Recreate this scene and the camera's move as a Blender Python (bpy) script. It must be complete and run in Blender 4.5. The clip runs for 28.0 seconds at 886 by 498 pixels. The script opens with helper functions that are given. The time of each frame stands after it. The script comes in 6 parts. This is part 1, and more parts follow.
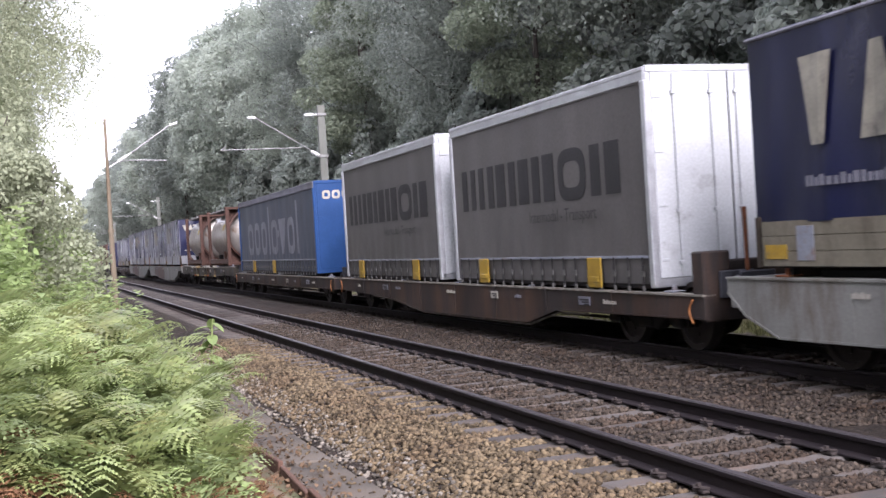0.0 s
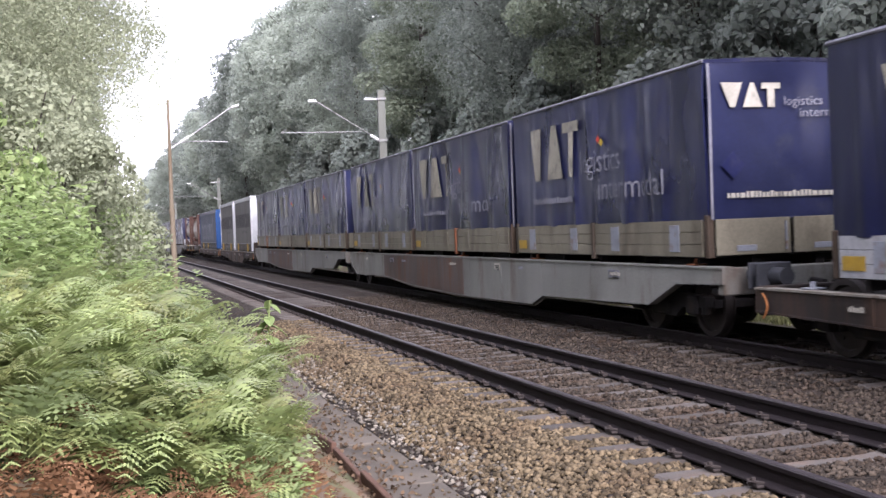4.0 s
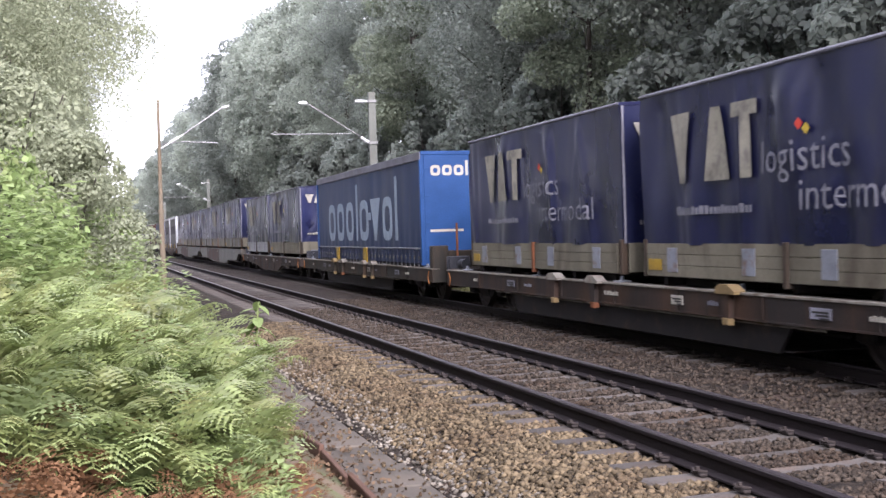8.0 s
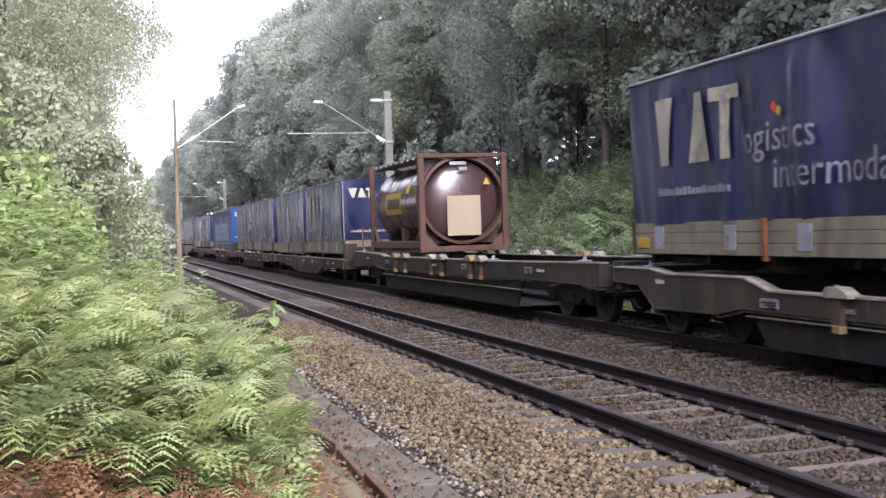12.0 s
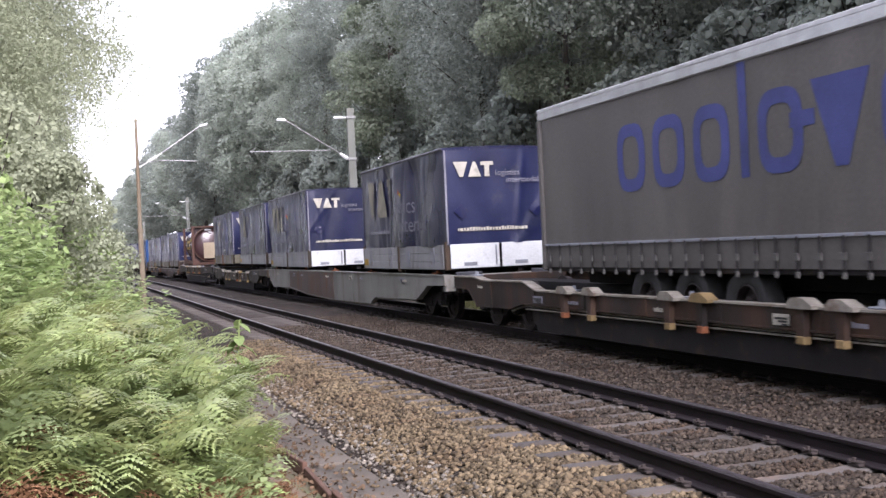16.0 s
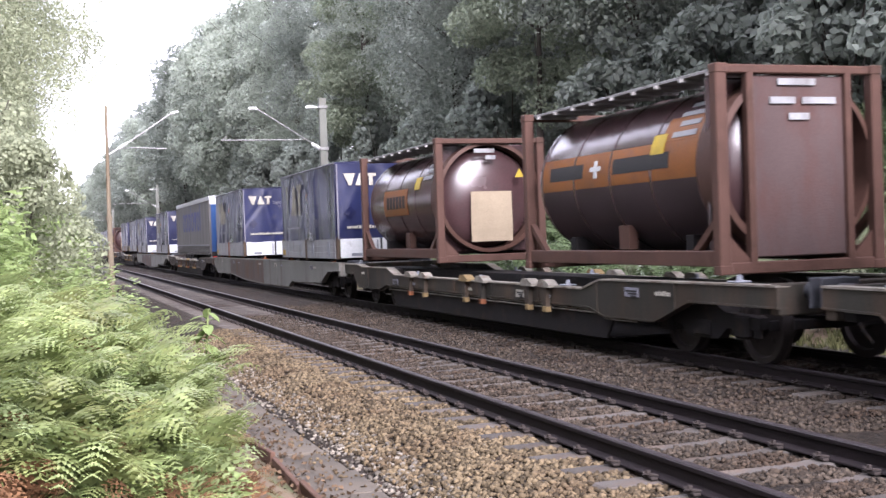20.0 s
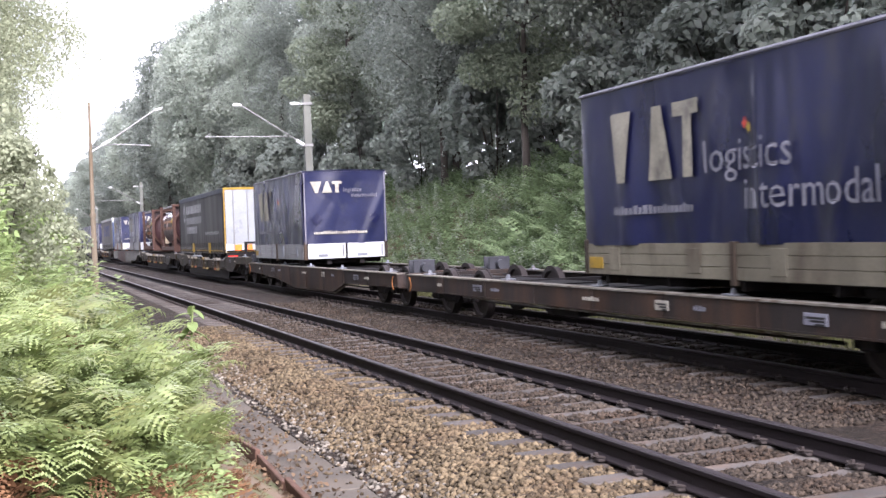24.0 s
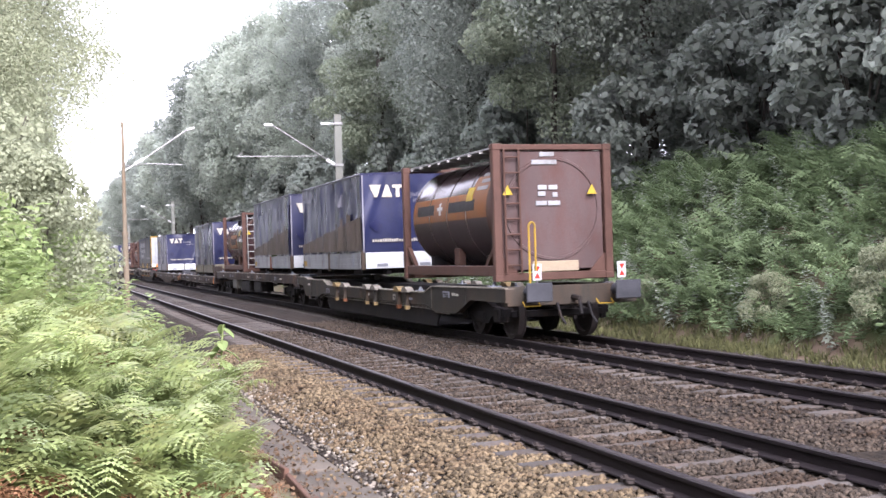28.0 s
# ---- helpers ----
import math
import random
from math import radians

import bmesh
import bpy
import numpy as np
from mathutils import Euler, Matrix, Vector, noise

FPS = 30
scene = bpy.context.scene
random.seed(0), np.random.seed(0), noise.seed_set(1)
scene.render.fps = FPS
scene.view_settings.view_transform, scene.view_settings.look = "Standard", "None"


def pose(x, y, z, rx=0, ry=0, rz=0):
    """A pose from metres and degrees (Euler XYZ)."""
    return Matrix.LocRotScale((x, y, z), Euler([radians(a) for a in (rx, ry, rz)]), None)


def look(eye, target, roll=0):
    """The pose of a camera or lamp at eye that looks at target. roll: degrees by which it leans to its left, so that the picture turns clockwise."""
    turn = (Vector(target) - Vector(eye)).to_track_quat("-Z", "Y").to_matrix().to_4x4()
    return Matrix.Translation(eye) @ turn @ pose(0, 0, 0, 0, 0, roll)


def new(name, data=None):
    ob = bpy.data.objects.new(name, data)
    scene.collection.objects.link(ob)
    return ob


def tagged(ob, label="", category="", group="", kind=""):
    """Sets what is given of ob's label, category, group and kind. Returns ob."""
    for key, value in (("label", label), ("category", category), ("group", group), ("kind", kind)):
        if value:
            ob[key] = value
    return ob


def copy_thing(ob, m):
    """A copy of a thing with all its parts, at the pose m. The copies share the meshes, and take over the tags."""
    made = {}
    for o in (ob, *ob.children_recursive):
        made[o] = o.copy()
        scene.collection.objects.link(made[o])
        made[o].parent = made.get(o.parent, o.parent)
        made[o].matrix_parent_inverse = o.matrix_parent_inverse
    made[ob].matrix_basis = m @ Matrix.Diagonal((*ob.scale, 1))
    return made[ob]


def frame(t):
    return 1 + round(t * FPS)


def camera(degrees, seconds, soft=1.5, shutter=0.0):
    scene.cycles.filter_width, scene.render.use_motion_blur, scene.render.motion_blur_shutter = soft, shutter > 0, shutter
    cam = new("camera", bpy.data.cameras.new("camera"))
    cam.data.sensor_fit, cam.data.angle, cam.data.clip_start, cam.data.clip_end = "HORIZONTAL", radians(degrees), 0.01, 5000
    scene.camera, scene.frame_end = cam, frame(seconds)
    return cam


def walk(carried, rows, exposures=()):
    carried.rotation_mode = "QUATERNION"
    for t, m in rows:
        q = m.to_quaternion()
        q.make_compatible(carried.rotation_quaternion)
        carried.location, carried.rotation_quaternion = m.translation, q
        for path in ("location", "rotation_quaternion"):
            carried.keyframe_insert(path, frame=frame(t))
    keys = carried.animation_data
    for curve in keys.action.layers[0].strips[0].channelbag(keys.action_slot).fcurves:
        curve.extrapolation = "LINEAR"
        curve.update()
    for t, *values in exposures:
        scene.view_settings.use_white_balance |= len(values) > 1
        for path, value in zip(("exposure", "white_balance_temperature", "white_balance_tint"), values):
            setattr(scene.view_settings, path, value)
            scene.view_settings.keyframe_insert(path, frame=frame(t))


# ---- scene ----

# The camera is held by hand at one spot on the bank. The tracks run along +y; z = 0 is the top of the rails.
EYE = (0.0, 0.0, 1.682)
X_RAIL = 4.344          # nearest rail
X_NEAR = X_RAIL + 0.75       # middle of the near track
X_TRAIN = X_NEAR + 3.978       # middle of the far track, on which the train runs

# seconds, yaw, pitch, roll
SWAY = [
    (0, -18.78, -0.45, 3.46), (0.5, -18.14, -0.73, 3.01), (1, -18.20, -0.77, 2.85), (1.5, -18.31, -0.85, 2.26),
    (2, -18.40, -0.38, 1.29), (2.5, -17.61, -0.23, 1.50), (4.5, -15.93, -1.11, 2.30), (5, -16.42, -0.88, 2.19),
    (5.5, -16.95, -0.35, 2.04), (6, -17.03, -0.60, 2.28), (6.5, -17.08, -0.44, 2.43), (7, -16.96, -0.60, 2.21),
    (7.5, -16.78, -0.68, 1.93), (8, -16.53, -0.86, 1.76), (8.5, -16.10, -0.93, 1.51), (9, -16.51, -0.87, 1.53),
    (9.5, -16.42, -0.60, 1.94), (10, -15.65, -0.69, 1.69), (10.5, -15.24, -0.80, 1.65), (11, -15.87, -0.63, 1.86),
    (11.5, -16.13, -0.85, 1.57), (12, -15.77, -0.89, 1.88), (12.5, -16.63, -0.98, 1.63), (14.5, -17.61, -0.21, 2.15),
    (15, -17.41, 0.00, 2.28), (15.5, -17.62, -0.31, 2.35), (16, -17.47, -0.18, 2.63), (16.5, -18.07, -0.19, 2.24),
    (17, -18.67, -0.74, 2.30), (17.5, -19.04, -0.96, 2.17), (18, -19.01, -0.67, 2.01), (18.5, -18.95, -0.65, 1.88),
    (19, -18.59, -0.76, 1.75), (19.5, -18.26, -0.79, 1.57), (20, -18.87, -0.65, 1.93), (20.5, -18.99, -0.53, 2.08),
    (21, -19.10, -0.47, 2.36), (21.5, -19.48, -0.61, 2.26), (22, -19.72, -0.52, 2.03), (22.5, -19.63, -0.84, 2.35),
    (24.5, -19.61, -0.83, 1.95), (25, -19.71, -0.80, 1.90), (25.5, -20.05, -0.65, 1.60), (26, -20.39, -0.71, 1.38),
    (26.5, -20.12, -0.73, 1.58), (27, -20.21, -0.74, 1.65), (27.5, -19.70, -0.97, 1.97), (28, -18.17, 0.17, 1.75),
]
cam = camera(40.85, 28.0, soft=1.45, shutter=0.14)
walk(cam, [(t, pose(*EYE, 90 + pitch, roll, yaw)) for t, yaw, pitch, roll in SWAY],
     exposures=[(t, 2.02 + e, 5960, 26) for t, e in ((0, 0.05), (5, 0.1), (11, 0.12), (17, 0.0), (19, 0.36), (22, 0.38), (24, 0.42), (27, 0.42), (28, 0.5))])

# speed of the train in metres a second
SPEED_T = [0, 2.5, 5, 8, 11, 14, 17, 20, 22.5, 25, 28]
SPEED_V = [12.59, 12.58, 12.69, 12.44, 12.63, 12.65, 12.72, 13.25, 13.23, 13.20, 13.82]


def run(t):
    """How far the train has gone after t seconds."""
    ts = np.linspace(0, 28, 561)
    vs = np.interp(ts, SPEED_T, SPEED_V)
    way = np.concatenate([[0], np.cumsum((vs[1:] + vs[:-1]) / 2 * 0.05)])
    return float(np.interp(t, ts, way))


# ---- world and light: a bright overcast day ----
world = bpy.data.worlds.new("overcast_sky")
scene.world = world
world.use_nodes = True
wn, wl = world.node_tree.nodes, world.node_tree.links
wn.clear()
sky = wn.new("ShaderNodeTexSky")
sky.sky_type, sky.sun_disc = "NISHITA", False
sky.sun_elevation, sky.sun_rotation = radians(30), radians(178)
sky.air_density, sky.dust_density, sky.ozone_density = 1.2, 4.0, 1.0
cloud = wn.new("ShaderNodeMix")
cloud.data_type = "RGBA"
cloud.inputs[0].default_value = 0.82
cloud.inputs[7].default_value = (13.0, 13.2, 13.6, 1)
back = wn.new("ShaderNodeBackground")
back.inputs[1].default_value = 0.082
wout = wn.new("ShaderNodeOutputWorld")
wl.new(sky.outputs[0], cloud.inputs[6])
wl.new(cloud.outputs[2], back.inputs[0])
wl.new(back.outputs[0], wout.inputs[0])
sun_data = bpy.data.lights.new("sun", "SUN")
sun_data.energy, sun_data.angle, sun_data.color = 3.3, radians(38), (1.0, 0.975, 0.93)
sun = new("sun", sun_data)
sun.matrix_basis = look((2, -47, 27.2), (0, 0, 0))

# ---- materials ----
def material(name, color, rough=0.7, metal=0.0, low=0.75, high=1.2, scale=2.0, grain=40.0, bump=0.15,
             streak=(1, 1, 1), stain=None, stain_amount=0.0, translucent=0.0, each=0.0, island=0.0, gloss=0.12):
    """A surface with broad wear and fine grain; streak stretches the wear; stain is a second colour in patches."""
    m = bpy.data.materials.new(name)
    m.use_nodes = True
    nt = m.node_tree
    n, l = nt.nodes, nt.links
    bsdf = n["Principled BSDF"]
    bsdf.inputs["Metallic"].default_value = metal
    bsdf.inputs["Specular IOR Level"].default_value = gloss
    tc = n.new("ShaderNodeTexCoord")
    mp = n.new("ShaderNodeMapping")
    mp.inputs["Scale"].default_value = streak
    l.new(tc.outputs["Object"], mp.inputs["Vector"])
    wear = n.new("ShaderNodeTexNoise")
    wear.inputs["Scale"].default_value, wear.inputs["Detail"].default_value = scale, 6
    l.new(mp.outputs[0], wear.inputs["Vector"])
    fine = n.new("ShaderNodeTexNoise")
    fine.inputs["Scale"].default_value, fine.inputs["Detail"].default_value = grain, 3
    l.new(tc.outputs["Object"], fine.inputs["Vector"])
    rng = n.new("ShaderNodeMapRange")
    rng.inputs[1].default_value, rng.inputs[2].default_value = 0.25, 0.75
    rng.inputs[3].default_value, rng.inputs[4].default_value = low, high
    l.new(wear.outputs["Fac"], rng.inputs[0])
    rng2 = n.new("ShaderNodeMapRange")
    rng2.inputs[1].default_value, rng2.inputs[2].default_value = 0.2, 0.8
    rng2.inputs[3].default_value, rng2.inputs[4].default_value = 0.85, 1.15
    l.new(fine.outputs["Fac"], rng2.inputs[0])
    mul = n.new("ShaderNodeMath")
    mul.operation = "MULTIPLY"
    l.new(rng.outputs[0], mul.inputs[0])
    l.new(rng2.outputs[0], mul.inputs[1])
    value = mul.outputs[0]
    for amount, node, socket in ((each, "ShaderNodeObjectInfo", "Random"), (island, "ShaderNodeNewGeometry", "Random Per Island")):
        if amount:
            info = n.new(node)
            r3 = n.new("ShaderNodeMapRange")
            r3.inputs[3].default_value, r3.inputs[4].default_value = 1 - amount, 1 + amount
            l.new(info.outputs[socket], r3.inputs[0])
            m3 = n.new("ShaderNodeMath")
            m3.operation = "MULTIPLY"
            l.new(value, m3.inputs[0])
            l.new(r3.outputs[0], m3.inputs[1])
            value = m3.outputs[0]
    base = n.new("ShaderNodeRGB")
    base.outputs[0].default_value = (*color, 1)
    source = base.outputs[0]
    if stain:
        patch = n.new("ShaderNodeTexNoise")
        patch.inputs["Scale"].default_value, patch.inputs["Detail"].default_value = scale * 1.7, 8
        patch.inputs["Roughness"].default_value = 0.65
        l.new(mp.outputs[0], patch.inputs["Vector"])
        pr = n.new("ShaderNodeMapRange")
        pr.inputs[1].default_value, pr.inputs[2].default_value = 0.62 - 0.3 * stain_amount, 0.78 - 0.2 * stain_amount
        l.new(patch.outputs["Fac"], pr.inputs[0])
        mx = n.new("ShaderNodeMix")
        mx.data_type = "RGBA"
        mx.inputs[7].default_value = (*stain, 1)
        l.new(pr.outputs[0], mx.inputs[0])
        l.new(source, mx.inputs[6])
        source = mx.outputs[2]
    tint = n.new("ShaderNodeVectorMath")
    tint.operation = "SCALE"
    l.new(source, tint.inputs[0])
    l.new(value, tint.inputs["Scale"])
    l.new(tint.outputs[0], bsdf.inputs["Base Color"])
    rr = n.new("ShaderNodeMapRange")
    rr.inputs[3].default_value, rr.inputs[4].default_value = max(0.03, rough - 0.12), min(1, rough + 0.12)
    l.new(wear.outputs["Fac"], rr.inputs[0])
    l.new(rr.outputs[0], bsdf.inputs["Roughness"])
    if bump:
        bp = n.new("ShaderNodeBump")
        bp.inputs["Strength"].default_value, bp.inputs["Distance"].default_value = bump, 0.02
        l.new(fine.outputs["Fac"], bp.inputs["Height"])
        l.new(bp.outputs[0], bsdf.inputs["Normal"])
    if translucent:
        tr = n.new("ShaderNodeBsdfTranslucent")
        l.new(tint.outputs[0], tr.inputs[0])
        ms = n.new("ShaderNodeMixShader")
        ms.inputs[0].default_value = translucent
        l.new(bsdf.outputs[0], ms.inputs[1])
        l.new(tr.outputs[0], ms.inputs[2])
        l.new(ms.outputs[0], n["Material Output"].inputs[0])
    return m


def gravel_material(name, color, second, cell):
    """Loose stones: cells of different tone with dark joints between them."""
    m = material(name, color, rough=0.9, low=0.7, high=1.25, scale=0.9, grain=55, bump=0, stain=second, stain_amount=0.5)
    n, l = m.node_tree.nodes, m.node_tree.links
    tc = n.new("ShaderNodeTexCoord")
    vo = n.new("ShaderNodeTexVoronoi")
    vo.inputs["Scale"].default_value = cell
    l.new(tc.outputs["Object"], vo.inputs["Vector"])
    bsdf = n["Principled BSDF"]
    old = bsdf.inputs["Base Color"].links[0].from_socket
    sep = n.new("ShaderNodeSeparateColor")
    l.new(vo.outputs["Color"], sep.inputs[0])
    tone = n.new("ShaderNodeMapRange")
    tone.inputs[3].default_value, tone.inputs[4].default_value = 0.5, 1.5
    l.new(sep.outputs[0], tone.inputs[0])
    mul = n.new("ShaderNodeVectorMath")
    mul.operation = "SCALE"
    l.new(old, mul.inputs[0])
    l.new(tone.outputs[0], mul.inputs["Scale"])
    l.new(mul.outputs[0], bsdf.inputs["Base Color"])
    inv = n.new("ShaderNodeMath")
    inv.operation, inv.inputs[0].default_value = "SUBTRACT", 1.0
    l.new(vo.outputs["Distance"], inv.inputs[1])
    bp = n.new("ShaderNodeBump")
    bp.inputs["Strength"].default_value, bp.inputs["Distance"].default_value = 1.0, 0.04
    l.new(inv.outputs[0], bp.inputs["Height"])
    l.new(bp.outputs[0], bsdf.inputs["Normal"])
    return m


M = dict(
    soil=material("soil", (0.09, 0.065, 0.045), 0.95, low=0.6, high=1.4, scale=0.6, grain=25, bump=0.5, stain=(0.06, 0.08, 0.03), stain_amount=0.6),
    ballast=gravel_material("ballast", (0.0158, 0.0119, 0.00855), (0.036, 0.025, 0.019), 22.0),
    stone=material("ballast_stone", (0.069, 0.0525, 0.031), 0.9, low=0.75, high=1.25, scale=0.7, grain=60, bump=0.3, stain=(0.049, 0.0335, 0.0195), stain_amount=0.55, island=0.65),
    # Darker than the shoulder stones: grime, plus the train's shade put into the colour.
    dark_stone=material("grimy_ballast_stone", (0.0325, 0.0255, 0.019), 0.9, low=0.75, high=1.25, scale=0.7, grain=60, bump=0.3, stain=(0.024, 0.0155, 0.01), stain_amount=0.5, island=0.55),
    pale_stone=material("pale_stone", (0.095, 0.084, 0.068), 0.9, low=0.75, high=1.25, scale=0.9, grain=60, bump=0.3, island=0.55),
    grit=gravel_material("grit", (0.055, 0.047, 0.04), (0.045, 0.038, 0.03), 30.0),
    slab=material("path_slab", (0.062, 0.054, 0.044), 0.9, low=0.65, high=1.2, scale=1.2, grain=60, bump=0.35, stain=(0.0655, 0.0538, 0.0411), stain_amount=0.5, each=0.12),
    kerb=material("rusty_edging", (0.064, 0.036, 0.0252), 0.85, low=0.6, high=1.3, scale=3, grain=50, bump=0.3),
    concrete=material("concrete", (0.05, 0.045, 0.04), 0.85, low=0.65, high=1.25, scale=2.5, grain=70, bump=0.3, stain=(0.0535, 0.0402, 0.0314), stain_amount=0.5, each=0.25),
    rail_side=material("rusty_rail", (0.0095, 0.0068, 0.0072), 0.75, low=0.7, high=1.25, scale=3, grain=60, bump=0.2),
    rail_top=material("worn_rail_head", (0.026, 0.022, 0.023), 0.42, 0.2, low=0.8, high=1.1, scale=4, grain=80, bump=0.05),
    clip=material("rail_clip_steel", (0.026, 0.021, 0.019), 0.8, low=0.7, high=1.2, scale=6, grain=80),
    mast=material("mast_concrete", (0.135, 0.14, 0.122), 0.85, low=0.75, high=1.15, scale=1.0, grain=40, streak=(1, 1, 0.25), stain=(0.113, 0.104, 0.0855), stain_amount=0.25),
    pole=material("weathered_pole", (0.15, 0.123, 0.087), 0.85, low=0.7, high=1.2, scale=1.0, grain=40, streak=(1, 1, 0.25), stain=(0.18, 0.12, 0.072), stain_amount=0.4),
    galv=material("galvanised_steel", (0.195, 0.195, 0.187), 0.5, 0.5, low=0.8, high=1.1, scale=4, grain=60),
    insulator=material("white_insulator", (0.525, 0.525, 0.511), 0.3, scale=4),
    bark=material("bark", (0.055, 0.047, 0.04), 0.95, low=0.6, high=1.4, scale=3, grain=30, bump=0.8, streak=(1, 1, 0.2)),
    leaf=material("leaves", (0.22, 0.246, 0.2), 0.75, low=0.75, high=1.3, scale=0.25, grain=8, bump=0, translucent=0.58, each=0.22, island=0.12, gloss=0.15),
    leaf_dark=material("dark_leaves", (0.204, 0.228, 0.195), 0.75, low=0.75, high=1.3, scale=0.25, grain=8, bump=0, translucent=0.58, each=0.22, island=0.12, gloss=0.15),
    # Paler than the other leaves: near-side light and haze put into the colour.
    leaf_light=material("light_leaves", (0.235, 0.256, 0.165), 0.7, low=0.75, high=1.3, scale=0.3, grain=8, bump=0, translucent=0.5, each=0.12, island=0.1, gloss=0.15),
    leaf_mid=material("grey_green_leaves", (0.2, 0.229, 0.162), 0.7, low=0.75, high=1.3, scale=0.3, grain=8, bump=0, translucent=0.5, each=0.12, island=0.2, gloss=0.15),
    fern=material("fern_fronds", (0.186, 0.228, 0.086), 0.42, low=0.7, high=1.35, scale=0.9, grain=8, bump=0, translucent=0.5, island=0.25, stain=(0.235, 0.235, 0.088), stain_amount=0.4, gloss=0.3),
    herb=material("herb_leaves", (0.19, 0.25, 0.095), 0.5, low=0.65, high=1.35, scale=0.9, grain=8, bump=0, translucent=0.5, island=0.35, stain=(0.257, 0.275, 0.13), stain_amount=0.3),
    fern_grey=material("grey_green_fronds", (0.19, 0.235, 0.105), 0.42, low=0.7, high=1.35, scale=0.9, grain=8, bump=0, translucent=0.5, island=0.25, gloss=0.3),
    bracken=material("bracken", (0.122, 0.165, 0.082), 0.55, low=0.7, high=1.35, scale=0.5, grain=8, bump=0, translucent=0.45, island=0.35),
    dead_fern=material("withered_bracken", (0.125, 0.066, 0.033), 0.8, low=0.6, high=1.3, scale=1.5, grain=8, bump=0, translucent=0.3, island=0.4),
    litter=material("fallen_leaves", (0.06, 0.039, 0.023), 0.85, low=0.6, high=1.3, scale=1.5, grain=8, bump=0, island=0.4),
    grass=material("dry_grass", (0.0765, 0.0788, 0.0336), 0.8, low=0.6, high=1.3, scale=0.8, grain=10, bump=0, translucent=0.3, island=0.4),
    # the train
    navy=material("dirty_navy_tarpaulin", (0.0052, 0.0063, 0.0235), 0.3, low=0.6, high=1.5, scale=1.1, grain=20, bump=0.05, streak=(1, 1, 0.45), stain=(0.0134, 0.0136, 0.0218), stain_amount=0.4, each=0.2, gloss=0.19),
    # Lighter copy of the tarpaulin blue; sky light on rear faces is in the colour.
    blue_tarp=material("blue_tarpaulin", (0.0078, 0.0098, 0.031), 0.36, low=0.7, high=1.3, scale=1.2, grain=20, bump=0.05, stain=(0.018, 0.02, 0.034), stain_amount=0.25, each=0.25, gloss=0.2),
    brand_white=material("faded_white_print", (0.252, 0.238, 0.1995), 0.6, low=0.7, high=1.1, scale=2, grain=30, bump=0.03, stain=(0.112, 0.105, 0.091), stain_amount=0.3),
    aged_print=material("aged_cream_print", (0.165, 0.155, 0.122), 0.6, low=0.6, high=1.15, scale=2, grain=30, bump=0.03, stain=(0.08, 0.075, 0.066), stain_amount=0.4),
    brand_grey=material("faded_grey_print", (0.1148, 0.1148, 0.1318), 0.6, low=0.6, high=1.2, scale=2, grain=30, bump=0.03),
    brand_pale=material("pale_blue_print", (0.17, 0.21, 0.25), 0.6, low=0.75, high=1.1, scale=2, grain=30, bump=0.03),
    ochre=material("ochre_primer", (0.12, 0.085, 0.04), 0.75, low=0.6, high=1.3, scale=4),
    sooty=material("rust_streaked_panel", (0.055, 0.047, 0.042), 0.7, low=0.5, high=1.4, scale=1.4, grain=30, streak=(1, 1, 0.25), stain=(0.065, 0.032, 0.018), stain_amount=0.6),
    mark_red=material("red_print", (0.27, 0.03, 0.018), 0.5, scale=5),
    mark_yellow=material("yellow_print", (0.223, 0.162, 0.018), 0.5, scale=5),
    cream=material("cream_dropside", (0.108, 0.099, 0.072), 0.6, low=0.6, high=1.1, scale=1.2, grain=30, bump=0.06, streak=(1, 1, 0.35), stain=(0.0605, 0.0495, 0.03575), stain_amount=0.4, each=0.12),
    pale=material("pale_grey_dropside", (0.17, 0.1734, 0.1768), 0.55, low=0.65, high=1.1, scale=1.2, grain=30, bump=0.06, streak=(1, 1, 0.35), stain=(0.0952, 0.0884, 0.085), stain_amount=0.3, each=0.12),
    white=material("white_panel", (0.3, 0.31, 0.31), 0.5, low=0.85, high=1.05, scale=1.5, grain=30, bump=0.04, stain=(0.2, 0.2, 0.195), stain_amount=0.15),
    pale_door=material("pale_grey_door", (0.2, 0.212, 0.218), 0.5, low=0.85, high=1.05, scale=1.5, grain=30, bump=0.04, stain=(0.13, 0.135, 0.135), stain_amount=0.2),
    post=material("grey_steel_post", (0.12, 0.1275, 0.1425), 0.55, low=0.7, high=1.2, scale=3, grain=40, stain=(0.09, 0.0525, 0.03), stain_amount=0.3),
    dark=material("underframe_black", (0.0075, 0.0066, 0.0068), 0.75, low=0.7, high=1.4, scale=2, grain=30, stain=(0.025, 0.017, 0.012), stain_amount=0.3),
    wagon_light=material("light_grey_wagon_paint", (0.124, 0.124, 0.112), 0.65, low=0.6, high=1.1, scale=1.0, grain=30, streak=(1, 1, 0.3), stain=(0.06, 0.043, 0.03), stain_amount=0.3, each=0.1),
    wagon_brown=material("brown_grey_wagon_paint", (0.0175, 0.0142, 0.0128), 0.7, low=0.6, high=1.3, scale=1.0, grain=30, streak=(1, 1, 0.22), stain=(0.042, 0.024, 0.015), stain_amount=0.65, each=0.15),
    wagon_grey=material("dark_grey_wagon_paint", (0.0195, 0.018, 0.0145), 0.65, low=0.6, high=1.3, scale=1.0, grain=30, streak=(1, 1, 0.22), stain=(0.04, 0.027, 0.018), stain_amount=0.6, each=0.15),
    wheel=material("wheel_steel", (0.025, 0.021, 0.02), 0.6, 0.4, low=0.7, high=1.3, scale=5, grain=50),
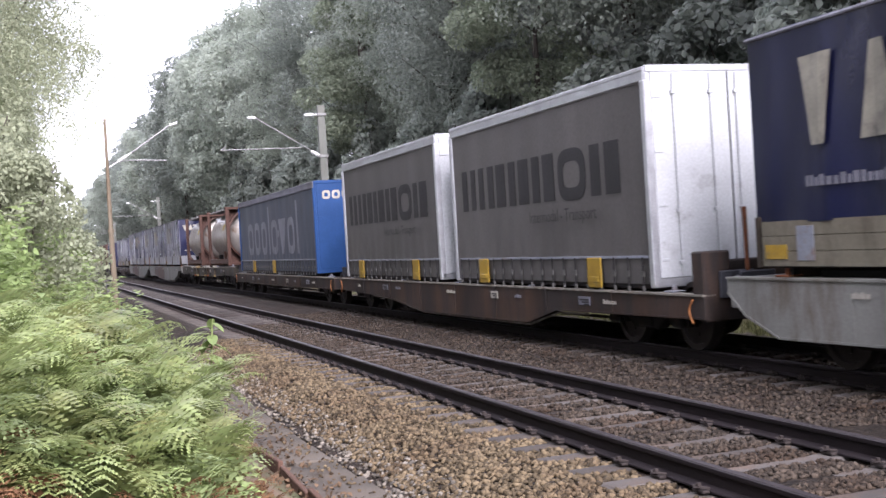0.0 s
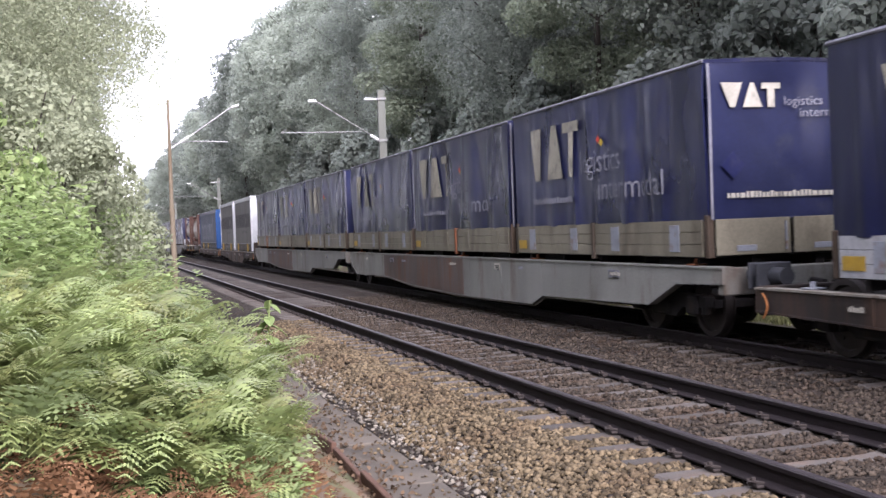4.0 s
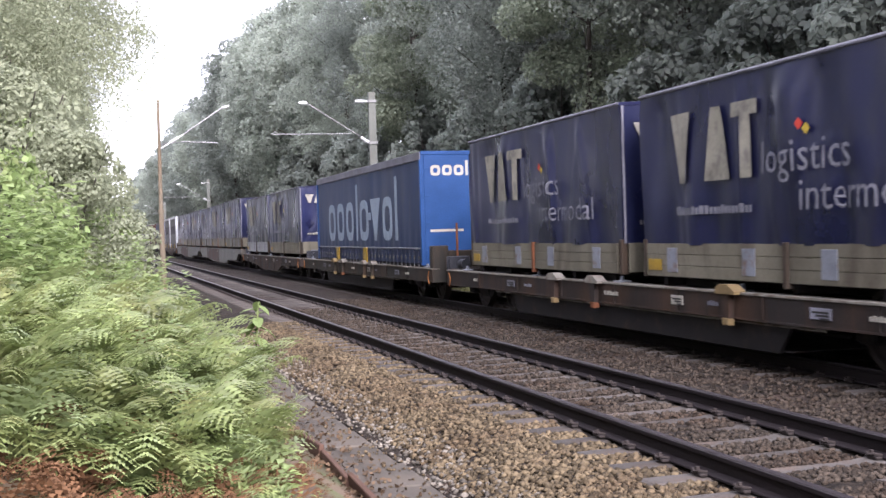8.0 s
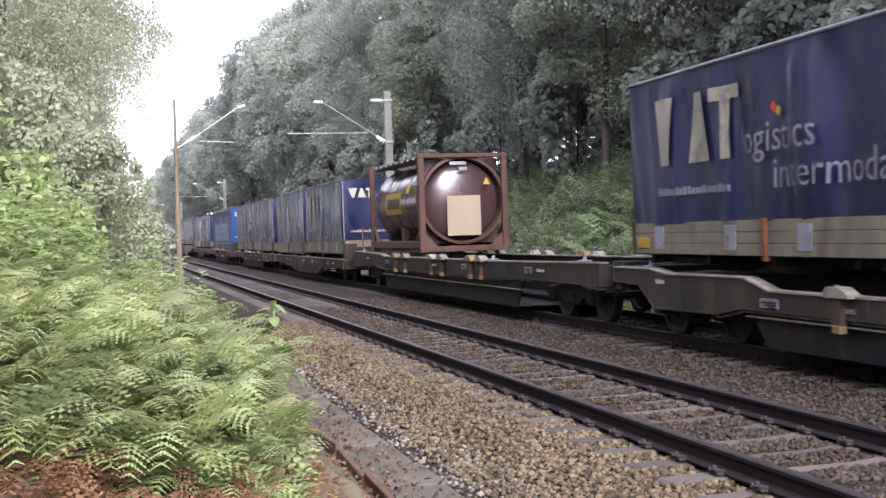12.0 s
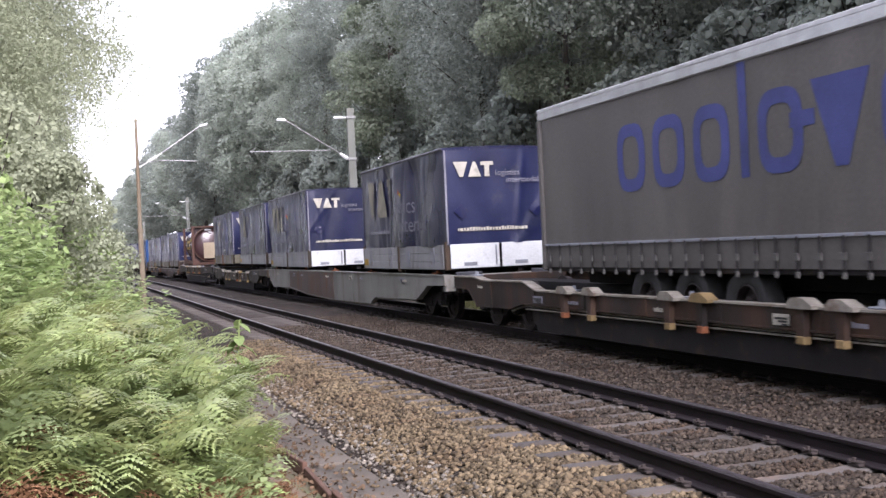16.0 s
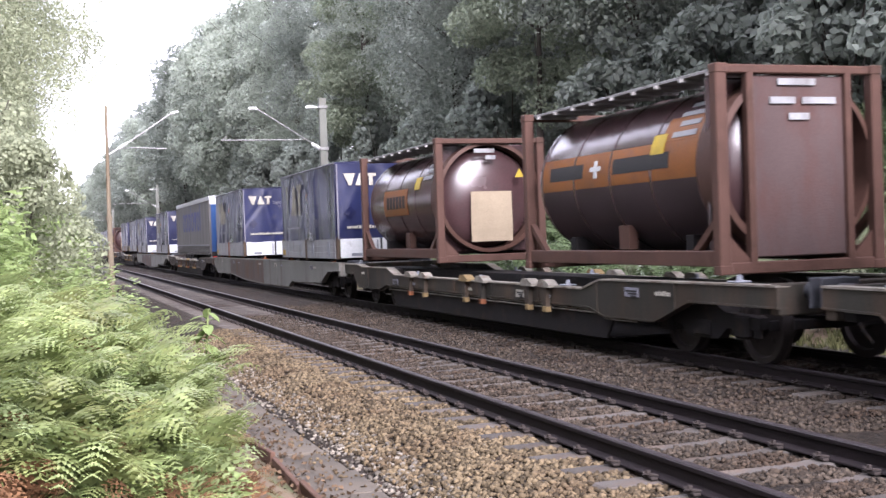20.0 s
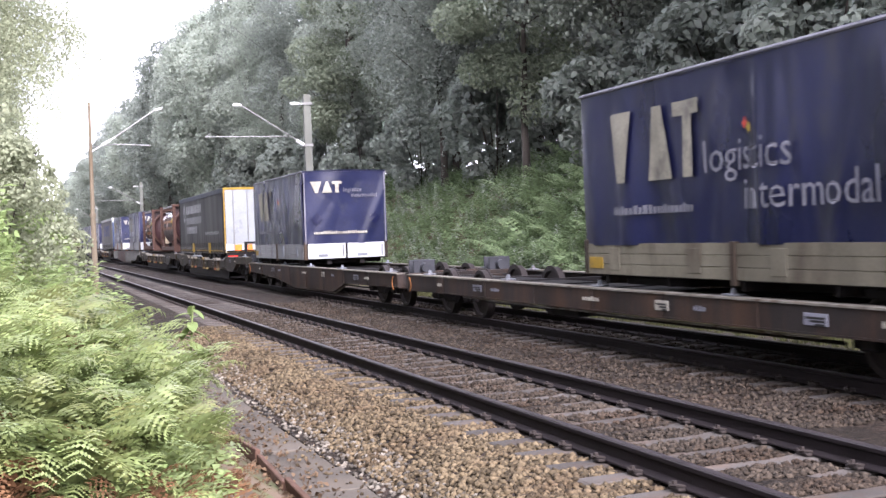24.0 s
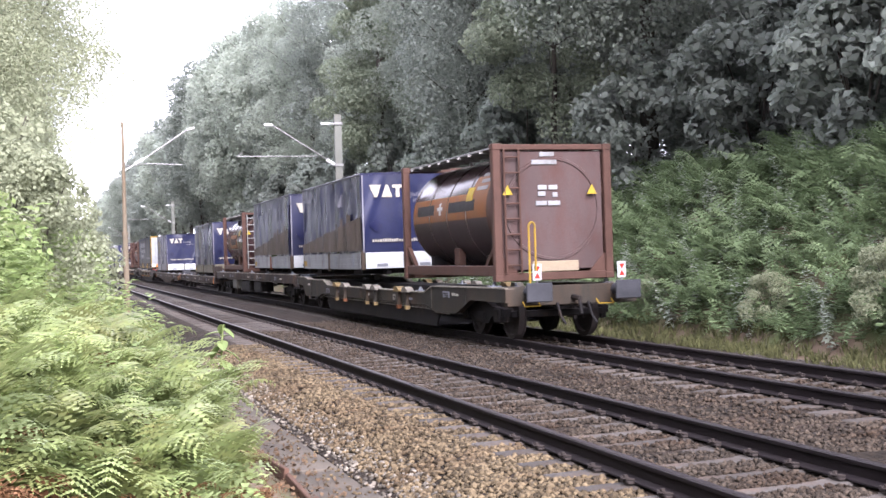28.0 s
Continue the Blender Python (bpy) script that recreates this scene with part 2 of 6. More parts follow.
    faded_buckle=material("dull_buckle_steel", (0.075, 0.073, 0.068), 0.6, 0.2, low=0.5, high=1.2, scale=6, grain=60),
    dusty=material("dusty_grey_steel", (0.135, 0.125, 0.105), 0.75, low=0.55, high=1.2, scale=2.5, grain=40, stain=(0.07, 0.045, 0.03), stain_amount=0.4),
    rust=material("rusty_steel", (0.1, 0.0375, 0.0175), 0.8, low=0.6, high=1.3, scale=4, grain=40),
    orange=material("orange_handle_paint", (0.17, 0.068, 0.022), 0.6, low=0.7, high=1.2, scale=5),
    yellow=material("yellow_paint", (0.202, 0.13, 0.0168), 0.55, low=0.7, high=1.15, scale=4, stain=(0.144, 0.106, 0.048), stain_amount=0.3),
    frame_red=material("oxide_red_frame", (0.0494, 0.026, 0.0193), 0.6, low=0.7, high=1.15, scale=2, grain=40, stain=(0.0355, 0.0199, 0.0144), stain_amount=0.3),
    maroon=material("maroon_tank_cladding", (0.033, 0.0178, 0.0182), 0.24, 0.0, low=0.75, high=1.25, scale=1.2, grain=30, bump=0.03, streak=(1, 0.4, 1), stain=(0.028, 0.019, 0.0185), stain_amount=0.4, gloss=0.4),
    tank_black=material("soot_black_tank", (0.024, 0.017, 0.018), 0.4, low=0.7, high=1.4, scale=1.5, grain=30, bump=0.03),
    tank_orange=material("orange_tank_band", (0.12, 0.0456, 0.0115), 0.45, low=0.7, high=1.15, scale=1.5, grain=30, bump=0.03, stain=(0.096, 0.0432, 0.0256), stain_amount=0.3),
    silver=material("silver_tank_cladding", (0.252, 0.234, 0.21), 0.35, 0.6, low=0.6, high=1.15, scale=1.2, grain=30, stain=(0.12, 0.078, 0.048), stain_amount=0.35),
    beige=material("beige_placard", (0.178, 0.145, 0.0999), 0.6, low=0.85, high=1.05, scale=2),
    grate=material("walkway_grating", (0.16, 0.155, 0.15), 0.6, 0.3, low=0.6, high=1.2, scale=6, grain=60),
    blue_curtain=material("royal_blue_curtain", (0.0115, 0.0215, 0.054), 0.5, low=0.75, high=1.2, scale=1.0, grain=20, bump=0.03, streak=(1, 1, 0.4), stain=(0.024, 0.0306, 0.048), stain_amount=0.35),
    blue_door=material("bright_blue_door", (0.0105, 0.034, 0.1), 0.45, low=0.85, high=1.1, scale=2, grain=30, bump=0.03),
    grey_curtain=material("warm_grey_curtain", (0.0594, 0.0561, 0.0517), 0.55, low=0.75, high=1.15, scale=1.0, grain=20, bump=0.03, streak=(1, 1, 0.35), stain=(0.0528, 0.0495, 0.0462), stain_amount=0.4),
    slate_curtain=material("faded_slate_curtain", (0.0405, 0.0473, 0.0607), 0.6, low=0.75, high=1.15, scale=1.0, grain=20, bump=0.03, streak=(1, 1, 0.35), stain=(0.0338, 0.036, 0.0405), stain_amount=0.4),
    char_curtain=material("charcoal_curtain", (0.014, 0.014, 0.0154), 0.5, low=0.75, high=1.25, scale=1.0, grain=20, bump=0.03, streak=(1, 1, 0.35), stain=(0.0224, 0.021, 0.021), stain_amount=0.35),
    print_dark=material("dark_print", (0.0168, 0.0162, 0.0162), 0.6, scale=3),
    print_blue=material("faded_blue_print", (0.03, 0.036, 0.105), 0.6, low=0.7, high=1.2, scale=2),
    alu=material("aluminium_rail", (0.338, 0.345, 0.351), 0.4, 0.7, low=0.8, high=1.1, scale=4, grain=60),
    rubber=material("tyre_rubber", (0.02, 0.02, 0.02), 0.85, scale=5),
    lamp_red=material("red_reflector", (0.385, 0.021, 0.014), 0.3, scale=5),
    lamp_orange=material("orange_light_panel", (0.75, 0.17, 0.03), 0.35, scale=5),
    buffer=material("greased_buffer", (0.036, 0.0372, 0.042), 0.45, 0.3, low=0.7, high=1.2, scale=4),
)


# ---- building kit ----
class Build:
    """Collects faces for one mesh."""

    def __init__(self):
        self.v, self.f, self.m = [], [], []

    def add(self, verts, faces, slot=0):
        o = len(self.v)
        self.v += [tuple(p) for p in verts]
        self.f += [tuple(i + o for i in f) for f in faces]
        self.m += [slot] * len(faces)
        return self

    def box(self, x0, x1, y0, y1, z0, z1, c=0.008, slot=0):
        """A box with chamfered edges."""
        c = min(c, (x1 - x0) / 3, (y1 - y0) / 3, (z1 - z0) / 3)
        vs, idx = [], {}
        for sx in (0, 1):
            for sy in (0, 1):
                for sz in (0, 1):
                    X, Y, Z = (x0, x1)[sx], (y0, y1)[sy], (z0, z1)[sz]
                    dx, dy, dz = c * (1 - 2 * sx), c * (1 - 2 * sy), c * (1 - 2 * sz)
                    for a, p in (("x", (X, Y + dy, Z + dz)), ("y", (X + dx, Y, Z + dz)), ("z", (X + dx, Y + dy, Z))):
                        idx[sx, sy, sz, a] = len(vs)
                        vs.append(p)
        g = lambda sx, sy, sz, a: idx[sx, sy, sz, a]
        fs = []
        for s in (0, 1):
            q = [g(s, 0, 0, "x"), g(s, 1, 0, "x"), g(s, 1, 1, "x"), g(s, 0, 1, "x")]
            fs.append(q if s else q[::-1])
            q = [g(0, s, 0, "y"), g(1, s, 0, "y"), g(1, s, 1, "y"), g(0, s, 1, "y")]
            fs.append(q[::-1] if s else q)
            q = [g(0, 0, s, "z"), g(1, 0, s, "z"), g(1, 1, s, "z"), g(0, 1, s, "z")]
            fs.append(q if s else q[::-1])
        for s in (0, 1):
            for t in (0, 1):
                q = [g(0, s, t, "y"), g(1, s, t, "y"), g(1, s, t, "z"), g(0, s, t, "z")]
                fs.append(q if s == t else q[::-1])
                q = [g(s, 0, t, "x"), g(s, 1, t, "x"), g(s, 1, t, "z"), g(s, 0, t, "z")]
                fs.append(q[::-1] if s == t else q)
                q = [g(s, t, 0, "x"), g(s, t, 1, "x"), g(s, t, 1, "y"), g(s, t, 0, "y")]
                fs.append(q if s == t else q[::-1])
        for sx in (0, 1):
            for sy in (0, 1):
                for sz in (0, 1):
                    q = [g(sx, sy, sz, "x"), g(sx, sy, sz, "y"), g(sx, sy, sz, "z")]
                    fs.append(q if (sx + sy + sz) % 2 else q[::-1])
        return self.add(vs, fs, slot)

    def tube(self, p0, p1, r0, r1=None, n=10, slot=0):
        """A closed round bar from p0 to p1."""
        r1 = r0 if r1 is None else r1
        p0, p1 = Vector(p0), Vector(p1)
        d = (p1 - p0).normalized()
        u = d.orthogonal().normalized()
        w = d.cross(u)
        vs = [p + (u * math.cos(a) + w * math.sin(a)) * r for p, r in ((p0, r0), (p1, r1)) for a in [2 * math.pi * k / n for k in range(n)]]
        fs = [(k, (k + 1) % n, n + (k + 1) % n, n + k) for k in range(n)]
        fs += [tuple(range(n))[::-1], tuple(range(n, 2 * n))]
        return self.add(vs, fs, slot)

    def bar(self, p0, p1, w, h, slot=0):
        """A square-section bar from p0 to p1."""
        p0, p1 = Vector(p0), Vector(p1)
        d = (p1 - p0).normalized()
        u = (Vector((0, 0, 1)).cross(d) if abs(d.z) < 0.95 else Vector((1, 0, 0))).normalized()
        k = d.cross(u)
        vs = [p + u * a * w / 2 + k * b * h / 2 for p in (p0, p1) for a, b in ((-1, -1), (1, -1), (1, 1), (-1, 1))]
        fs = [(0, 1, 5, 4), (1, 2, 6, 5), (2, 3, 7, 6), (3, 0, 4, 7), (3, 2, 1, 0), (4, 5, 6, 7)]
        return self.add(vs, fs, slot)

    def prism(self, outline, x0, x1, slot=0):
        """An outline of (y, z) points, in order, made thick from x0 to x1."""
        n = len(outline)
        vs = [(x, y, z) for x in (x0, x1) for y, z in outline]
        fs = [(k, (k + 1) % n, n + (k + 1) % n, n + k) for k in range(n)]
        fs += [tuple(range(n))[::-1], tuple(range(n, 2 * n))]
        return self.add(vs, fs, slot)

    def lathe(self, profile, n=32, slot=0, axis="y", at=(0, 0, 0)):
        """A profile of (radius, along) turned about an axis; radius 0 closes an end."""
        vs, rings = [], []
        for r, h in profile:
            ring = []
            for k in range(1 if r == 0 else n):
                a = 2 * math.pi * k / n
                p = {"y": (r * math.cos(a), h, r * math.sin(a)), "x": (h, r * math.cos(a), r * math.sin(a)), "z": (r * math.cos(a), r * math.sin(a), h)}[axis]
                ring.append(len(vs))
                vs.append((p[0] + at[0], p[1] + at[1], p[2] + at[2]))
            rings.append(ring)
        fs = []
        for a, b in zip(rings, rings[1:]):
            for k in range(n):
                q = [a[k % len(a)], a[(k + 1) % len(a)], b[(k + 1) % len(b)], b[k % len(b)]]
                q = list(dict.fromkeys(q))
                if len(q) > 2:
                    fs.append(q)
        return self.add(vs, fs, slot)

    def slab(self, spot, nu, nv, thick):
        """A closed sheet; spot(u, v, depth) gives the place on the sheet, pushed in by depth."""
        us, vs_ = np.linspace(0, 1, nu + 1), np.linspace(0, 1, nv + 1)
        pts = [spot(u, w, d) for d in (0, thick) for w in vs_ for u in us]
        a, o = nu + 1, (nu + 1) * (nv + 1)
        fs = []
        for j in range(nv):
            for i in range(nu):
                k = j * a + i
                fs += [(k, k + 1, k + 1 + a, k + a), (o + k, o + k + a, o + k + 1 + a, o + k + 1)]
        for i in range(nu):
            t = nv * a
            fs += [(i + 1, i, o + i, o + i + 1), (t + i, t + i + 1, o + t + i + 1, o + t + i)]
        for j in range(nv):
            k = j * a
            fs += [(k, k + a, o + k + a, o + k), (k + nu + a, k + nu, o + k + nu, o + k + nu + a)]
        return self.add(pts, fs)

    def mesh(self, name, mats, smooth=False):
        me = bpy.data.meshes.new(name)
        me.from_pydata(self.v, [], self.f)
        for m in mats if isinstance(mats, (list, tuple)) else [mats]:
            me.materials.append(m)
        if any(self.m):
            me.polygons.foreach_set("material_index", self.m)
        if smooth:
            me.polygons.foreach_set("use_smooth", [True] * len(self.f))
            me.set_sharp_from_angle(angle=radians(40))
        me.update()
        return me


def part(name, b, mat, parent, label="", smooth=False, at=None):
    """One mesh object under a thing or part. b is a Build or a finished mesh."""
    me = b if isinstance(b, bpy.types.Mesh) else b.mesh(name, mat, smooth)
    ob = new(name, me)
    ob.parent = parent
    if at is not None:
        ob.matrix_basis = at
    if label:
        tagged(ob, label)
    return ob


def thing(name, label, category, group="", kind="", at=None):
    ob = new(name)
    ob.empty_display_size = 0.3
    if at is not None:
        ob.matrix_basis = at
    return tagged(ob, label, category, group, kind)


def numpy_mesh(name, verts, quads, mat, loops=4):
    """A big mesh from arrays of corners and of faces with the same number of corners."""
    me = bpy.data.meshes.new(name)
    me.vertices.add(len(verts))
    me.vertices.foreach_set("co", np.asarray(verts, np.float32).ravel())
    me.loops.add(len(quads) * loops)
    me.polygons.add(len(quads))
    me.loops.foreach_set("vertex_index", np.asarray(quads, np.int32).ravel())
    me.polygons.foreach_set("loop_start", np.arange(len(quads), dtype=np.int32) * loops)
    for m in mat if isinstance(mat, (list, tuple)) else [mat]:
        me.materials.append(m)
    me.update(calc_edges=True)
    me.validate()
    return me


WORDS = {}


def words(text, height, mat):
    """A mesh of lettering in the built-in font, in the x-z plane, its lower left corner at the origin."""
    if (text, height) not in WORDS:
        cu = bpy.data.curves.new("lettering", "FONT")
        cu.body, cu.size, cu.extrude = text, height * 1.4, 0.0
        cu.resolution_u = 2
        tmp = new("lettering", cu)
        bpy.context.view_layer.update()
        me = bpy.data.meshes.new_from_object(tmp.evaluated_get(bpy.context.evaluated_depsgraph_get()))
        bpy.data.objects.remove(tmp)
        co = np.empty(len(me.vertices) * 3)
        me.vertices.foreach_get("co", co)
        co = co.reshape(-1, 3)
        WORDS[text, height] = (co[:, 0].copy(), co[:, 1].copy(), [tuple(p.vertices) for p in me.polygons])
    return WORDS[text, height]

# ---- ground, tracks and masts ----
GROUND_X = [-1500, -300, -60, -25, -12, -7, -4.5, -3, -2, -1, 0, 0.8, 1.5, 1.95, 2.1, 2.75, 2.9, 7, 11.2, 11.9, 12.3, 13.0, 14.2, 15.6, 17, 19, 24, 40, 90, 300, 1500]
GROUND_Z = [2.0, 2.0, 2.0, 2.0, 1.9, 1.75, 1.45, 1.1, 0.75, 0.38, 0.1, -0.1, -0.28, -0.42, -0.46, -0.47, -0.5, -0.62, -0.5, -0.36, -0.3, 0.25, 1.6, 3.0, 3.7, 4.1, 4.3, 4.4, 4.5, 4.5, 4.5]


def ground_z(x, y=0.0):
    z = float(np.interp(x, GROUND_X, GROUND_Z))
    if x < 1.75:      # the fern bank ahead of the standing place
        rise = min(1.0, max(0.0, (y - 3.5) / 4.5))
        z += 0.75 * min(1.0, max(0.0, (1.75 - x) / 1.5)) * rise * rise * (3 - 2 * rise)
    if x < 1.6 or x > 12.6:
        z += 0.12 * noise.noise((x * 0.35, y * 0.35, 0.0)) + 0.04 * noise.noise((x * 1.3, y * 1.3, 3.0))
    return z


ys = sorted(set([-1500, -400, -120, -60] + list(range(-30, 140, 2)) + list(range(140, 420, 10)) + [500, 700, 1000, 1500, 2500]))
xs = sorted(set(GROUND_X + [-9, -5.5, -3.5, -2.5, -1.5, -0.5, 0.4, 1.15, 13.5, 14.8, 16.3, 18, 21, 30, 60]))
b = Build()
b.add([(x, y, ground_z(x, y)) for y in ys for x in xs],
      [(j * len(xs) + i, j * len(xs) + i + 1, (j + 1) * len(xs) + i + 1, (j + 1) * len(xs) + i) for j in range(len(ys) - 1) for i in range(len(xs) - 1)])
ground = new("ground", b.mesh("ground", M["soil"], True))
tagged(ground, "brown woodland soil rising to banks beside the railway", "ground", kind="structure")

# the bed of ballast under both tracks
BED = [(2.62, -0.52), (2.66, -0.43), (2.95, -0.36), (3.35, -0.235), (3.75, -0.205), (6.5, -0.205), (7.1, -0.23), (7.7, -0.205), (10.4, -0.205), (10.75, -0.24), (11.35, -0.40), (11.4, -0.52)]
ys = list(np.arange(-40, 120, 0.5)) + list(range(120, 620, 10))
b = Build()
b.add([(x, y, z + (0.012 * noise.noise((x * 3, y * 2, 1.0)) if 0 < k < len(BED) - 1 else 0)) for y in ys for k, (x, z) in enumerate(BED)],
      [(j * len(BED) + i, j * len(BED) + i + 1, (j + 1) * len(BED) + i + 1, (j + 1) * len(BED) + i) for j in range(len(ys) - 1) for i in range(len(BED) - 1)])
bed = new("ballast_bed", b.mesh("ballast_bed", M["ballast"], True))
tagged(bed, "bed of rust-brown railway ballast under two tracks", "ballast", kind="structure")
b = Build()
b.box(11.35, 12.35, -40, 620, -0.46, -0.33, 0.03)
verge = new("verge", b.mesh("verge", M["grit"]))
tagged(verge, "strip of dark grit beside the far track", "verge", kind="structure")

# rails: height 0.172, head 0.072 wide
HEAD = [(-0.036, -0.012), (-0.028, 0.0), (0.028, 0.0), (0.036, -0.012)]
SIDE = [(0.036, -0.012), (0.035, -0.040), (0.010, -0.052), (0.009, -0.135), (0.070, -0.158), (0.072, -0.170), (-0.072, -0.170), (-0.070, -0.158), (-0.009, -0.135), (-0.010, -0.052), (-0.035, -0.040), (-0.036, -0.012)]


def rail(x, track):
    y0, y1 = -40, 620
    b = Build()
    n = len(HEAD)
    b.add([(x + px, y, pz) for y in (y0, y1) for px, pz in HEAD], [(k, k + 1, n + k + 1, n + k) for k in range(n - 1)], 0)
    n = len(SIDE)
    b.add([(x + px, y, pz) for y in (y0, y1) for px, pz in SIDE], [(k, k + 1, n + k + 1, n + k) for k in range(n - 1)], 1)
    part("rail", b, [M["rail_top"], M["rail_side"]], track, "rusty steel rail with worn bright head")


def sleeper_mesh():
    """A concrete sleeper: raised seats under the rails, waisted and sloped between them."""
    prof = [(-1.30, 0.0, 0.13), (-1.27, 0.018, 0.135), (-0.95, 0.02, 0.14), (-0.88, 0.02, 0.14), (-0.62, 0.02, 0.14), (-0.52, 0.01, 0.13), (-0.25, 0.003, 0.125), (0.25, 0.003, 0.125),
            (0.52, 0.01, 0.13), (0.62, 0.02, 0.14), (0.88, 0.02, 0.14), (0.95, 0.02, 0.14), (1.27, 0.018, 0.135), (1.30, 0.0, 0.13)]
    b = Build()
    vs = []
    for x, z, w in prof:
        z -= 0.207
        vs += [(x, -w, z - 0.15), (x, -w, z - 0.02), (x, -w + 0.03, z), (x, w - 0.03, z), (x, w, z - 0.02), (x, w, z - 0.15)]
    fs = [(6 * i + k, 6 * i + k + 6, 6 * i + k + 7, 6 * i + k + 1) for i in range(len(prof) - 1) for k in range(5)]
    fs += [(0, 1, 2, 3, 4, 5), tuple(6 * (len(prof) - 1) + k for k in (5, 4, 3, 2, 1, 0))]
    b.add(vs, fs)
    return b.mesh("sleeper", M["concrete"])


def clip_mesh():
    """The fastening at one rail seat: a bent spring clip and a bolt on either side."""
    b = Build()
    for s in (-1, 1):
        x = s * 0.105
        b.box(x - 0.03, x + 0.03, -0.075, 0.075, -0.172, -0.148, 0.006)
        pts = [(x - s * 0.035, -0.06, -0.14), (x + s * 0.03, -0.05, -0.128), (x + s * 0.045, 0.0, -0.135), (x + s * 0.03, 0.05, -0.128), (x - s * 0.035, 0.06, -0.14)]
        for p, q in zip(pts, pts[1:]):
            b.tube(p, q, 0.011, n=5)
        b.tube((x + s * 0.015, 0, -0.15), (x + s * 0.015, 0, -0.105), 0.018, n=6)
    return b.mesh("rail_fastening", M["clip"])


SLEEPER, CLIP = sleeper_mesh(), clip_mesh()
near_track = thing("near_track", "empty railway track of rusty rails on concrete sleepers", "railway track", kind="structure")
far_track = thing("far_track", "railway track carrying the train, on concrete sleepers", "railway track", kind="structure")
for tr, xm, shift in ((near_track, X_NEAR, 0.0), (far_track, X_TRAIN, 0.21)):
    for s in (-0.75, 0.75):
        rail(xm + s, tr)

# masts and their cantilevers
def tapered(b, x, y, z0, z1, w0, w1, d=1.0, slot=0):
    vs = [(x + sx * w / 2, y + sy * w * d / 2, z) for z, w in ((z0, w0), (z1, w1)) for sx, sy in ((-1, -1), (1, -1), (1, 1), (-1, 1))]
    b.add(vs, [(0, 1, 5, 4), (1, 2, 6, 5), (2, 3, 7, 6), (3, 0, 4, 7), (4, 5, 6, 7), (3, 2, 1, 0)], slot)


def far_mast(y, x=11.9):
    ms = thing("catenary_mast", "pale concrete overhead-line mast with cantilever arm beyond the train", "catenary mast", "overhead-line masts", at=pose(x, y, -0.45))
    b = Build()
    tapered(b, 0, 0, 0.0, 8.25, 0.36, 0.30, 0.8)
    part("post", b, M["mast"], ms)
    b = Build()
    b.box(-0.3, 0.3, -0.28, 0.28, -0.2, 0.25, 0.03)
    part("foundation", b, M["concrete"], ms)
    z = 0.45
    b = Build()
    b.tube((-0.5, 0, 5.85 + z), (-2.85, 0, 7.33 + z), 0.030, n=8)
    part("cantilever_tube", b, M["galv"], ms, smooth=True)
    b = Build()
    b.tube((-0.9, 0, 6.0 + z), (-4.4, 0, 6.0 + z), 0.022, n=8)
    b.tube((-4.4, 0, 5.98 + z), (-4.15, 0, 6.16 + z), 0.02, n=6)
    part("registration_tube", b, M["galv"], ms, smooth=True)
    b = Build()
    for k in range(4):
        b.tube((-0.16 - 0.09 * k, 0, 5.62 + z + 0.055 * k), (-0.22 - 0.09 * k, 0, 5.66 + z + 0.055 * k), 0.085, n=10)
    b.tube((-0.12, 0, 5.6 + z), (-0.52, 0, 5.86 + z), 0.045, n=8)
    part("insulator", b, M["insulator"], ms, smooth=True)
    b = Build()
    for k in range(4):
        b.tube((-2.86 - 0.08 * k, 0, 7.34 + z), (-2.91 - 0.08 * k, 0, 7.345 + z), 0.07, n=10)
    b.tube((-2.82, 0, 7.32 + z), (-3.2, 0, 7.34 + z), 0.035, n=8)
    part("insulator", b, M["insulator"], ms, smooth=True)
    b = Build()
    b.tube((0, -0.05, 7.4 + z), (-0.75, -0.05, 7.4 + z), 0.03, n=8)
    b.tube((-0.35, -0.05, 7.4 + z), (-0.72, -0.05, 7.4 + z), 0.06, n=8)
    part("feeder_bracket", b, M["insulator"], ms, smooth=True)
    for zz in (5.6, 7.4):
        b = Build()
        b.box(-0.2, 0.2, -0.17, 0.17, zz + z - 0.06, zz + z + 0.06, 0.01)
        part("clamp", b, M["galv"], ms)
    return ms


for y in (50.4, 125.0, 200.0, 275.0):
    far_mast(y)


def near_mast(x, y, top, arm):
    ms = thing("catenary_mast", "slender weathered overhead-line mast beside the near track", "catenary mast", "overhead-line masts", at=pose(x, y, -0.5))
    b = Build()
    b.tube((0, 0, 0), (-0.02, 0, 0.45 * top), 0.125, 0.105, n=12)
    b.tube((-0.02, 0, 0.45 * top), (0.0, 0, top + 0.5), 0.09, 0.06, n=12)
    b.tube((-0.02, 0, 0.44 * top), (-0.02, 0, 0.46 * top), 0.13, n=12)
    part("post", b, M["pole"], ms, smooth=True)
    if arm:
        z = 0.5
        b = Build()
        b.tube((1.0, 0, 6.03 + z), (2.63, 0, 7.14 + z), 0.036, n=8)
        part("cantilever_tube", b, M["galv"], ms, smooth=True)
        b = Build()
        b.tube((0.05, 0, 5.62 + z), (0.95, 0, 5.72 + z), 0.02, n=6)
        b.tube((0.9, 0, 5.72 + z), (2.4, 0, 5.66 + z), 0.026, n=8)
        part("registration_tube", b, M["galv"], ms, smooth=True)
        b = Build()
        b.tube((0.05, 0, 5.45 + z), (1.0, 0, 6.03 + z), 0.028, n=8)
        for k in range(4):
            b.tube((0.45 + 0.09 * k, 0, 5.69 + z + 0.055 * k), (0.5 + 0.09 * k, 0, 5.72 + z + 0.055 * k), 0.075, n=10)
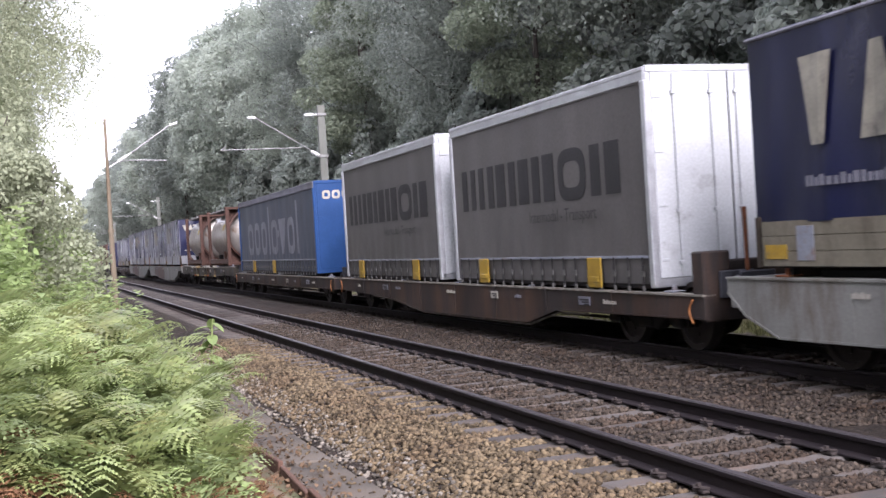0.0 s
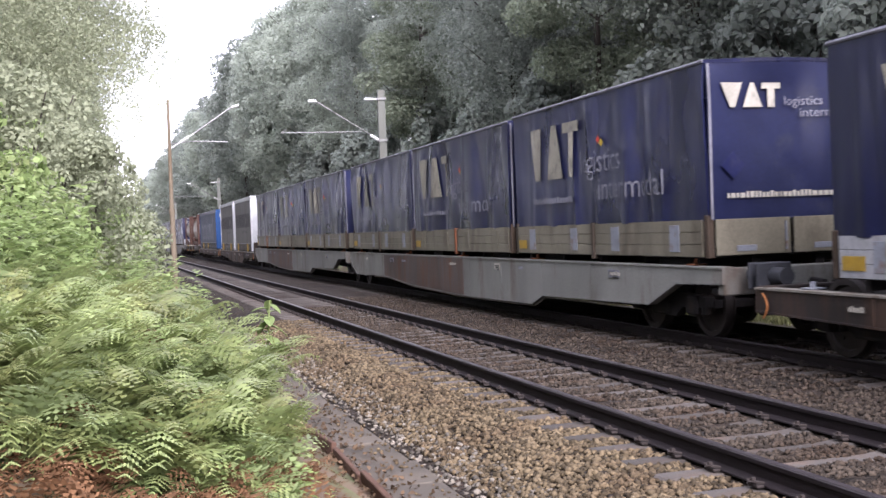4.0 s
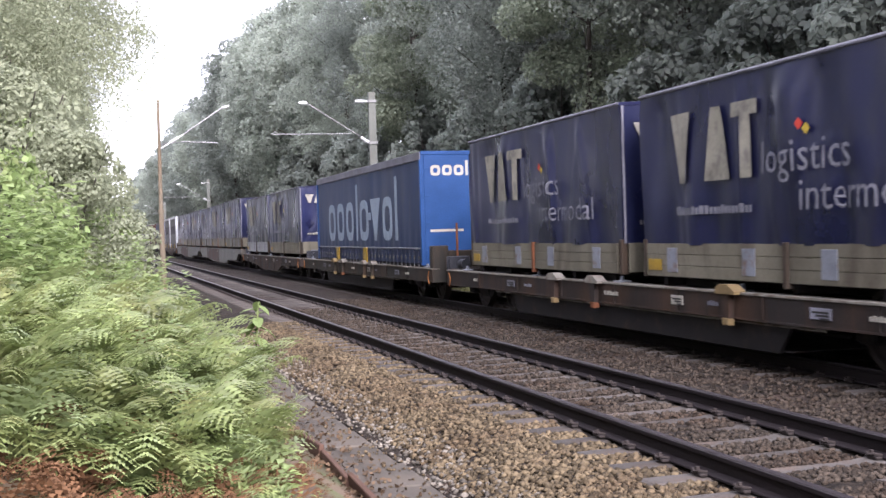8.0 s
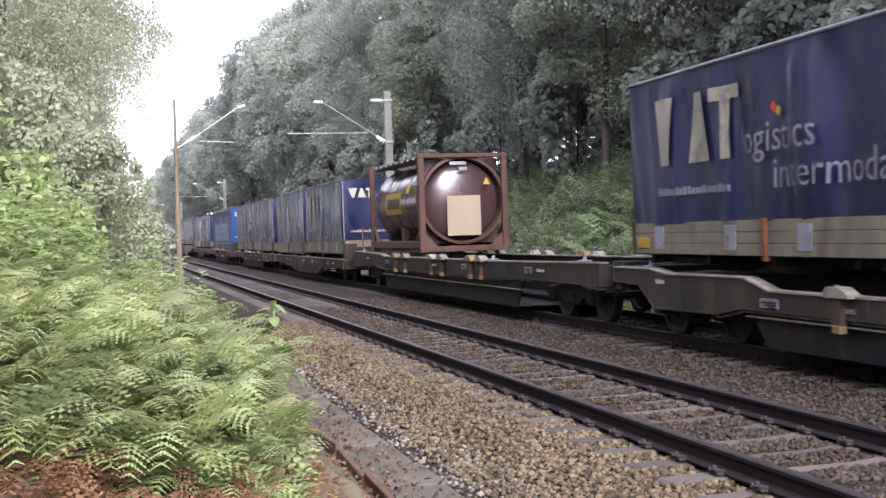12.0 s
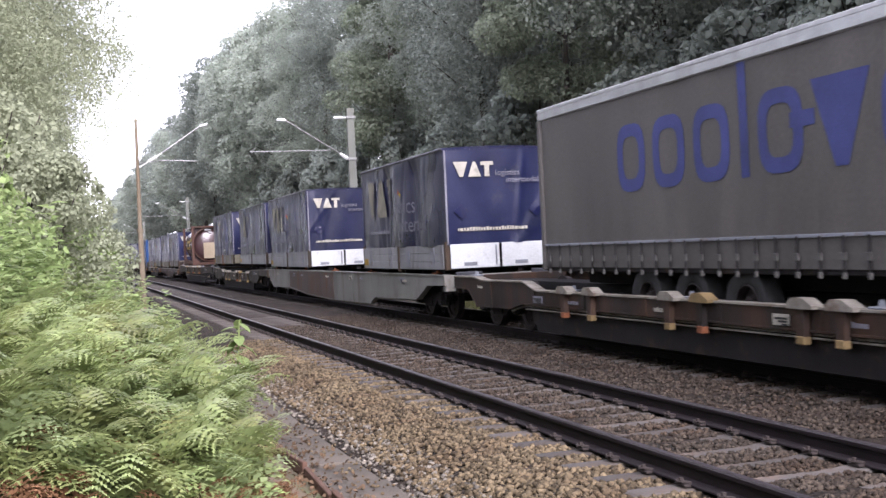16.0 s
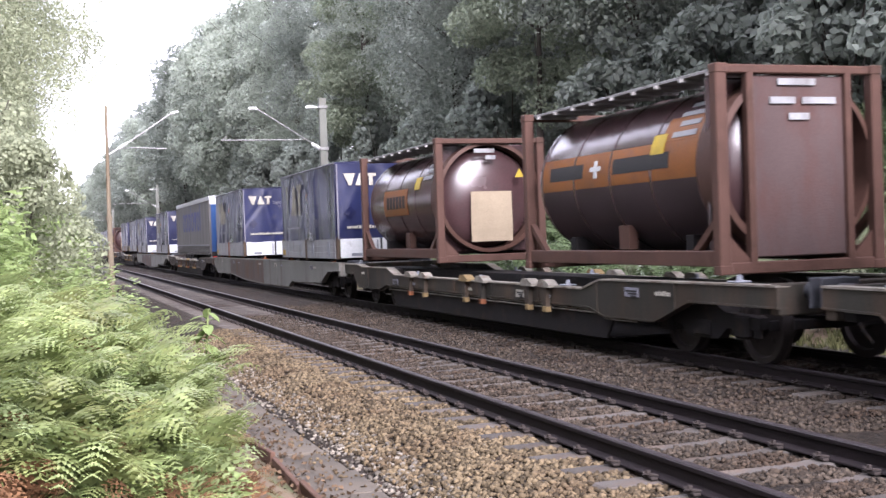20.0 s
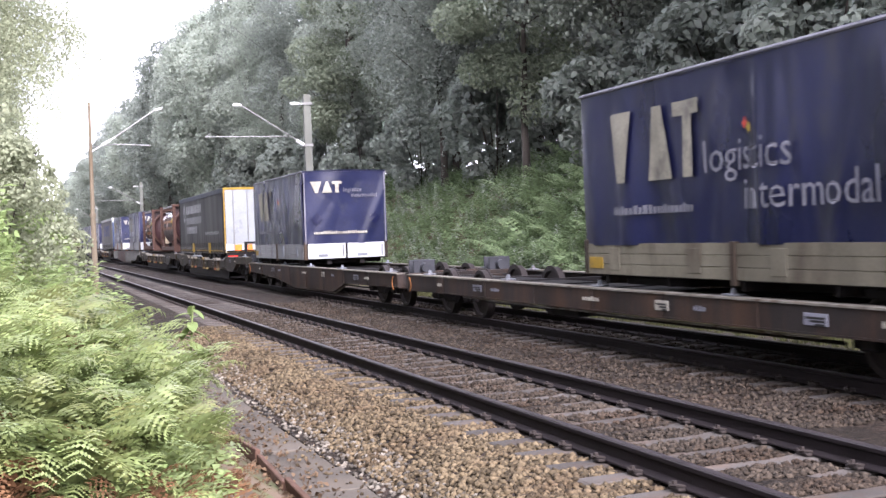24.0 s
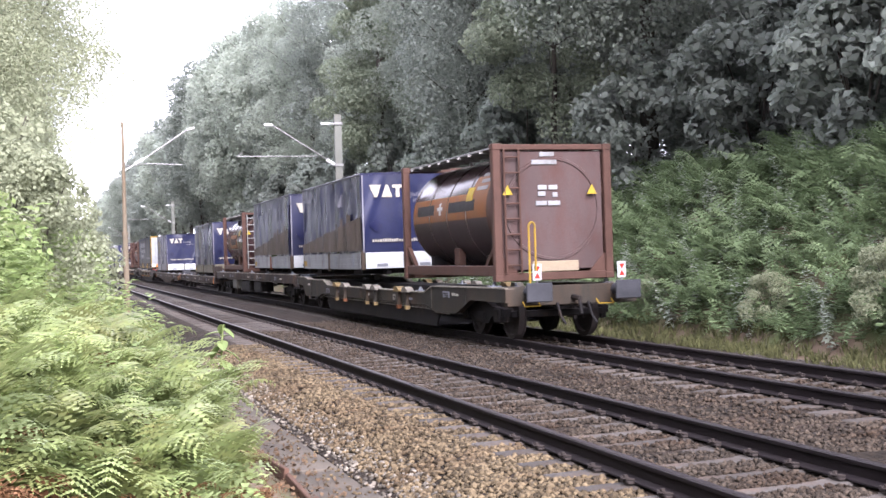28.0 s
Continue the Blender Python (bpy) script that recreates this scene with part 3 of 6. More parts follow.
        part("insulator", b, M["insulator"], ms, smooth=True)
        b = Build()
        b.tube((2.6, 0, 7.12 + z), (2.9, 0, 7.2 + z), 0.05, n=8)
        part("insulator", b, M["insulator"], ms, smooth=True)
    return ms


near_mast(2.87, 50.4, 7.45, True)
near_mast(2.87, 137.0, 4.7, False)
near_mast(2.87, 215.0, 5.7, False)

# the path of old slabs and its rusty edging
path = thing("path", "narrow path of worn dark slabs beside the ballast", "path", kind="structure")
slab = Build()
slab.box(-0.29, 0.29, -0.49, 0.49, -0.06, 0.0, 0.014)
SLAB = slab.mesh("slab", M["slab"])
for k in range(60):
    r = random.Random(k)
    part("slab", SLAB, None, path, at=pose(2.36 + r.uniform(-0.02, 0.02), 4 + k * 1.0, -0.425 + r.uniform(-0.012, 0.012), r.uniform(-1, 1), r.uniform(-2, 2), r.uniform(-1.2, 1.2)))
edge = thing("edging", "rusty broken edging along the path", "edging", kind="structure")
for k in range(34):
    r = random.Random(100 + k)
    bb = Build()
    bb.box(-0.025, 0.025, -0.62, 0.62, -0.16, 0.07, 0.008)
    part("edging_board", bb, M["kerb"], edge, at=pose(1.99 + r.uniform(-0.03, 0.03), 4 + k * 1.28, -0.40 + r.uniform(-0.03, 0.02), r.uniform(-2, 2), r.uniform(-14, 6), r.uniform(-2.5, 2.5)))

# ---- trees and undergrowth ----
def leaves(rng, spots, outward, size, stretch=1.6):
    """Small folded leaves: corners and faces. spots (n, 3); outward (n, 3) is roughly the way they face."""
    n = len(spots)
    nrm = outward + rng.normal(0, 0.5, (n, 3))
    nrm /= np.linalg.norm(nrm, axis=1, keepdims=True) + 1e-9
    t = np.cross(nrm, rng.normal(0, 1, (n, 3)))
    t /= np.linalg.norm(t, axis=1, keepdims=True) + 1e-9
    u = np.cross(nrm, t)
    s = size * rng.uniform(0.6, 1.35, (n, 1))
    a = spots - t * s * stretch / 2
    c = spots + t * s * stretch / 2 - nrm * s * 0.2
    p = spots + u * s * 0.5 + nrm * s * 0.12
    q = spots - u * s * 0.5 + nrm * s * 0.12
    return np.stack([a, p, c, q], 1).reshape(-1, 3), np.arange(4 * n).reshape(n, 4)


def crown_mesh(seed, width, height, clumps, per, size, mat, droop=0.0, hollow_inside=0.5):
    """A crown of many leaf clumps with gaps, its foot at the origin."""
    rng = np.random.default_rng(seed)
    d = rng.normal(0, 1, (clumps, 3))
    d /= np.linalg.norm(d, axis=1, keepdims=True)
    r = rng.uniform(hollow_inside, 1.0, (clumps, 1)) ** 0.6
    c = d * r * np.array([width / 2, width / 2, height / 2])
    c[:, 2] += height / 2
    taper = 1.0 - 0.35 * np.clip(c[:, 2:3] / height, 0, 1) ** 2
    c[:, :2] *= taper
    rad = rng.uniform(0.08, 0.19, clumps) * width
    share = rad ** 2 / (rad ** 2).sum()
    idx = rng.choice(clumps, clumps * per, p=share)
    v = rng.normal(0, 1, (len(idx), 3))
    v[:, 2] += 0.35
    v /= np.linalg.norm(v, axis=1, keepdims=True)
    k = rng.uniform(0.3, 1.0, (len(idx), 1)) ** 0.22 * (1 + 0.14 * np.sin(5 * v[:, :1] + idx[:, None]) * np.sin(6 * v[:, 1:2] + 2.0 * idx[:, None]))
    spots = c[idx] + v * k * rad[idx][:, None] * np.array([1, 1, 0.75])
    if droop:
        hang = rng.uniform(0, 1, len(idx)) ** 2 * droop
        spots[:, 2] -= hang
        spots[:, :2] -= (v[:, :2] * hang[:, None] * 0.12)
    verts, quads = leaves(rng, spots, v * 0.8 + np.array([0, 0, 0.35]), size)
    return numpy_mesh("crown", verts, quads, mat)


def trunk_mesh(seed, height, r0, width, base):
    """A tapered, slightly bent trunk with limbs that reach into the crown."""
    rnd = random.Random(seed)
    b = Build()
    p, r = Vector((0, 0, -0.3)), r0
    pts = []
    for k in range(7):
        q = Vector((rnd.uniform(-0.2, 0.2) * k * 0.4, rnd.uniform(-0.2, 0.2) * k * 0.4, height * (k + 1) / 7))
        b.tube(p, q, r, r * 0.82, n=9)
        pts.append((q, r * 0.8))
        p, r = q, r * 0.82
    for k in range(11):
        q, rr = pts[rnd.randrange(1, 7)]
        a = rnd.uniform(0, 6.28)
        reach = width * rnd.uniform(0.22, 0.42)
        mid = q + Vector((math.cos(a) * reach * 0.55, math.sin(a) * reach * 0.55, reach * 0.35))
        end = q + Vector((math.cos(a) * reach, math.sin(a) * reach, reach * rnd.uniform(0.4, 0.9)))
        b.tube(q, mid, rr * 0.5, rr * 0.3, n=6)
        b.tube(mid, end, rr * 0.3, rr * 0.1, n=5)
    return b.mesh("trunk", M["bark"], True)


def tree(seed, width, height, base, r0, mat, clumps, per, size, label, droop=0.0):
    t = thing("tree", label, "tree", "trees along the railway")
    part("trunk", trunk_mesh(seed, base + height * 0.8, r0, width, base), None, t)
    part("crown", crown_mesh(seed + 1, width, height, clumps, per, size, M[mat], droop), None, t, at=pose(0, 0, base))
    return t


OAK = tree(1, 8.5, 15, 2.2, 0.28, "leaf", 95, 620, 0.08, "tall broadleaf tree with a dense dull-green crown")
BEECH = tree(5, 7.5, 17, 2.8, 0.26, "leaf_dark", 95, 620, 0.08, "tall dark-leaved broadleaf tree at the wood's edge")
BIRCH = tree(9, 6.5, 14, 3.5, 0.17, "leaf_dark", 100, 460, 0.075, "birch with drooping grey-green foliage", 2.6)
MAPLE = tree(13, 5.5, 8.5, 2.5, 0.16, "leaf_mid", 48, 600, 0.085, "younger tree with lighter green leaves")
FAR_OAK = tree(17, 9, 16, 2.0, 0.28, "leaf", 80, 260, 0.17, "tall broadleaf tree far along the line or added out of view")
FAR_BEECH = tree(21, 8, 17, 2.0, 0.28, "leaf_dark", 80, 260, 0.17, "tall dark tree far along the line or added out of view")

NEAR_OAK = tree(25, 8.5, 15, 2.0, 0.26, "leaf_light", 95, 1250, 0.046, "tall broadleaf tree, yellow-green leaves paled for haze and light")
NEAR_BEECH = tree(29, 7.5, 17, 2.4, 0.25, "leaf_light", 95, 1250, 0.046, "tall tree above the ferns, leaves paled for haze and light")


def shrub(seed, width, height, mat, clumps, per, size, label):
    t = thing("shrub", label, "shrub", "shrubs on the banks")
    b = Build()
    rnd = random.Random(seed)
    for k in range(7):
        a = rnd.uniform(0, 6.28)
        mid = Vector((math.cos(a) * width * 0.12, math.sin(a) * width * 0.12, height * 0.4))
        b.tube((0, 0, -0.15), mid, 0.03, 0.022, n=5)
        b.tube(mid, Vector((math.cos(a) * width * 0.3, math.sin(a) * width * 0.3, height * 0.85)), 0.022, 0.008, n=5)
    part("woody_base", b, M["bark"], t)
    part("foliage", crown_mesh(seed + 1, width, height, clumps, per, size, M[mat]), None, t)
    return t


BUSH = shrub(31, 3.2, 3.0, "leaf_light", 45, 380, 0.05, "broad green bush on the bank")
DARKBUSH = shrub(35, 3.6, 4.2, "leaf_dark", 55, 90, 0.15, "dark green bush under the trees")
LIGHTBUSH = shrub(39, 2.4, 2.2, "herb", 40, 110, 0.075, "light green bush among the ferns")

PLACED = set()


def put(ob, x, y, turn, size=1.0, sink=0.1):
    m = pose(x, y, ground_z(x, y) - sink, 0, 0, turn) @ Matrix.Diagonal((size, size, size, 1))
    if ob.name not in PLACED:
        PLACED.add(ob.name)
        ob.matrix_basis = m
        return ob
    c = copy_thing(ob, pose(0, 0, 0))
    c.matrix_basis = m
    return c


r = random.Random(4)
# the wood on the far side: front row at the edge, rows behind it
for k, y in enumerate((14, 20, 27, 33, 39.5, 46, 53, 60, 67, 75, 83, 92)):
    put((OAK, BEECH, BEECH, OAK, BIRCH, BEECH, OAK)[k % 7], 17.5 + r.uniform(-0.8, 1.2), y + r.uniform(-1.5, 1.5), r.uniform(0, 360), r.uniform(0.92, 1.15))
for k, y in enumerate((10, 19, 28, 38, 48, 58, 70, 84)):
    put(((FAR_BEECH, FAR_OAK) if y > 40 else (BEECH, OAK))[k % 2], 23.5 + r.uniform(-1.5, 1.5), y + r.uniform(-2, 2), r.uniform(0, 360), r.uniform(1.0, 1.25))
for k in range(7):
    put((FAR_BEECH, FAR_OAK)[k % 2], 31 + r.uniform(-2, 2), 16 + k * 12 + r.uniform(-2, 2), r.uniform(0, 360), r.uniform(1.05, 1.3))
y = 100.0
while y < 470:
    put((FAR_OAK, FAR_BEECH)[r.random() < 0.5], 17 + r.uniform(-1.2, 1.5), y, r.uniform(0, 360), r.uniform(0.9, 1.15))
    if y < 260:
        put((FAR_BEECH, FAR_OAK)[r.random() < 0.5], 24 + r.uniform(-1.5, 1.5), y + 4, r.uniform(0, 360), r.uniform(1.0, 1.25))
    y += r.uniform(7, 10) * (1 if y < 200 else 1.5)
for y, s in ((92, 1.05), (104, 1.1), (114, 1.08)):
    put((FAR_OAK, FAR_BEECH)[int(y) % 2], 16.9, y, 37 * y, s)
# added trees, unseen beside and behind the camera, that hold light off the train
for k, (x, y) in enumerate(((19, 2), (18.5, -8), (20, -18), (18.5, -30), (21, -44), (27, -4), (28, -24), (-12, 12), (-11, 0), (-13, -12), (-11, -24), (-13, -38), (-20, 5), (-21, -18))):
    put((FAR_OAK, FAR_BEECH)[k % 2], x, y, 53 * k, 1.0)
put(MAPLE, 15.6, 35.5, 40, 1.0)
put(MAPLE, 15.8, 58, 140, 1.1)
put(BIRCH, 16.0, 44.5, 10, 1.0)
# the near side
for k, (x, y, s) in enumerate(((-2.0, 26, 0.84), (-2.1, 34, 1.0), (-1.7, 43, 1.05), (-2.9, 52, 1.1), (-3.2, 62, 1.1), (-5.2, 71, 1.05), (-5.0, 82, 1.0), (-8.5, 29, 1.0), (-9, 45, 1.1), (-9.5, 63, 1.1))):
    put((NEAR_OAK, NEAR_BEECH, NEAR_OAK)[k % 3] if y < 66 and x > -6 else (FAR_OAK, FAR_BEECH)[k % 2], x, y, r.uniform(0, 360), s)
y = 93.0
while y < 480:
    put((FAR_OAK, FAR_BEECH)[r.random() < 0.4], -4.8 + r.uniform(-0.8, 0.6), y, r.uniform(0, 360), r.uniform(0.85, 1.1))
    y += r.uniform(8, 11) * (1 if y < 200 else 1.6)
for x, y, s in ((-0.9, 12.5, 0.7), (-2.0, 12, 1.0), (-0.4, 15.5, 0.75), (-1.2, 17, 1.0), (-2.6, 15, 1.2), (-0.3, 20, 0.85), (-1.6, 20, 1.1), (0.0, 26, 0.8), (-1.1, 25, 1.1), (0.2, 33, 0.8), (-0.6, 32, 1.1), (0.1, 41, 0.9), (-2.2, 24, 0.9), (-1.5, 30, 0.9), (-2.0, 37, 1.0), (-1.2, 45, 1.0), (-1.6, 54, 1.1), (-1.2, 66, 1.2), (-1.4, 80, 1.3), (-1.3, 96, 1.4), (-1.3, 115, 1.5), (-3.4, 17, 0.9)):
    put((LIGHTBUSH, BUSH)[int(y) % 2], x, y, r.uniform(0, 360), s)
# bushes on the far bank
for x, y, s in ((16.2, 17.5, 1.0), (15.6, 14.5, 0.9), (16.6, 21.5, 1.0), (17.0, 26, 1.1), (16.4, 31, 1.0), (16.4, 40, 1.1), (16.2, 48, 1.0), (16, 56, 1.1), (16, 64, 1.1), (16, 73, 1.2), (16, 82, 1.2), (15.5, 92, 1.2), (20, 24, 1.3), (20, 33, 1.3), (20.5, 43, 1.3)):
    put(DARKBUSH, x, y, r.uniform(0, 360), s)
for x, y, s in ((19.5, 15, 1.5), (19, 20, 1.4), (22.5, 18, 1.7), (23, 26, 1.7), (19.6, 28.5, 1.4), (26, 21, 1.9), (27, 14, 1.9)):
    put(DARKBUSH, x, y, r.uniform(0, 360), s)
for x, y, s in ((13.1, 16.2, 0.5), (12.9, 19.5, 0.35), (13.2, 14.8, 0.55), (13.0, 24.5, 0.3)):
    put(BUSH, x, y, r.uniform(0, 360), s)


def fern_mesh(rng, fronds, pairs, teeth, length, droop):
    """Corners and faces of one fern: arching, triangular fronds whose side leaves are toothed down to the tip."""
    V, F = [], []
    for k in range(fronds):
        a = 2 * math.pi * (k + rng.uniform(-0.35, 0.35)) / fronds
        L = length * rng.uniform(0.7, 1.2)
        rise = rng.uniform(0.7, 1.4)
        ca, sa = math.cos(a), math.sin(a)
        roll = rng.uniform(-0.5, 0.5)
        cr, sr = math.cos(roll), math.sin(roll)
        for j in range(pairs):
            u = 0.22 + 0.78 * (j + 0.5) / pairs
            out = L * 0.62 * u ** 1.2
            z = L * (rise * 1.1 * u - droop * 0.66 * u ** 2.5)
            slope = rise * 1.1 - droop * 1.65 * u ** 1.5
            along = np.array([ca, sa, slope])
            along /= np.linalg.norm(along)
            w = L * (0.31 * (1.04 - u) ** 0.75 + 0.015)
            base = np.array([ca * out, sa * out, z])
            for side in (-1, 1):
                d = np.array([-sa * side * cr, ca * side * cr, side * sr]) * 0.93 + along * 0.34
                d[2] -= 0.1 + rng.uniform(-0.1, 0.16)
                for i in range(teeth):
                    q = (i + 0.5) / teeth
                    c = base + d * w * q
                    c[2] -= 0.18 * w * q * q
                    e = d * w * 0.62 / teeth
                    f = along * w * (0.21 * (1 - q) + 0.05)
                    o = len(V)
                    V += [c - e, c + f + e * 0.5, c + e, c - f + e * 0.5]
                    F.append((o, o + 1, o + 2, o + 3))
    return np.array(V), np.array(F)


def scatter(name, spots, kinds, mat, label, category):
    """Many plants joined into one mesh; spots are (x, y, z, turn, size, kind)."""
    V, F, o = [], [], 0
    for x, y, z, t, s, k, lean in spots:
        v, f = kinds[k]
        c, n = math.cos(t), math.sin(t)
        w = np.empty_like(v)
        w[:, 0] = (v[:, 0] * c - v[:, 1] * n) * s + x + v[:, 2] * s * lean
        w[:, 1] = (v[:, 0] * n + v[:, 1] * c) * s + y
        w[:, 2] = v[:, 2] * s + z
        V.append(w)
        F.append(f + o)
        o += len(v)
    ob = new(name, numpy_mesh(name, np.concatenate(V), np.concatenate(F), mat))
    tagged(ob, label, category, kind="stuff")
    return ob


rng = np.random.default_rng(7)
FERNS = [fern_mesh(rng, n, 12, 5, 1.0, d) for n, d in ((5, 1.2), (4, 1.0), (5, 1.35), (4, 1.15))]
MID_FERNS = [fern_mesh(rng, n, 10, 3, 1.0, d) for n, d in ((5, 1.2), (4, 1.0), (5, 1.35), (4, 1.15))]
SMALL = [fern_mesh(rng, 5, 7, 1, 1.0, d) for d in (0.9, 1.1, 1.25)]


def herb(rng, n, height, leaf):
    """An upright stem with pointed leaves folded along the middle."""
    V, F = [], []
    for k in range(n):
        u = (k + 0.6) / n
        a = k * 2.4 + rng.uniform(-0.4, 0.4)
        s = leaf * (1.15 - 0.6 * u) * rng.uniform(0.7, 1.3)
        d = np.array([math.cos(a), math.sin(a), 0.2 - 0.5 * (1 - u) + rng.uniform(-0.25, 0.25)])
        w = np.array([-math.sin(a), math.cos(a), rng.uniform(-0.35, 0.35)])
        p = np.array([0.06 * math.sin(5 * u), 0.05 * math.cos(4 * u), height * u])
        up = np.array([0, 0, s * 0.1])
        o = len(V)
        V += [p, p + d * s * 0.42 + w * s * 0.3 + up, p + d * s - up, p + d * s * 0.5, p + d * s * 0.42 - w * s * 0.3 + up]
        F += [(o, o + 3, o + 2, o + 1), (o, o + 4, o + 2, o + 3)]
    return np.array(V), np.array(F)


HERBS = [herb(rng, 34, 1.0, 0.17), herb(rng, 42, 1.0, 0.14), herb(rng, 30, 1.0, 0.2)]


def blades(rng, n, height):
    V, F = [], []
    for k in range(n):
        a, q = rng.uniform(0, 6.28), rng.uniform(0, 0.18)
        p = np.array([math.cos(a * 3) * q, math.sin(a * 3) * q, 0])
        h = height * rng.uniform(0.5, 1.1)
        d = np.array([math.cos(a), math.sin(a), 0]) * h * rng.uniform(0.15, 0.5)
        w = np.array([-math.sin(a), math.cos(a), 0]) * 0.008
        o = len(V)
        V += [p - w, p + w, p + d * 0.4 + w * 0.7 + np.array([0, 0, h * 0.7]), p + d + np.array([0, 0, h])]
        F.append((o, o + 1, o + 2, o + 3))
    return np.array(V), np.array(F)


TUFTS = [blades(rng, 14, 0.3) for _ in range(3)]
rr = random.Random(11)


def sow(n, x0, x1, y0, y1, s0, s1, kinds, lean=0.0, power=1.0, sink=0.05):
    out = []
    for _ in range(n):
        y = y0 + (y1 - y0) * rr.random() ** power
        x = rr.uniform(x0, x1)
        out.append((x, y, ground_z(x, y) - sink, rr.uniform(0, 6.28), rr.uniform(s0, s1), rr.randrange(kinds), lean + rr.uniform(-0.35, 0.35)))
    return out


def edge(y):
    """How far the fronds reach towards the path."""
    return float(np.interp(y, [5, 6, 7.2, 8.8, 12, 15.7, 18, 20, 40], [1.12, 1.18, 1.25, 1.38, 1.48, 1.52, 1.5, 1.35, 1.2]))


def inside(plants, spread):
    return [p for p in plants if p[0] + spread * p[4] < edge(p[1]) and math.hypot(p[0], p[1]) > 4.4]


ferns = inside(sow(640, -1.6, 1.75, 5.8, 16, 0.45, 0.8, 4, 0.12, 1.35) + sow(160, -1.4, 1.3, 6.0, 9.0, 0.6, 0.85, 4, 0.2) + sow(420, 0.5, 1.8, 5, 20, 0.28, 0.45, 4, 0.12, 1.0) + sow(220, -2.3, 0.0, 7.5, 22, 0.6, 0.85, 4, 0.12, 1.1), 0.72)
scatter("fern_bank", [p for p in ferns if p[1] < 9.5], FERNS, M["fern"], "yellow-green ferns crowding the near bank", "ferns")
scatter("fern_bank", [p for p in ferns if p[1] >= 9.5], MID_FERNS, M["fern"], "yellow-green ferns further along the near bank", "ferns")
ferns = inside(sow(330, -1.6, 1.7, 5.8, 16, 0.38, 0.66, 4, 0.12, 1.35), 0.72)
scatter("grey_fern_patch", ferns, MID_FERNS, M["fern_grey"], "grey-green ferns among the brighter fronds", "ferns")
ferns = sow(1300, -3.0, 1.6, 15, 40, 0.5, 0.95, 3, 0.05, 1.2) + sow(350, -2.6, 1.5, 38, 80, 0.8, 1.2, 3, 0.05)
scatter("far_fern_bank", inside(ferns, 0.4), SMALL, M["fern"], "green ferns along the bank beside the path", "ferns")
scatter("herbs", sow(420, -2.6, -0.25, 7.5, 24, 0.8, 1.3, 3, 0.0) + inside(sow(1100, -2.6, 1.4, 9.0, 40, 0.4, 0.95, 3, 0.05, 1.3), 0.55) + inside(sow(520, -1.6, 1.3, 5.7, 9.5, 0.25, 0.5, 3, 0.05), 0.55) + inside(sow(300, 0.6, 1.9, 5.2, 22, 0.25, 0.5, 3, 0.1), 0.4), HERBS, M["herb"], "leafy green herbs among the ferns", "herbs")
scatter("withered_bracken", inside(sow(130, -1.2, 1.3, 5.0, 6.6, 0.28, 0.46, 4, 0.1), 0.5) + inside(sow(120, -0.6, 1.6, 5.4, 8.5, 0.25, 0.45, 4, 0.1), 0.5) + sow(60, 1.2, 1.8, 6.5, 11, 0.1, 0.2, 4, 0.1), MID_FERNS, M["dead_fern"], "withered red-brown bracken at the foot of the ferns", "bracken")
scatter("bracken_bank", sow(2900, 12.55, 17.6, 9, 48, 0.4, 0.85, 3, -0.2) + sow(550, 12.6, 17.5, 48, 110, 0.9, 1.5, 3, -0.1), SMALL, M["bracken"], "dense green bracken covering the far bank", "bracken")
scatter("tall_bracken", sow(520, 12.9, 17.0, 10, 34, 0.8, 1.35, 4, -0.25), MID_FERNS, M["bracken"], "tall arching bracken fronds on the far bank", "bracken")
scatter("bank_herbs", sow(500, 12.5, 16.5, 10, 48, 0.5, 1.1, 3, -0.1), HERBS, M["leaf"], "leafy weeds on the far bank", "weeds")
scatter("verge_grass", sow(1300, 11.8, 12.7, 8, 40, 0.35, 0.8, 3, 0, 1.0, 0.02), TUFTS, M["grass"], "dry yellow-green grass along the far verge", "grass")
litter = np.random.default_rng(23)
n = 2600
spots = np.stack([litter.normal(2.02, 0.22, n), 4.6 + 22 * litter.uniform(0, 1, n) ** 1.5, np.zeros(n)], 1)
spots[:, 2] = np.interp(spots[:, 0], [1.6, 1.95, 2.06, 2.1, 2.7], [-0.30, -0.40, -0.405, -0.412, -0.412]) + litter.uniform(0, 0.03, n)
fallen = new("leaf_litter", numpy_mesh("leaf_litter", *leaves(litter, spots, np.tile([0.0, 0.0, 0.7], (n, 1)), 0.034), M["litter"]))
tagged(fallen, "brown fallen leaves and twigs on the path", "leaf litter", kind="stuff")
# the tall herb that stands out beside the path
tall = thing("tall_herb", "tall leafy herb standing out from the ferns beside the path", "herb", at=pose(1.66, 13.2, -0.34))
b = Build()
pts = [(0, 0, 0), (0.05, 0.03, 0.35), (0.06, 0.02, 0.75), (0.1, 0.0, 1.3)]
for p, q in zip(pts, pts[1:]):
    b.tube(p, q, 0.012, 0.008, n=6)
part("stem", b, M["fern"], tall)
for k in range(22):
    u = (k + 1) / 22
    a = k * 2.4
    s = 0.15 + 0.1 * math.sin(math.pi * u)
    b = Build()
    b.slab(lambda i, j, d, s=s: ((j - 0.5) * s * 0.6 * math.sin(math.pi * min(1, 0.08 + i * 0.92)) ** 0.7, s * i, -0.45 * s * i * i + 0.12 * s * abs(j - 0.5) - d), 5, 2, 0.002)
    part("leaf", b, M["herb"], tall, at=pose(0.1 * u, 0.02, 0.3 + 1.0 * u, 25 * math.sin(5 * k), 0, math.degrees(a)))

# ---- the train ----
MOVING = []      # (object, x, place along the train, z)
SPIN = []        # wheelsets


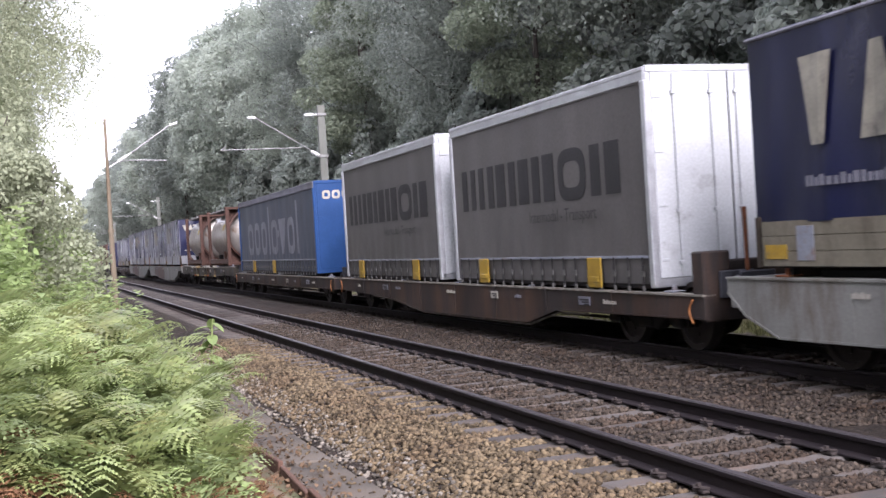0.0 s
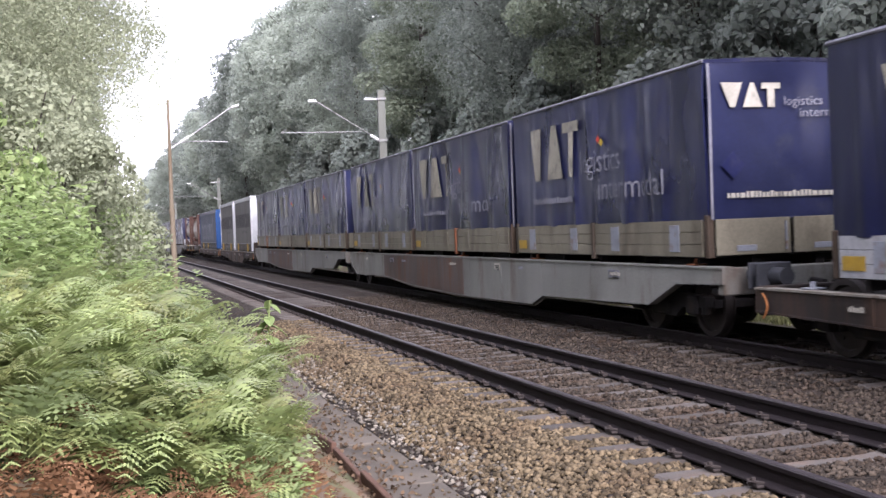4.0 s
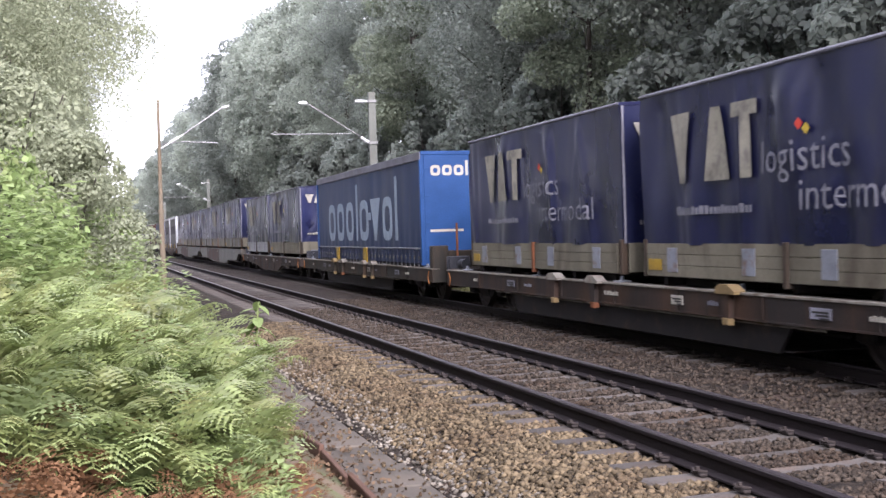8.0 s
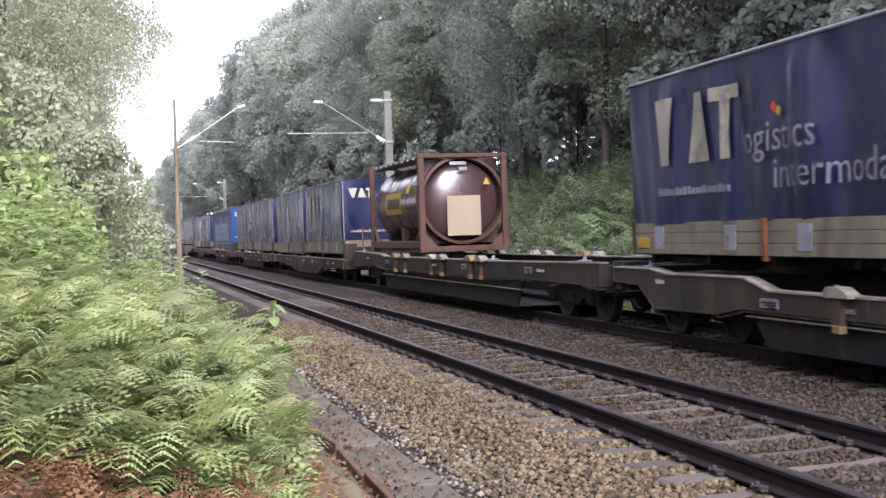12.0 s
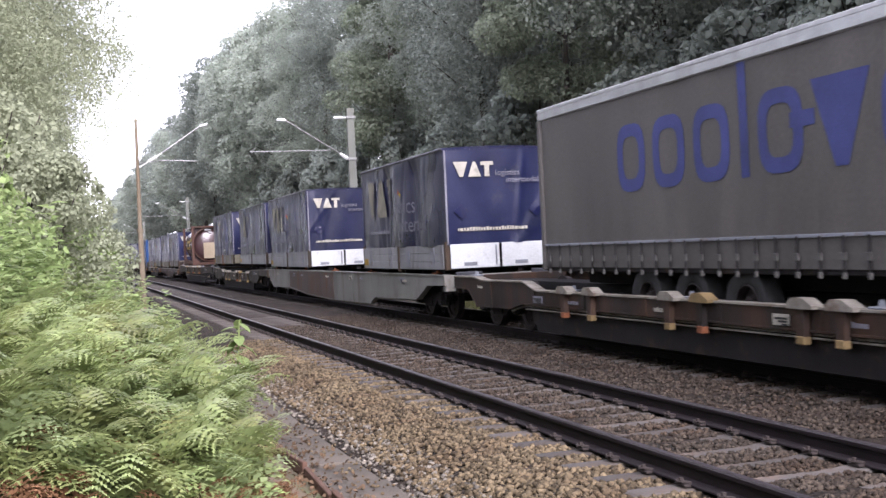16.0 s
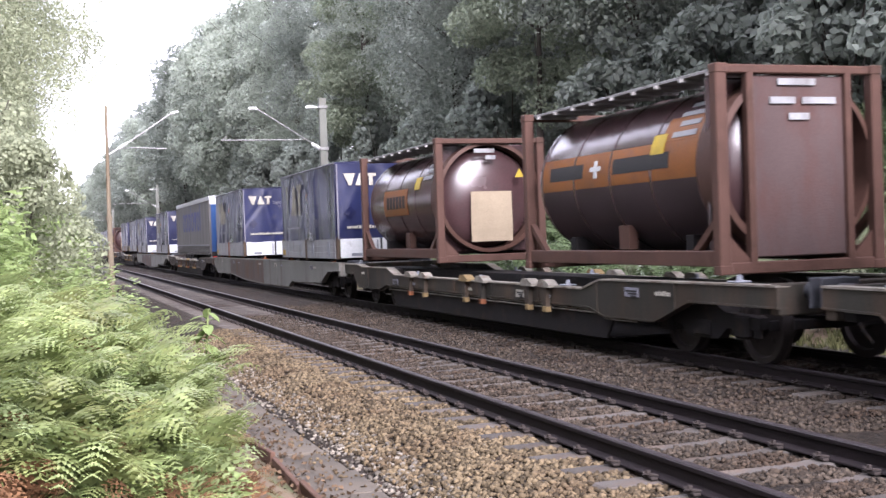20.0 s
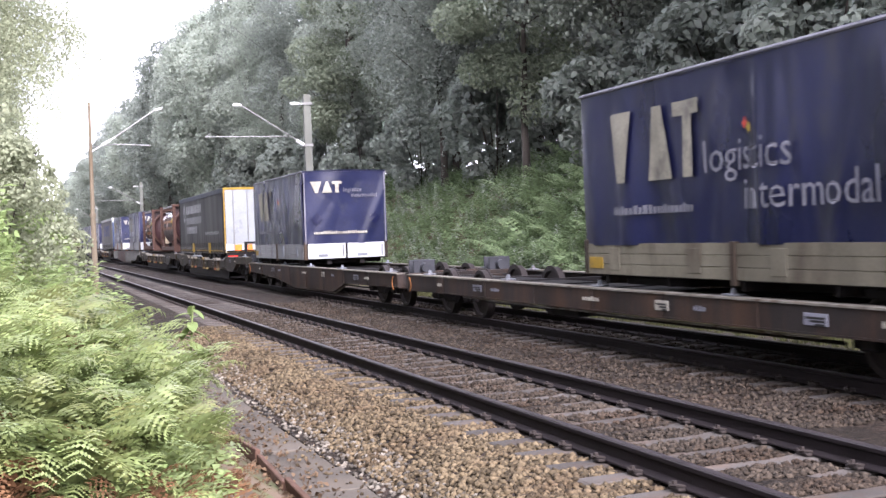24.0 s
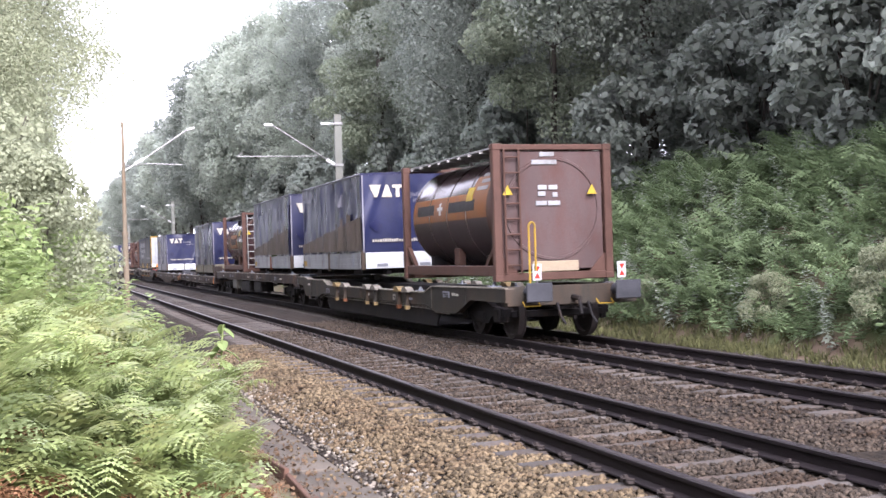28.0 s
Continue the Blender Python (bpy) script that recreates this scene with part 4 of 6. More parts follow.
def on_train(ob, s, z=0.0, x=0.0):
    """A thing that rides with the train; s is its middle, measured along the train at the start."""
    ob.matrix_basis = pose(X_TRAIN + x, s, z)
    MOVING.append((ob, X_TRAIN + x, s, z))
    return ob


def wheelset_mesh():
    b = Build()
    b.tube((-0.98, 0, 0), (0.98, 0, 0), 0.075, n=10)
    for sx in (-1, 1):
        x = 0.75 * sx
        prof = [(0, x - 0.09), (0.12, x - 0.09), (0.13, x - 0.035), (0.37, x - 0.02), (0.39, x - 0.065), (0.46, x - 0.065), (0.462, x + 0.045),
                (0.485, x + 0.052), (0.485, x + 0.075), (0.39, x + 0.075), (0.37, x + 0.02), (0.13, x + 0.04), (0.12, x + 0.09), (0, x + 0.09)]
        if sx > 0:
            prof = [(r, 2 * x - h) for r, h in prof][::-1]
        b.lathe(prof, 28, axis="x")
    for k in range(4):
        a = k * math.pi / 2
        for sx in (-1, 1):
            b.tube((0.79 * sx, 0.25 * math.cos(a), 0.25 * math.sin(a)), (0.72 * sx, 0.25 * math.cos(a), 0.25 * math.sin(a)), 0.035, n=6)
    return b.mesh("wheelset", M["wheel"], True)


def bogie_mesh():
    b = Build()
    for sx in (-1, 1):
        x = 1.0 * sx
        b.prism([(-1.25, 0.58), (-1.25, 0.44), (-0.55, 0.42), (-0.35, 0.28), (0.35, 0.28), (0.55, 0.42), (1.25, 0.44), (1.25, 0.58), (0.5, 0.62), (0.3, 0.72), (-0.3, 0.72), (-0.5, 0.62)],
                x - 0.07, x + 0.07)
        for y in (-0.9, 0.9):
            b.box(x - 0.12, x + 0.12, y - 0.15, y + 0.15, 0.32, 0.6, 0.03)
            for d in (-0.24, 0.24):
                b.tube((x, y + d, 0.34), (x, y + d, 0.58), 0.07, n=8)
        b.box(x - 0.1, x + 0.1, -0.2, 0.2, 0.3, 0.5, 0.02)
    b.box(-0.95, 0.95, -0.22, 0.22, 0.45, 0.7, 0.03)
    for y in (-1.22, 1.22):
        b.box(-0.95, 0.95, y - 0.05, y + 0.05, 0.42, 0.54, 0.01)
    return b.mesh("bogie", M["dark"])


WHEELSET, BOGIE = wheelset_mesh(), bogie_mesh()


def bogie(wagon, y, spinning=True):
    bo = part("bogie", BOGIE, None, wagon, "black steel bogie", at=pose(0, y, 0))
    for d in (-0.9, 0.9):
        w = part("wheelset", WHEELSET, None, bo, at=pose(0, d, 0.46))
        if spinning:
            SPIN.append((w, d))


def profile_light(L):
    return ([(0, 1.01), (L, 1.01)], [(0, 0.86), (0.35, 0.6), (1.0, 0.37), (4.8, 0.41), (8, 0.25), (12, 0.18), (16.9, 0.22), (17.5, 0.40), (L - 2.2, 0.46), (L - 1.3, 0.80), (L, 0.83)])


def profile_fish(L):
    return ([(0, 0.78), (L, 0.78)], [(0, 0.52), (4.7, 0.42), (7.3, 0.2), (L - 5.7, 0.22), (L - 4.5, 0.47), (L, 0.52)])


def profile_flat(L):
    return ([(0, 0.78), (L, 0.78)], [(0, 0.48), (2.5, 0.5), (5, 0.49), (L - 4, 0.49), (L - 2, 0.5), (L, 0.5)])


def profile_pocket(L):
    return ([(0, 1.0), (1.3, 1.0), (1.8, 0.94), (4.0, 0.95), (4.6, 0.80), (L - 5, 0.80), (L - 4.4, 0.95), (L - 2, 0.97), (L, 0.98)],
            [(0, 0.8), (0.9, 0.78), (1.4, 0.45), (3.3, 0.47), (3.9, 0.58), (L - 4.8, 0.56), (L - 4.3, 0.45), (L - 2.8, 0.46), (L - 1.9, 0.76), (L, 0.76)])


def profile_step(L):
    return ([(0, 1.08), (4, 1.04), (4.5, 0.97), (L - 5, 1.0), (L, 1.05)], [(0, 0.63), (2.6, 0.72), (4.6, 0.66), (8.4, 0.66), (L - 6, 0.66), (L - 4.6, 0.72), (L, 0.7)])


def profile_high(L):
    return ([(0, 1.04), (L, 1.06)], [(0, 0.78), (2, 0.8), (6.2, 0.8), (7, 0.84), (L - 4.6, 0.84), (L - 3.6, 0.78), (L, 0.8)])


def flat_wagon(s0, s1, shape, paint, label, low_beam=False, brackets=0, handles=False, bogies=(2.0, 2.0), buffers=(True, True), end_posts=False, crates=()):
    """A wagon from s0 (leading end) to s1 with deep side sills after shape."""
    L = s0 - s1
    top, bottom = shape(L)
    wg = thing("container_wagon", label, "railway wagon", "wagons of the freight train")
    on_train(wg, (s0 + s1) / 2)
    Y = lambda a: L / 2 - a
    zt = top[0][1]
    for sx in (-1, 1):
        b = Build()
        x = 1.30 * sx
        outline = [(Y(a), z) for a, z in top] + [(Y(a), z) for a, z in bottom[::-1]]
        b.prism(outline, x - 0.03, x + 0.03)
        n = int(L / 2.1)
        for k in range(1, n):                             # stiffeners
            a = L * k / n + 0.17 * math.sin(7 * k)
            z1 = np.interp(a, [p[0] for p in top], [p[1] for p in top])
            z0 = np.interp(a, [p[0] for p in bottom], [p[1] for p in bottom])
            half = 0.034 if shape is profile_light else 0.045
            b.box(x - half, x + half, Y(a) - 0.025, Y(a) + 0.025, z0, z1, 0.004)
        sill = part("side_sill", b, M[paint], wg)
        b = Build()
        for (a0, z0), (a1, z1) in zip(top, top[1:]):
            b.bar((x - 0.05 * sx, Y(a0), z0 + 0.012), (x - 0.05 * sx, Y(a1), z1 + 0.012), 0.20, 0.025)
        part("top_flange", b, M["wagon_light" if paint == "wagon_light" else "dusty"], sill)
        b = Build()
        for (a0, z0), (a1, z1) in zip(bottom, bottom[1:]):
            b.bar((x - 0.03 * sx, Y(a0), z0 - 0.012), (x - 0.03 * sx, Y(a1), z1 - 0.012), 0.14, 0.025)
        part("bottom_flange", b, M[paint], sill)
    b = Build()
    b.box(-0.35, 0.35, -L / 2 + 0.1, L / 2 - 0.1, 0.62, zt - 0.06 if zt < 0.9 else 0.9)
    for k in range(int(L / 1.9) + 1):
        y = -L / 2 + 0.35 + k * (L - 0.7) / int(L / 1.9)
        b.box(-1.26, 1.26, y - 0.09, y + 0.09, 0.66, min(zt, 0.8) - 0.04)
    part("underframe", b, M["dark"], wg)
    for e, sy in ((0, 1), (1, -1)):                        # headstocks, buffers, couplers
        y = sy * L / 2
        zc = 0.92 if zt > 0.9 else 0.72
        b = Build()
        b.box(-1.3, 1.3, min(y, y - sy * 0.18), max(y, y - sy * 0.18), zc - 0.26, zc + 0.1, 0.015)
        part("headstock", b, M[paint], wg)
        if buffers[e]:
            for sx in (-1, 1):
                b = Build()
                b.tube((0.875 * sx, y, 0.92), (0.875 * sx, y + sy * 0.3, 0.92), 0.11, n=14)
                b.tube((0.875 * sx, y + sy * 0.3, 0.92), (0.875 * sx, y + sy * 0.48, 0.92), 0.075, n=14)
                b.box(0.875 * sx - 0.25, 0.875 * sx + 0.25, min(y + sy * 0.48, y + sy * 0.52), max(y + sy * 0.48, y + sy * 0.52), 0.75, 1.09, 0.04)
                part("buffer", b, M["buffer"], wg, smooth=True)
        b = Build()
        b.tube((0, y, 0.8), (0, y + sy * 0.3, 0.78), 0.05, n=8)
        b.tube((0, y + sy * 0.28, 0.82), (0.0, y + sy * 0.36, 0.5), 0.035, n=8)
        part("coupler", b, M["dark"], wg, smooth=True)
        for x in (-0.32, 0.3):
            b = Build()
            b.tube((x, y, 0.7), (x, y + sy * 0.16, 0.45), 0.025, n=6)
            b.tube((x, y + sy * 0.16, 0.45), (x + 0.05, y + sy * 0.25, 0.32), 0.025, n=6)
            part("brake_hose", b, M["dark"], wg, smooth=True)
        if handles:
            for sx in (-1, 1):
                b = Build()
                pts = [(1.36 * sx, y - sy * (0.22 + 0.1 * math.sin(u * math.pi)), zc + 0.02 - 0.3 * u) for u in np.linspace(0, 1, 7)]
                for p, q in zip(pts, pts[1:]):
                    b.tube(p, q, 0.014, n=6)
                part("uncoupling_handle", b, M["orange"], wg, smooth=True)
        if end_posts and sy < 0:
            b = Build()
            for sx in (-1, 1):
                b.box(sx * 1.12 - 0.2, sx * 1.12 + 0.2, y, y + 0.28, zc - 0.2, zc + 0.62, 0.02)
            b.box(-0.95, 0.95, y + 0.04, y + 0.2, zc + 0.1, zc + 0.5, 0.02)
            part("end_panel", b, M[paint], wg)
            b = Build()
            b.tube((-0.72, y - 0.06, zc + 0.3), (-0.72, y - 0.06, zc + 1.15), 0.028, n=8)
            part("signal_rod", b, M["rust"], wg)
    if low_beam:                                          # the trough that the wheels of a trailer stand in
        b = Build()
        b.box(-1.2, 1.2, -L / 2 + 4.2, L / 2 - 4.2, 0.115, 0.135, 0.005)
        part("trough_floor", b, M["dark"], wg)
        for sx in (-1, 1):
            b = Build()
            b.prism([(-L / 2 + 4.4, 0.1), (L / 2 - 4.4, 0.1), (L / 2 - 3.9, 0.7), (-L / 2 + 3.9, 0.7)], sx * 1.225 - 0.022, sx * 1.225 + 0.022)
            beam = part("trough_wall", b, M["dark"], wg)
            b = Build()
            b.box(sx * 1.26 - 0.05, sx * 1.26 + 0.05, -L / 2 + 4.0, L / 2 - 4.0, 0.46, 0.478, 0.004)
            part("wall_flange", b, M["dusty"], beam)
    for k in range(brackets):
        a = 4.9 + (L - 9.8) * (k + 0.5 + 0.33 * (-1) ** k * (0.4 + 0.6 * (k % 3) / 2)) / brackets
        z1 = float(np.interp(a, [p[0] for p in top], [p[1] for p in top]))
        for sx in (-1, 1):
            b = Build()
            b.prism([(Y(a) - 0.07, z1 - 0.36), (Y(a) + 0.07, z1 - 0.36), (Y(a) + 0.1, z1), (Y(a) - 0.1, z1)], sx * 1.365 - 0.045, sx * 1.365 + 0.045)
            br = part("spigot_bracket", b, M[paint], wg)
            b = Build()
            b.prism([(Y(a) - 0.27, z1 + 0.0), (Y(a) + 0.2, z1 + 0.0), (Y(a) + 0.2, z1 + 0.06), (Y(a) + 0.12, z1 + 0.12), (Y(a) - 0.1, z1 + 0.12), (Y(a) - 0.27, z1 + 0.04)], sx * 1.355 - 0.085, sx * 1.355 + 0.085)
            part("bracket_cap", b, M["dusty" if (k * 5 + int(-s0)) % 4 else "ochre"], br, "dusty pale cap")
            b = Build()
            b.box(sx * 1.365 - 0.052, sx * 1.365 + 0.052, Y(a) - 0.075, Y(a) + 0.075, z1 - 0.40, z1 - 0.30, 0.01)
            part("bracket_foot", b, M["ochre" if (k * 7 + int(-s0)) % 3 else "rust"], br)
    for k, (a, w, h, m) in enumerate(((L * 0.24, 0.42, 0.12, "brand_grey"), (L * 0.62, 0.34, 0.13, "brand_white"), (L - 3.4, 0.4, 0.13, "brand_grey"))):
        z1 = np.interp(a, [p[0] for p in top], [p[1] for p in top])
        b = Build()
        b.box(-1.346, -1.335, Y(a) - w / 2, Y(a) + w / 2, z1 - 0.08 - h, z1 - 0.08, 0.002)
        plate = part("data_plate", b, M[m], wg)
        b = Build()
        for r in range(3):
            b.box(-1.349, -1.347, Y(a) - w / 2 + 0.04, Y(a) + w / 2 - 0.04 - 0.07 * r, z1 - 0.11 - h * (0.25 + 0.27 * r), z1 - 0.085 - h * (0.25 + 0.27 * r), 0.0005)
        part("plate_print", b, M["print_dark"], plate)
    for a in (1.0, L * 0.3, L * 0.5, L * 0.7, L - 1.0):
        z1 = np.interp(a, [p[0] for p in top], [p[1] for p in top])
        for sx in (-1, 1):
            b = Build()
            b.box(sx * 1.16 - 0.1, sx * 1.16 + 0.1, Y(a) - 0.12, Y(a) + 0.12, z1 + 0.026, z1 + 0.05, 0.008)
            b.tube((sx * 1.16, Y(a), z1 + 0.05), (sx * 1.16, Y(a), z1 + 0.12), 0.045, 0.03, n=8)
            part("container_spigot", b, M["post" if paint != "wagon_light" else "rust"], wg)
    for a0, a1, z0, z1, m in crates:
        b = Build()
        b.box(-1.27, -0.75, Y(a1), Y(a0), z0, z1, 0.02)
        box = part("equipment_cabinet", b, M[m], wg)
        b = Build()
        b.box(-1.285, -1.27, Y(a1) + 0.08, Y(a0) - 0.08, z0 + 0.06, z1 - 0.06, 0.005)
        part("cabinet_door", b, M[m], box)
    b = Build()
    a = L * 0.42
    b.box(-1.1, -0.6, Y(a) - 0.5, Y(a) + 0.5, 0.3, 0.6, 0.03)
    part("equipment_box", b, M["dark"], wg)
    b = Build()
    b.tube((-0.5, Y(a) - 1.6, 0.5), (-0.5, Y(a) - 0.8, 0.5), 0.16, n=12)
    part("air_reservoir", b, M["dark"], wg, smooth=True)
    b = Build()
    b.tube((-0.9, Y(3.5), 0.35), (-0.9, Y(L - 3.5), 0.35), 0.025, n=6)
    part("brake_pipe", b, M["dark"], wg, smooth=True)
    b = Build()                                           # a bent rod slung under the near sill
    under = lambda a: float(np.interp(a, [p[0] for p in bottom], [p[1] for p in bottom])) - 0.055
    bends = [3.2] + [a for a, z in bottom if 3.2 < a < L - 3.4] + [L - 3.4]
    for a0, a1 in zip(bends, bends[1:]):
        b.tube((-1.27, Y(a0), under(a0)), (-1.27, Y(a1), under(a1)), 0.016, n=6)
    part("brake_rod", b, M["dusty"], wg, smooth=True)
    for k in range(5):                                    # stencilled marks
        a = L * (0.1 + 0.19 * k) + 0.4 * math.sin(3 * k + s0)
        z1 = float(np.interp(a, [p[0] for p in top], [p[1] for p in top]))
        text_bars("stencil_mark", a, a + 0.28 + 0.12 * (k % 3), z1 - 0.17, z1 - 0.12, lambda u, w, d: (-1.308 - d, Y(u), w), M["brand_grey" if k % 2 else "brand_white"], wg)
    if shape is profile_light:
        for sx in (-1, 1):                                # the sooty middle of the sill
            b = Build()
            a0, a1 = L * 0.20, L * 0.52
            cut = [(a0, np.interp(a0, [p[0] for p in bottom], [p[1] for p in bottom]))] + [p for p in bottom if a0 < p[0] < a1] + [(a1, np.interp(a1, [p[0] for p in bottom], [p[1] for p in bottom]))]
            x0, x1 = sorted((1.331 * sx, 1.339 * sx))
            b.prism([(Y(a0), 1.0), (Y(a1), 1.0)] + [(Y(a), z + 0.01) for a, z in cut[::-1]], x0, x1)
            part("sill_panel", b, M["sooty"], wg, "rust-streaked dark sill panel")
    for e, sy in ((0, 1), (1, -1)):
        if bogies[e] is not None:
            bogie(wg, sy * (L / 2 - bogies[e]), s0 < 35)
    return wg


def folds(seed, amount, slant=0.25, count=11):
    """How far a sheet stands out at (along, up): hanging folds and slack, and sharp creases that lean by slant."""
    r = random.Random(seed)
    w = [(r.uniform(0.6, 6.5), r.uniform(-0.3, 0.3), r.uniform(0, 6.28), r.uniform(0.3, 1)) for _ in range(9)]
    creases = [(r.uniform(0, 8 if slant < 0.5 else 2.6), r.uniform(-slant, slant), r.uniform(0.1, 0.26), r.uniform(-0.9, 1.3)) for _ in range(count)] if amount > 0.01 else []

    def push(a, z):
        soft = sum(k * math.sin(f * a + t * f * z + p) for f, t, p, k in w) / 2.2
        sharp = sum(k * max(0.0, 1 - abs(a - c - lean * (z - 1.2)) / wd) for c, lean, wd, k in creases)
        return amount * (soft + 0.75 * sharp)
    return push


def prints(name, shapes, surface, mat, parent, label="", lift=0.045):
    """Flat printed shapes, each a four-cornered outline of (along, up), laid on a surface."""
    for c in shapes:
        if c[0] == "ring":
            _, a0, a1, z0, z1, t = c
            def loop(u, v, d, a0=a0, a1=a1, z0=z0, z1=z1, t=t):
                q, w, e = 2 * math.pi * u, (a1 - a0) / 2 - t * (1 - v), (z1 - z0) / 2 - t * (1 - v)
                p = [math.copysign(abs(f) ** 0.62, f) for f in (math.cos(q), math.sin(q))]
                return surface((a0 + a1) / 2 + w * p[0], (z0 + z1) / 2 + e * p[1], lift - d)
            b = Build()
            b.slab(loop, 28, 1, 0.003)
            part(name, b, mat, parent, label)
            continue
        def spot(u, v, d, c=c):
            p = [(c[0][k] * (1 - u) + c[1][k] * u) * (1 - v) + (c[3][k] * (1 - u) + c[2][k] * u) * v for k in (0, 1)]
            return surface(p[0], p[1], lift - d)
        wide = abs(c[1][0] - c[0][0])
        b = Build()
        b.slab(spot, max(2, min(24, int(wide * 6))), 4, 0.003)
        part(name, b, mat, parent, label)


def text_bars(name, a0, a1, z0, z1, surface, mat, parent):
    """A line of small writing as plain blocks of uneven width, in one mesh."""
    r = random.Random(int(a1 * 100))
    b, a = Build(), a0
    while a < a1:
        w = min(r.uniform(0.5, 1.0) * (z1 - z0), a1 - a)
        tall = (z1 - z0) * r.choice((0.0, 0.0, 0.3))
        b.slab(lambda u, v, d, a=a, w=w, tall=tall: surface(a + u * w, z0 + v * (z1 - z0 + tall), 0.045 - d), 1, 1, 0.003)
        a += w + 0.3 * (z1 - z0)
    return tagged(part(name, b, mat, parent), "line of small pale printed blocks", kind="stuff")


def block(a0, a1, z0, z1):
    return [(a0, z0), (a1, z0), (a1, z1), (a0, z1)]


def lettering(text, a0, z0, height, surface, mat, parent, squeeze=1.0):
    """Readable words laid on a surface."""
    x, y, faces = words(text, height, mat)
    b = Build()
    b.add([surface(a0 + u * squeeze, z0 + w, 0.072) for u, w in zip(x, y)], faces)
    return part("lettering", b, mat, parent, "printed word " + text.lower())


def tarpaulin_body(s0, s1, zb, zm, zt, board, seed, marks="big", rear_brightened=False, slack=0.04):
    """A swap body with drop sides and a tarpaulin hood."""
    L, W = s0 - s1, 1.25
    shade = {"cream": "cream-coloured", "pale": "pale grey"}[board]
    sb = thing("swap_body", f"swap body with dirty navy-blue tarpaulin and {shade} dropsides", "swap body", "tarpaulin swap bodies on the train")
    on_train(sb, (s0 + s1) / 2, zb)
    h, m = zt - zb, zm - zb
    fs, fr = folds(seed, slack, 0.3, 15), folds(seed + 50, slack * 0.8, 1.1, 6)
    near = lambda a, z, out: (-W - out - fs(a, z) * min(1, (h - z) * 3), L / 2 - a, z)
    far = lambda a, z, out: (W + out + fs(a + 3, z) * min(1, (h - z) * 3), L / 2 - a, z)
    rear = lambda a, z, out: (-W + a, -L / 2 - out - fr(a, z) * min(1, (h - z) * 3), z)
    front = lambda a, z, out: (-W + a, L / 2 + out, z)
    b = Build()
    b.box(-W + 0.03, W - 0.03, -L / 2 + 0.03, L / 2 - 0.03, 0.0, 0.14, 0.01)
    for k in range(5):
        y = -L / 2 + 0.5 + k * (L - 1) / 4
        b.box(-W + 0.08, W - 0.08, y - 0.05, y + 0.05, -0.12, 0.0)
    for sx in (-1, 1):
        b.box(sx * 0.5 - 0.07, sx * 0.5 + 0.07, -L / 2 + 0.1, L / 2 - 0.1, -0.14, 0.0)
    part("base_frame", b, M["dark"], sb)
    for nm, surf in (("side_tarpaulin", near), ("side_tarpaulin", far)):
        b = Build()
        b.slab(lambda u, v, d, surf=surf: surf(0.02 + u * (L - 0.04), m - 0.02 + v * (h - m + 0.02), -d), 120, 12, 0.03)
        part(nm, b, M["navy"], sb, "dirty navy-blue tarpaulin side", True)
    b = Build()
    b.slab(lambda u, v, d: rear(0.02 + u * (2 * W - 0.04), m - 0.02 + v * (h - m + 0.02), -d), 44, 20, 0.03)
    part("rear_tarpaulin", b, M["blue_tarp"], sb, "blue tarpaulin rear flap, coloured lighter for sky light", True)
    b = Build()
    b.slab(lambda u, v, d: front(0.02 + u * (2 * W - 0.04), m - 0.02 + v * (h - m + 0.02), -d), 6, 6, 0.03)
    part("front_tarpaulin", b, M["navy"], sb)
    b = Build()
    b.slab(lambda u, v, d: (-W - 0.01 + u * (2 * W + 0.02), -L / 2 - 0.01 + v * (L + 0.02), h + 0.02 + 0.035 * math.sin(math.pi * u) + 0.012 * math.sin(9 * v) - d), 10, 16, 0.05)
    part("roof_tarpaulin", b, M["navy"], sb, smooth=True)
    for sx in (-1, 1):
        b = Build()
        b.tube((sx * W, -L / 2, h), (sx * W, L / 2, h), 0.028, n=8)
        part("tarpaulin_hem", b, M["brand_grey"], sb)
        for y in (-L / 2 + 0.05, L / 2 - 0.05):
            b = Build()
            b.box(sx * (W - 0.03) - 0.05, sx * (W - 0.03) + 0.05, y - 0.05, y + 0.05, 0.0, m + 0.06, 0.01)
            part("corner_post", b, M["wagon_grey"], sb)
        nb = 2
        for k in range(nb):
            a0, a1 = 0.1 + k * (L - 0.2) / nb + 0.05, 0.1 + (k + 1) * (L - 0.2) / nb - 0.05
            b = Build()
            edge = [(-0.02, 0.02), (0.02, 0.02)]
            for r in (1, 2):                       # grooves between the planks
                zg = 0.02 + r * (m - 0.02) / 3
                edge += [(0.02, zg - 0.008), (0.012, zg - 0.004), (0.012, zg + 0.004), (0.02, zg + 0.008)]
            edge += [(0.02, m), (-0.02, m)]
            b.prism(edge, L / 2 - a1, L / 2 - a0)
            b.v = [(sx * (W + 0.012 + y), x, z) for x, y, z in b.v]
            side = part("dropside", b, M[board], sb)
            for q in (0.22, 0.78):
                b = Build()
                yq = L / 2 - (a0 * (1 - q) + a1 * q)
                b.box(sx * (W + 0.034) - 0.006, sx * (W + 0.034) + 0.006, yq - 0.15, yq + 0.15, 0.08, m - 0.06, 0.004)
                part("latch_plate", b, M["post" if (seed + int(q * 9)) % 3 else board], side)
        b = Build()
        b.box(sx * (W + 0.02) - 0.045, sx * (W + 0.02) + 0.045, -0.045, 0.045, -0.05, m + 0.02, 0.008)
        part("stanchion", b, M["rust" if seed % 4 == 1 else "wagon_grey"], sb)
    for k in (0, 1):
        x0 = -W + 0.09 + k * (W - 0.06)
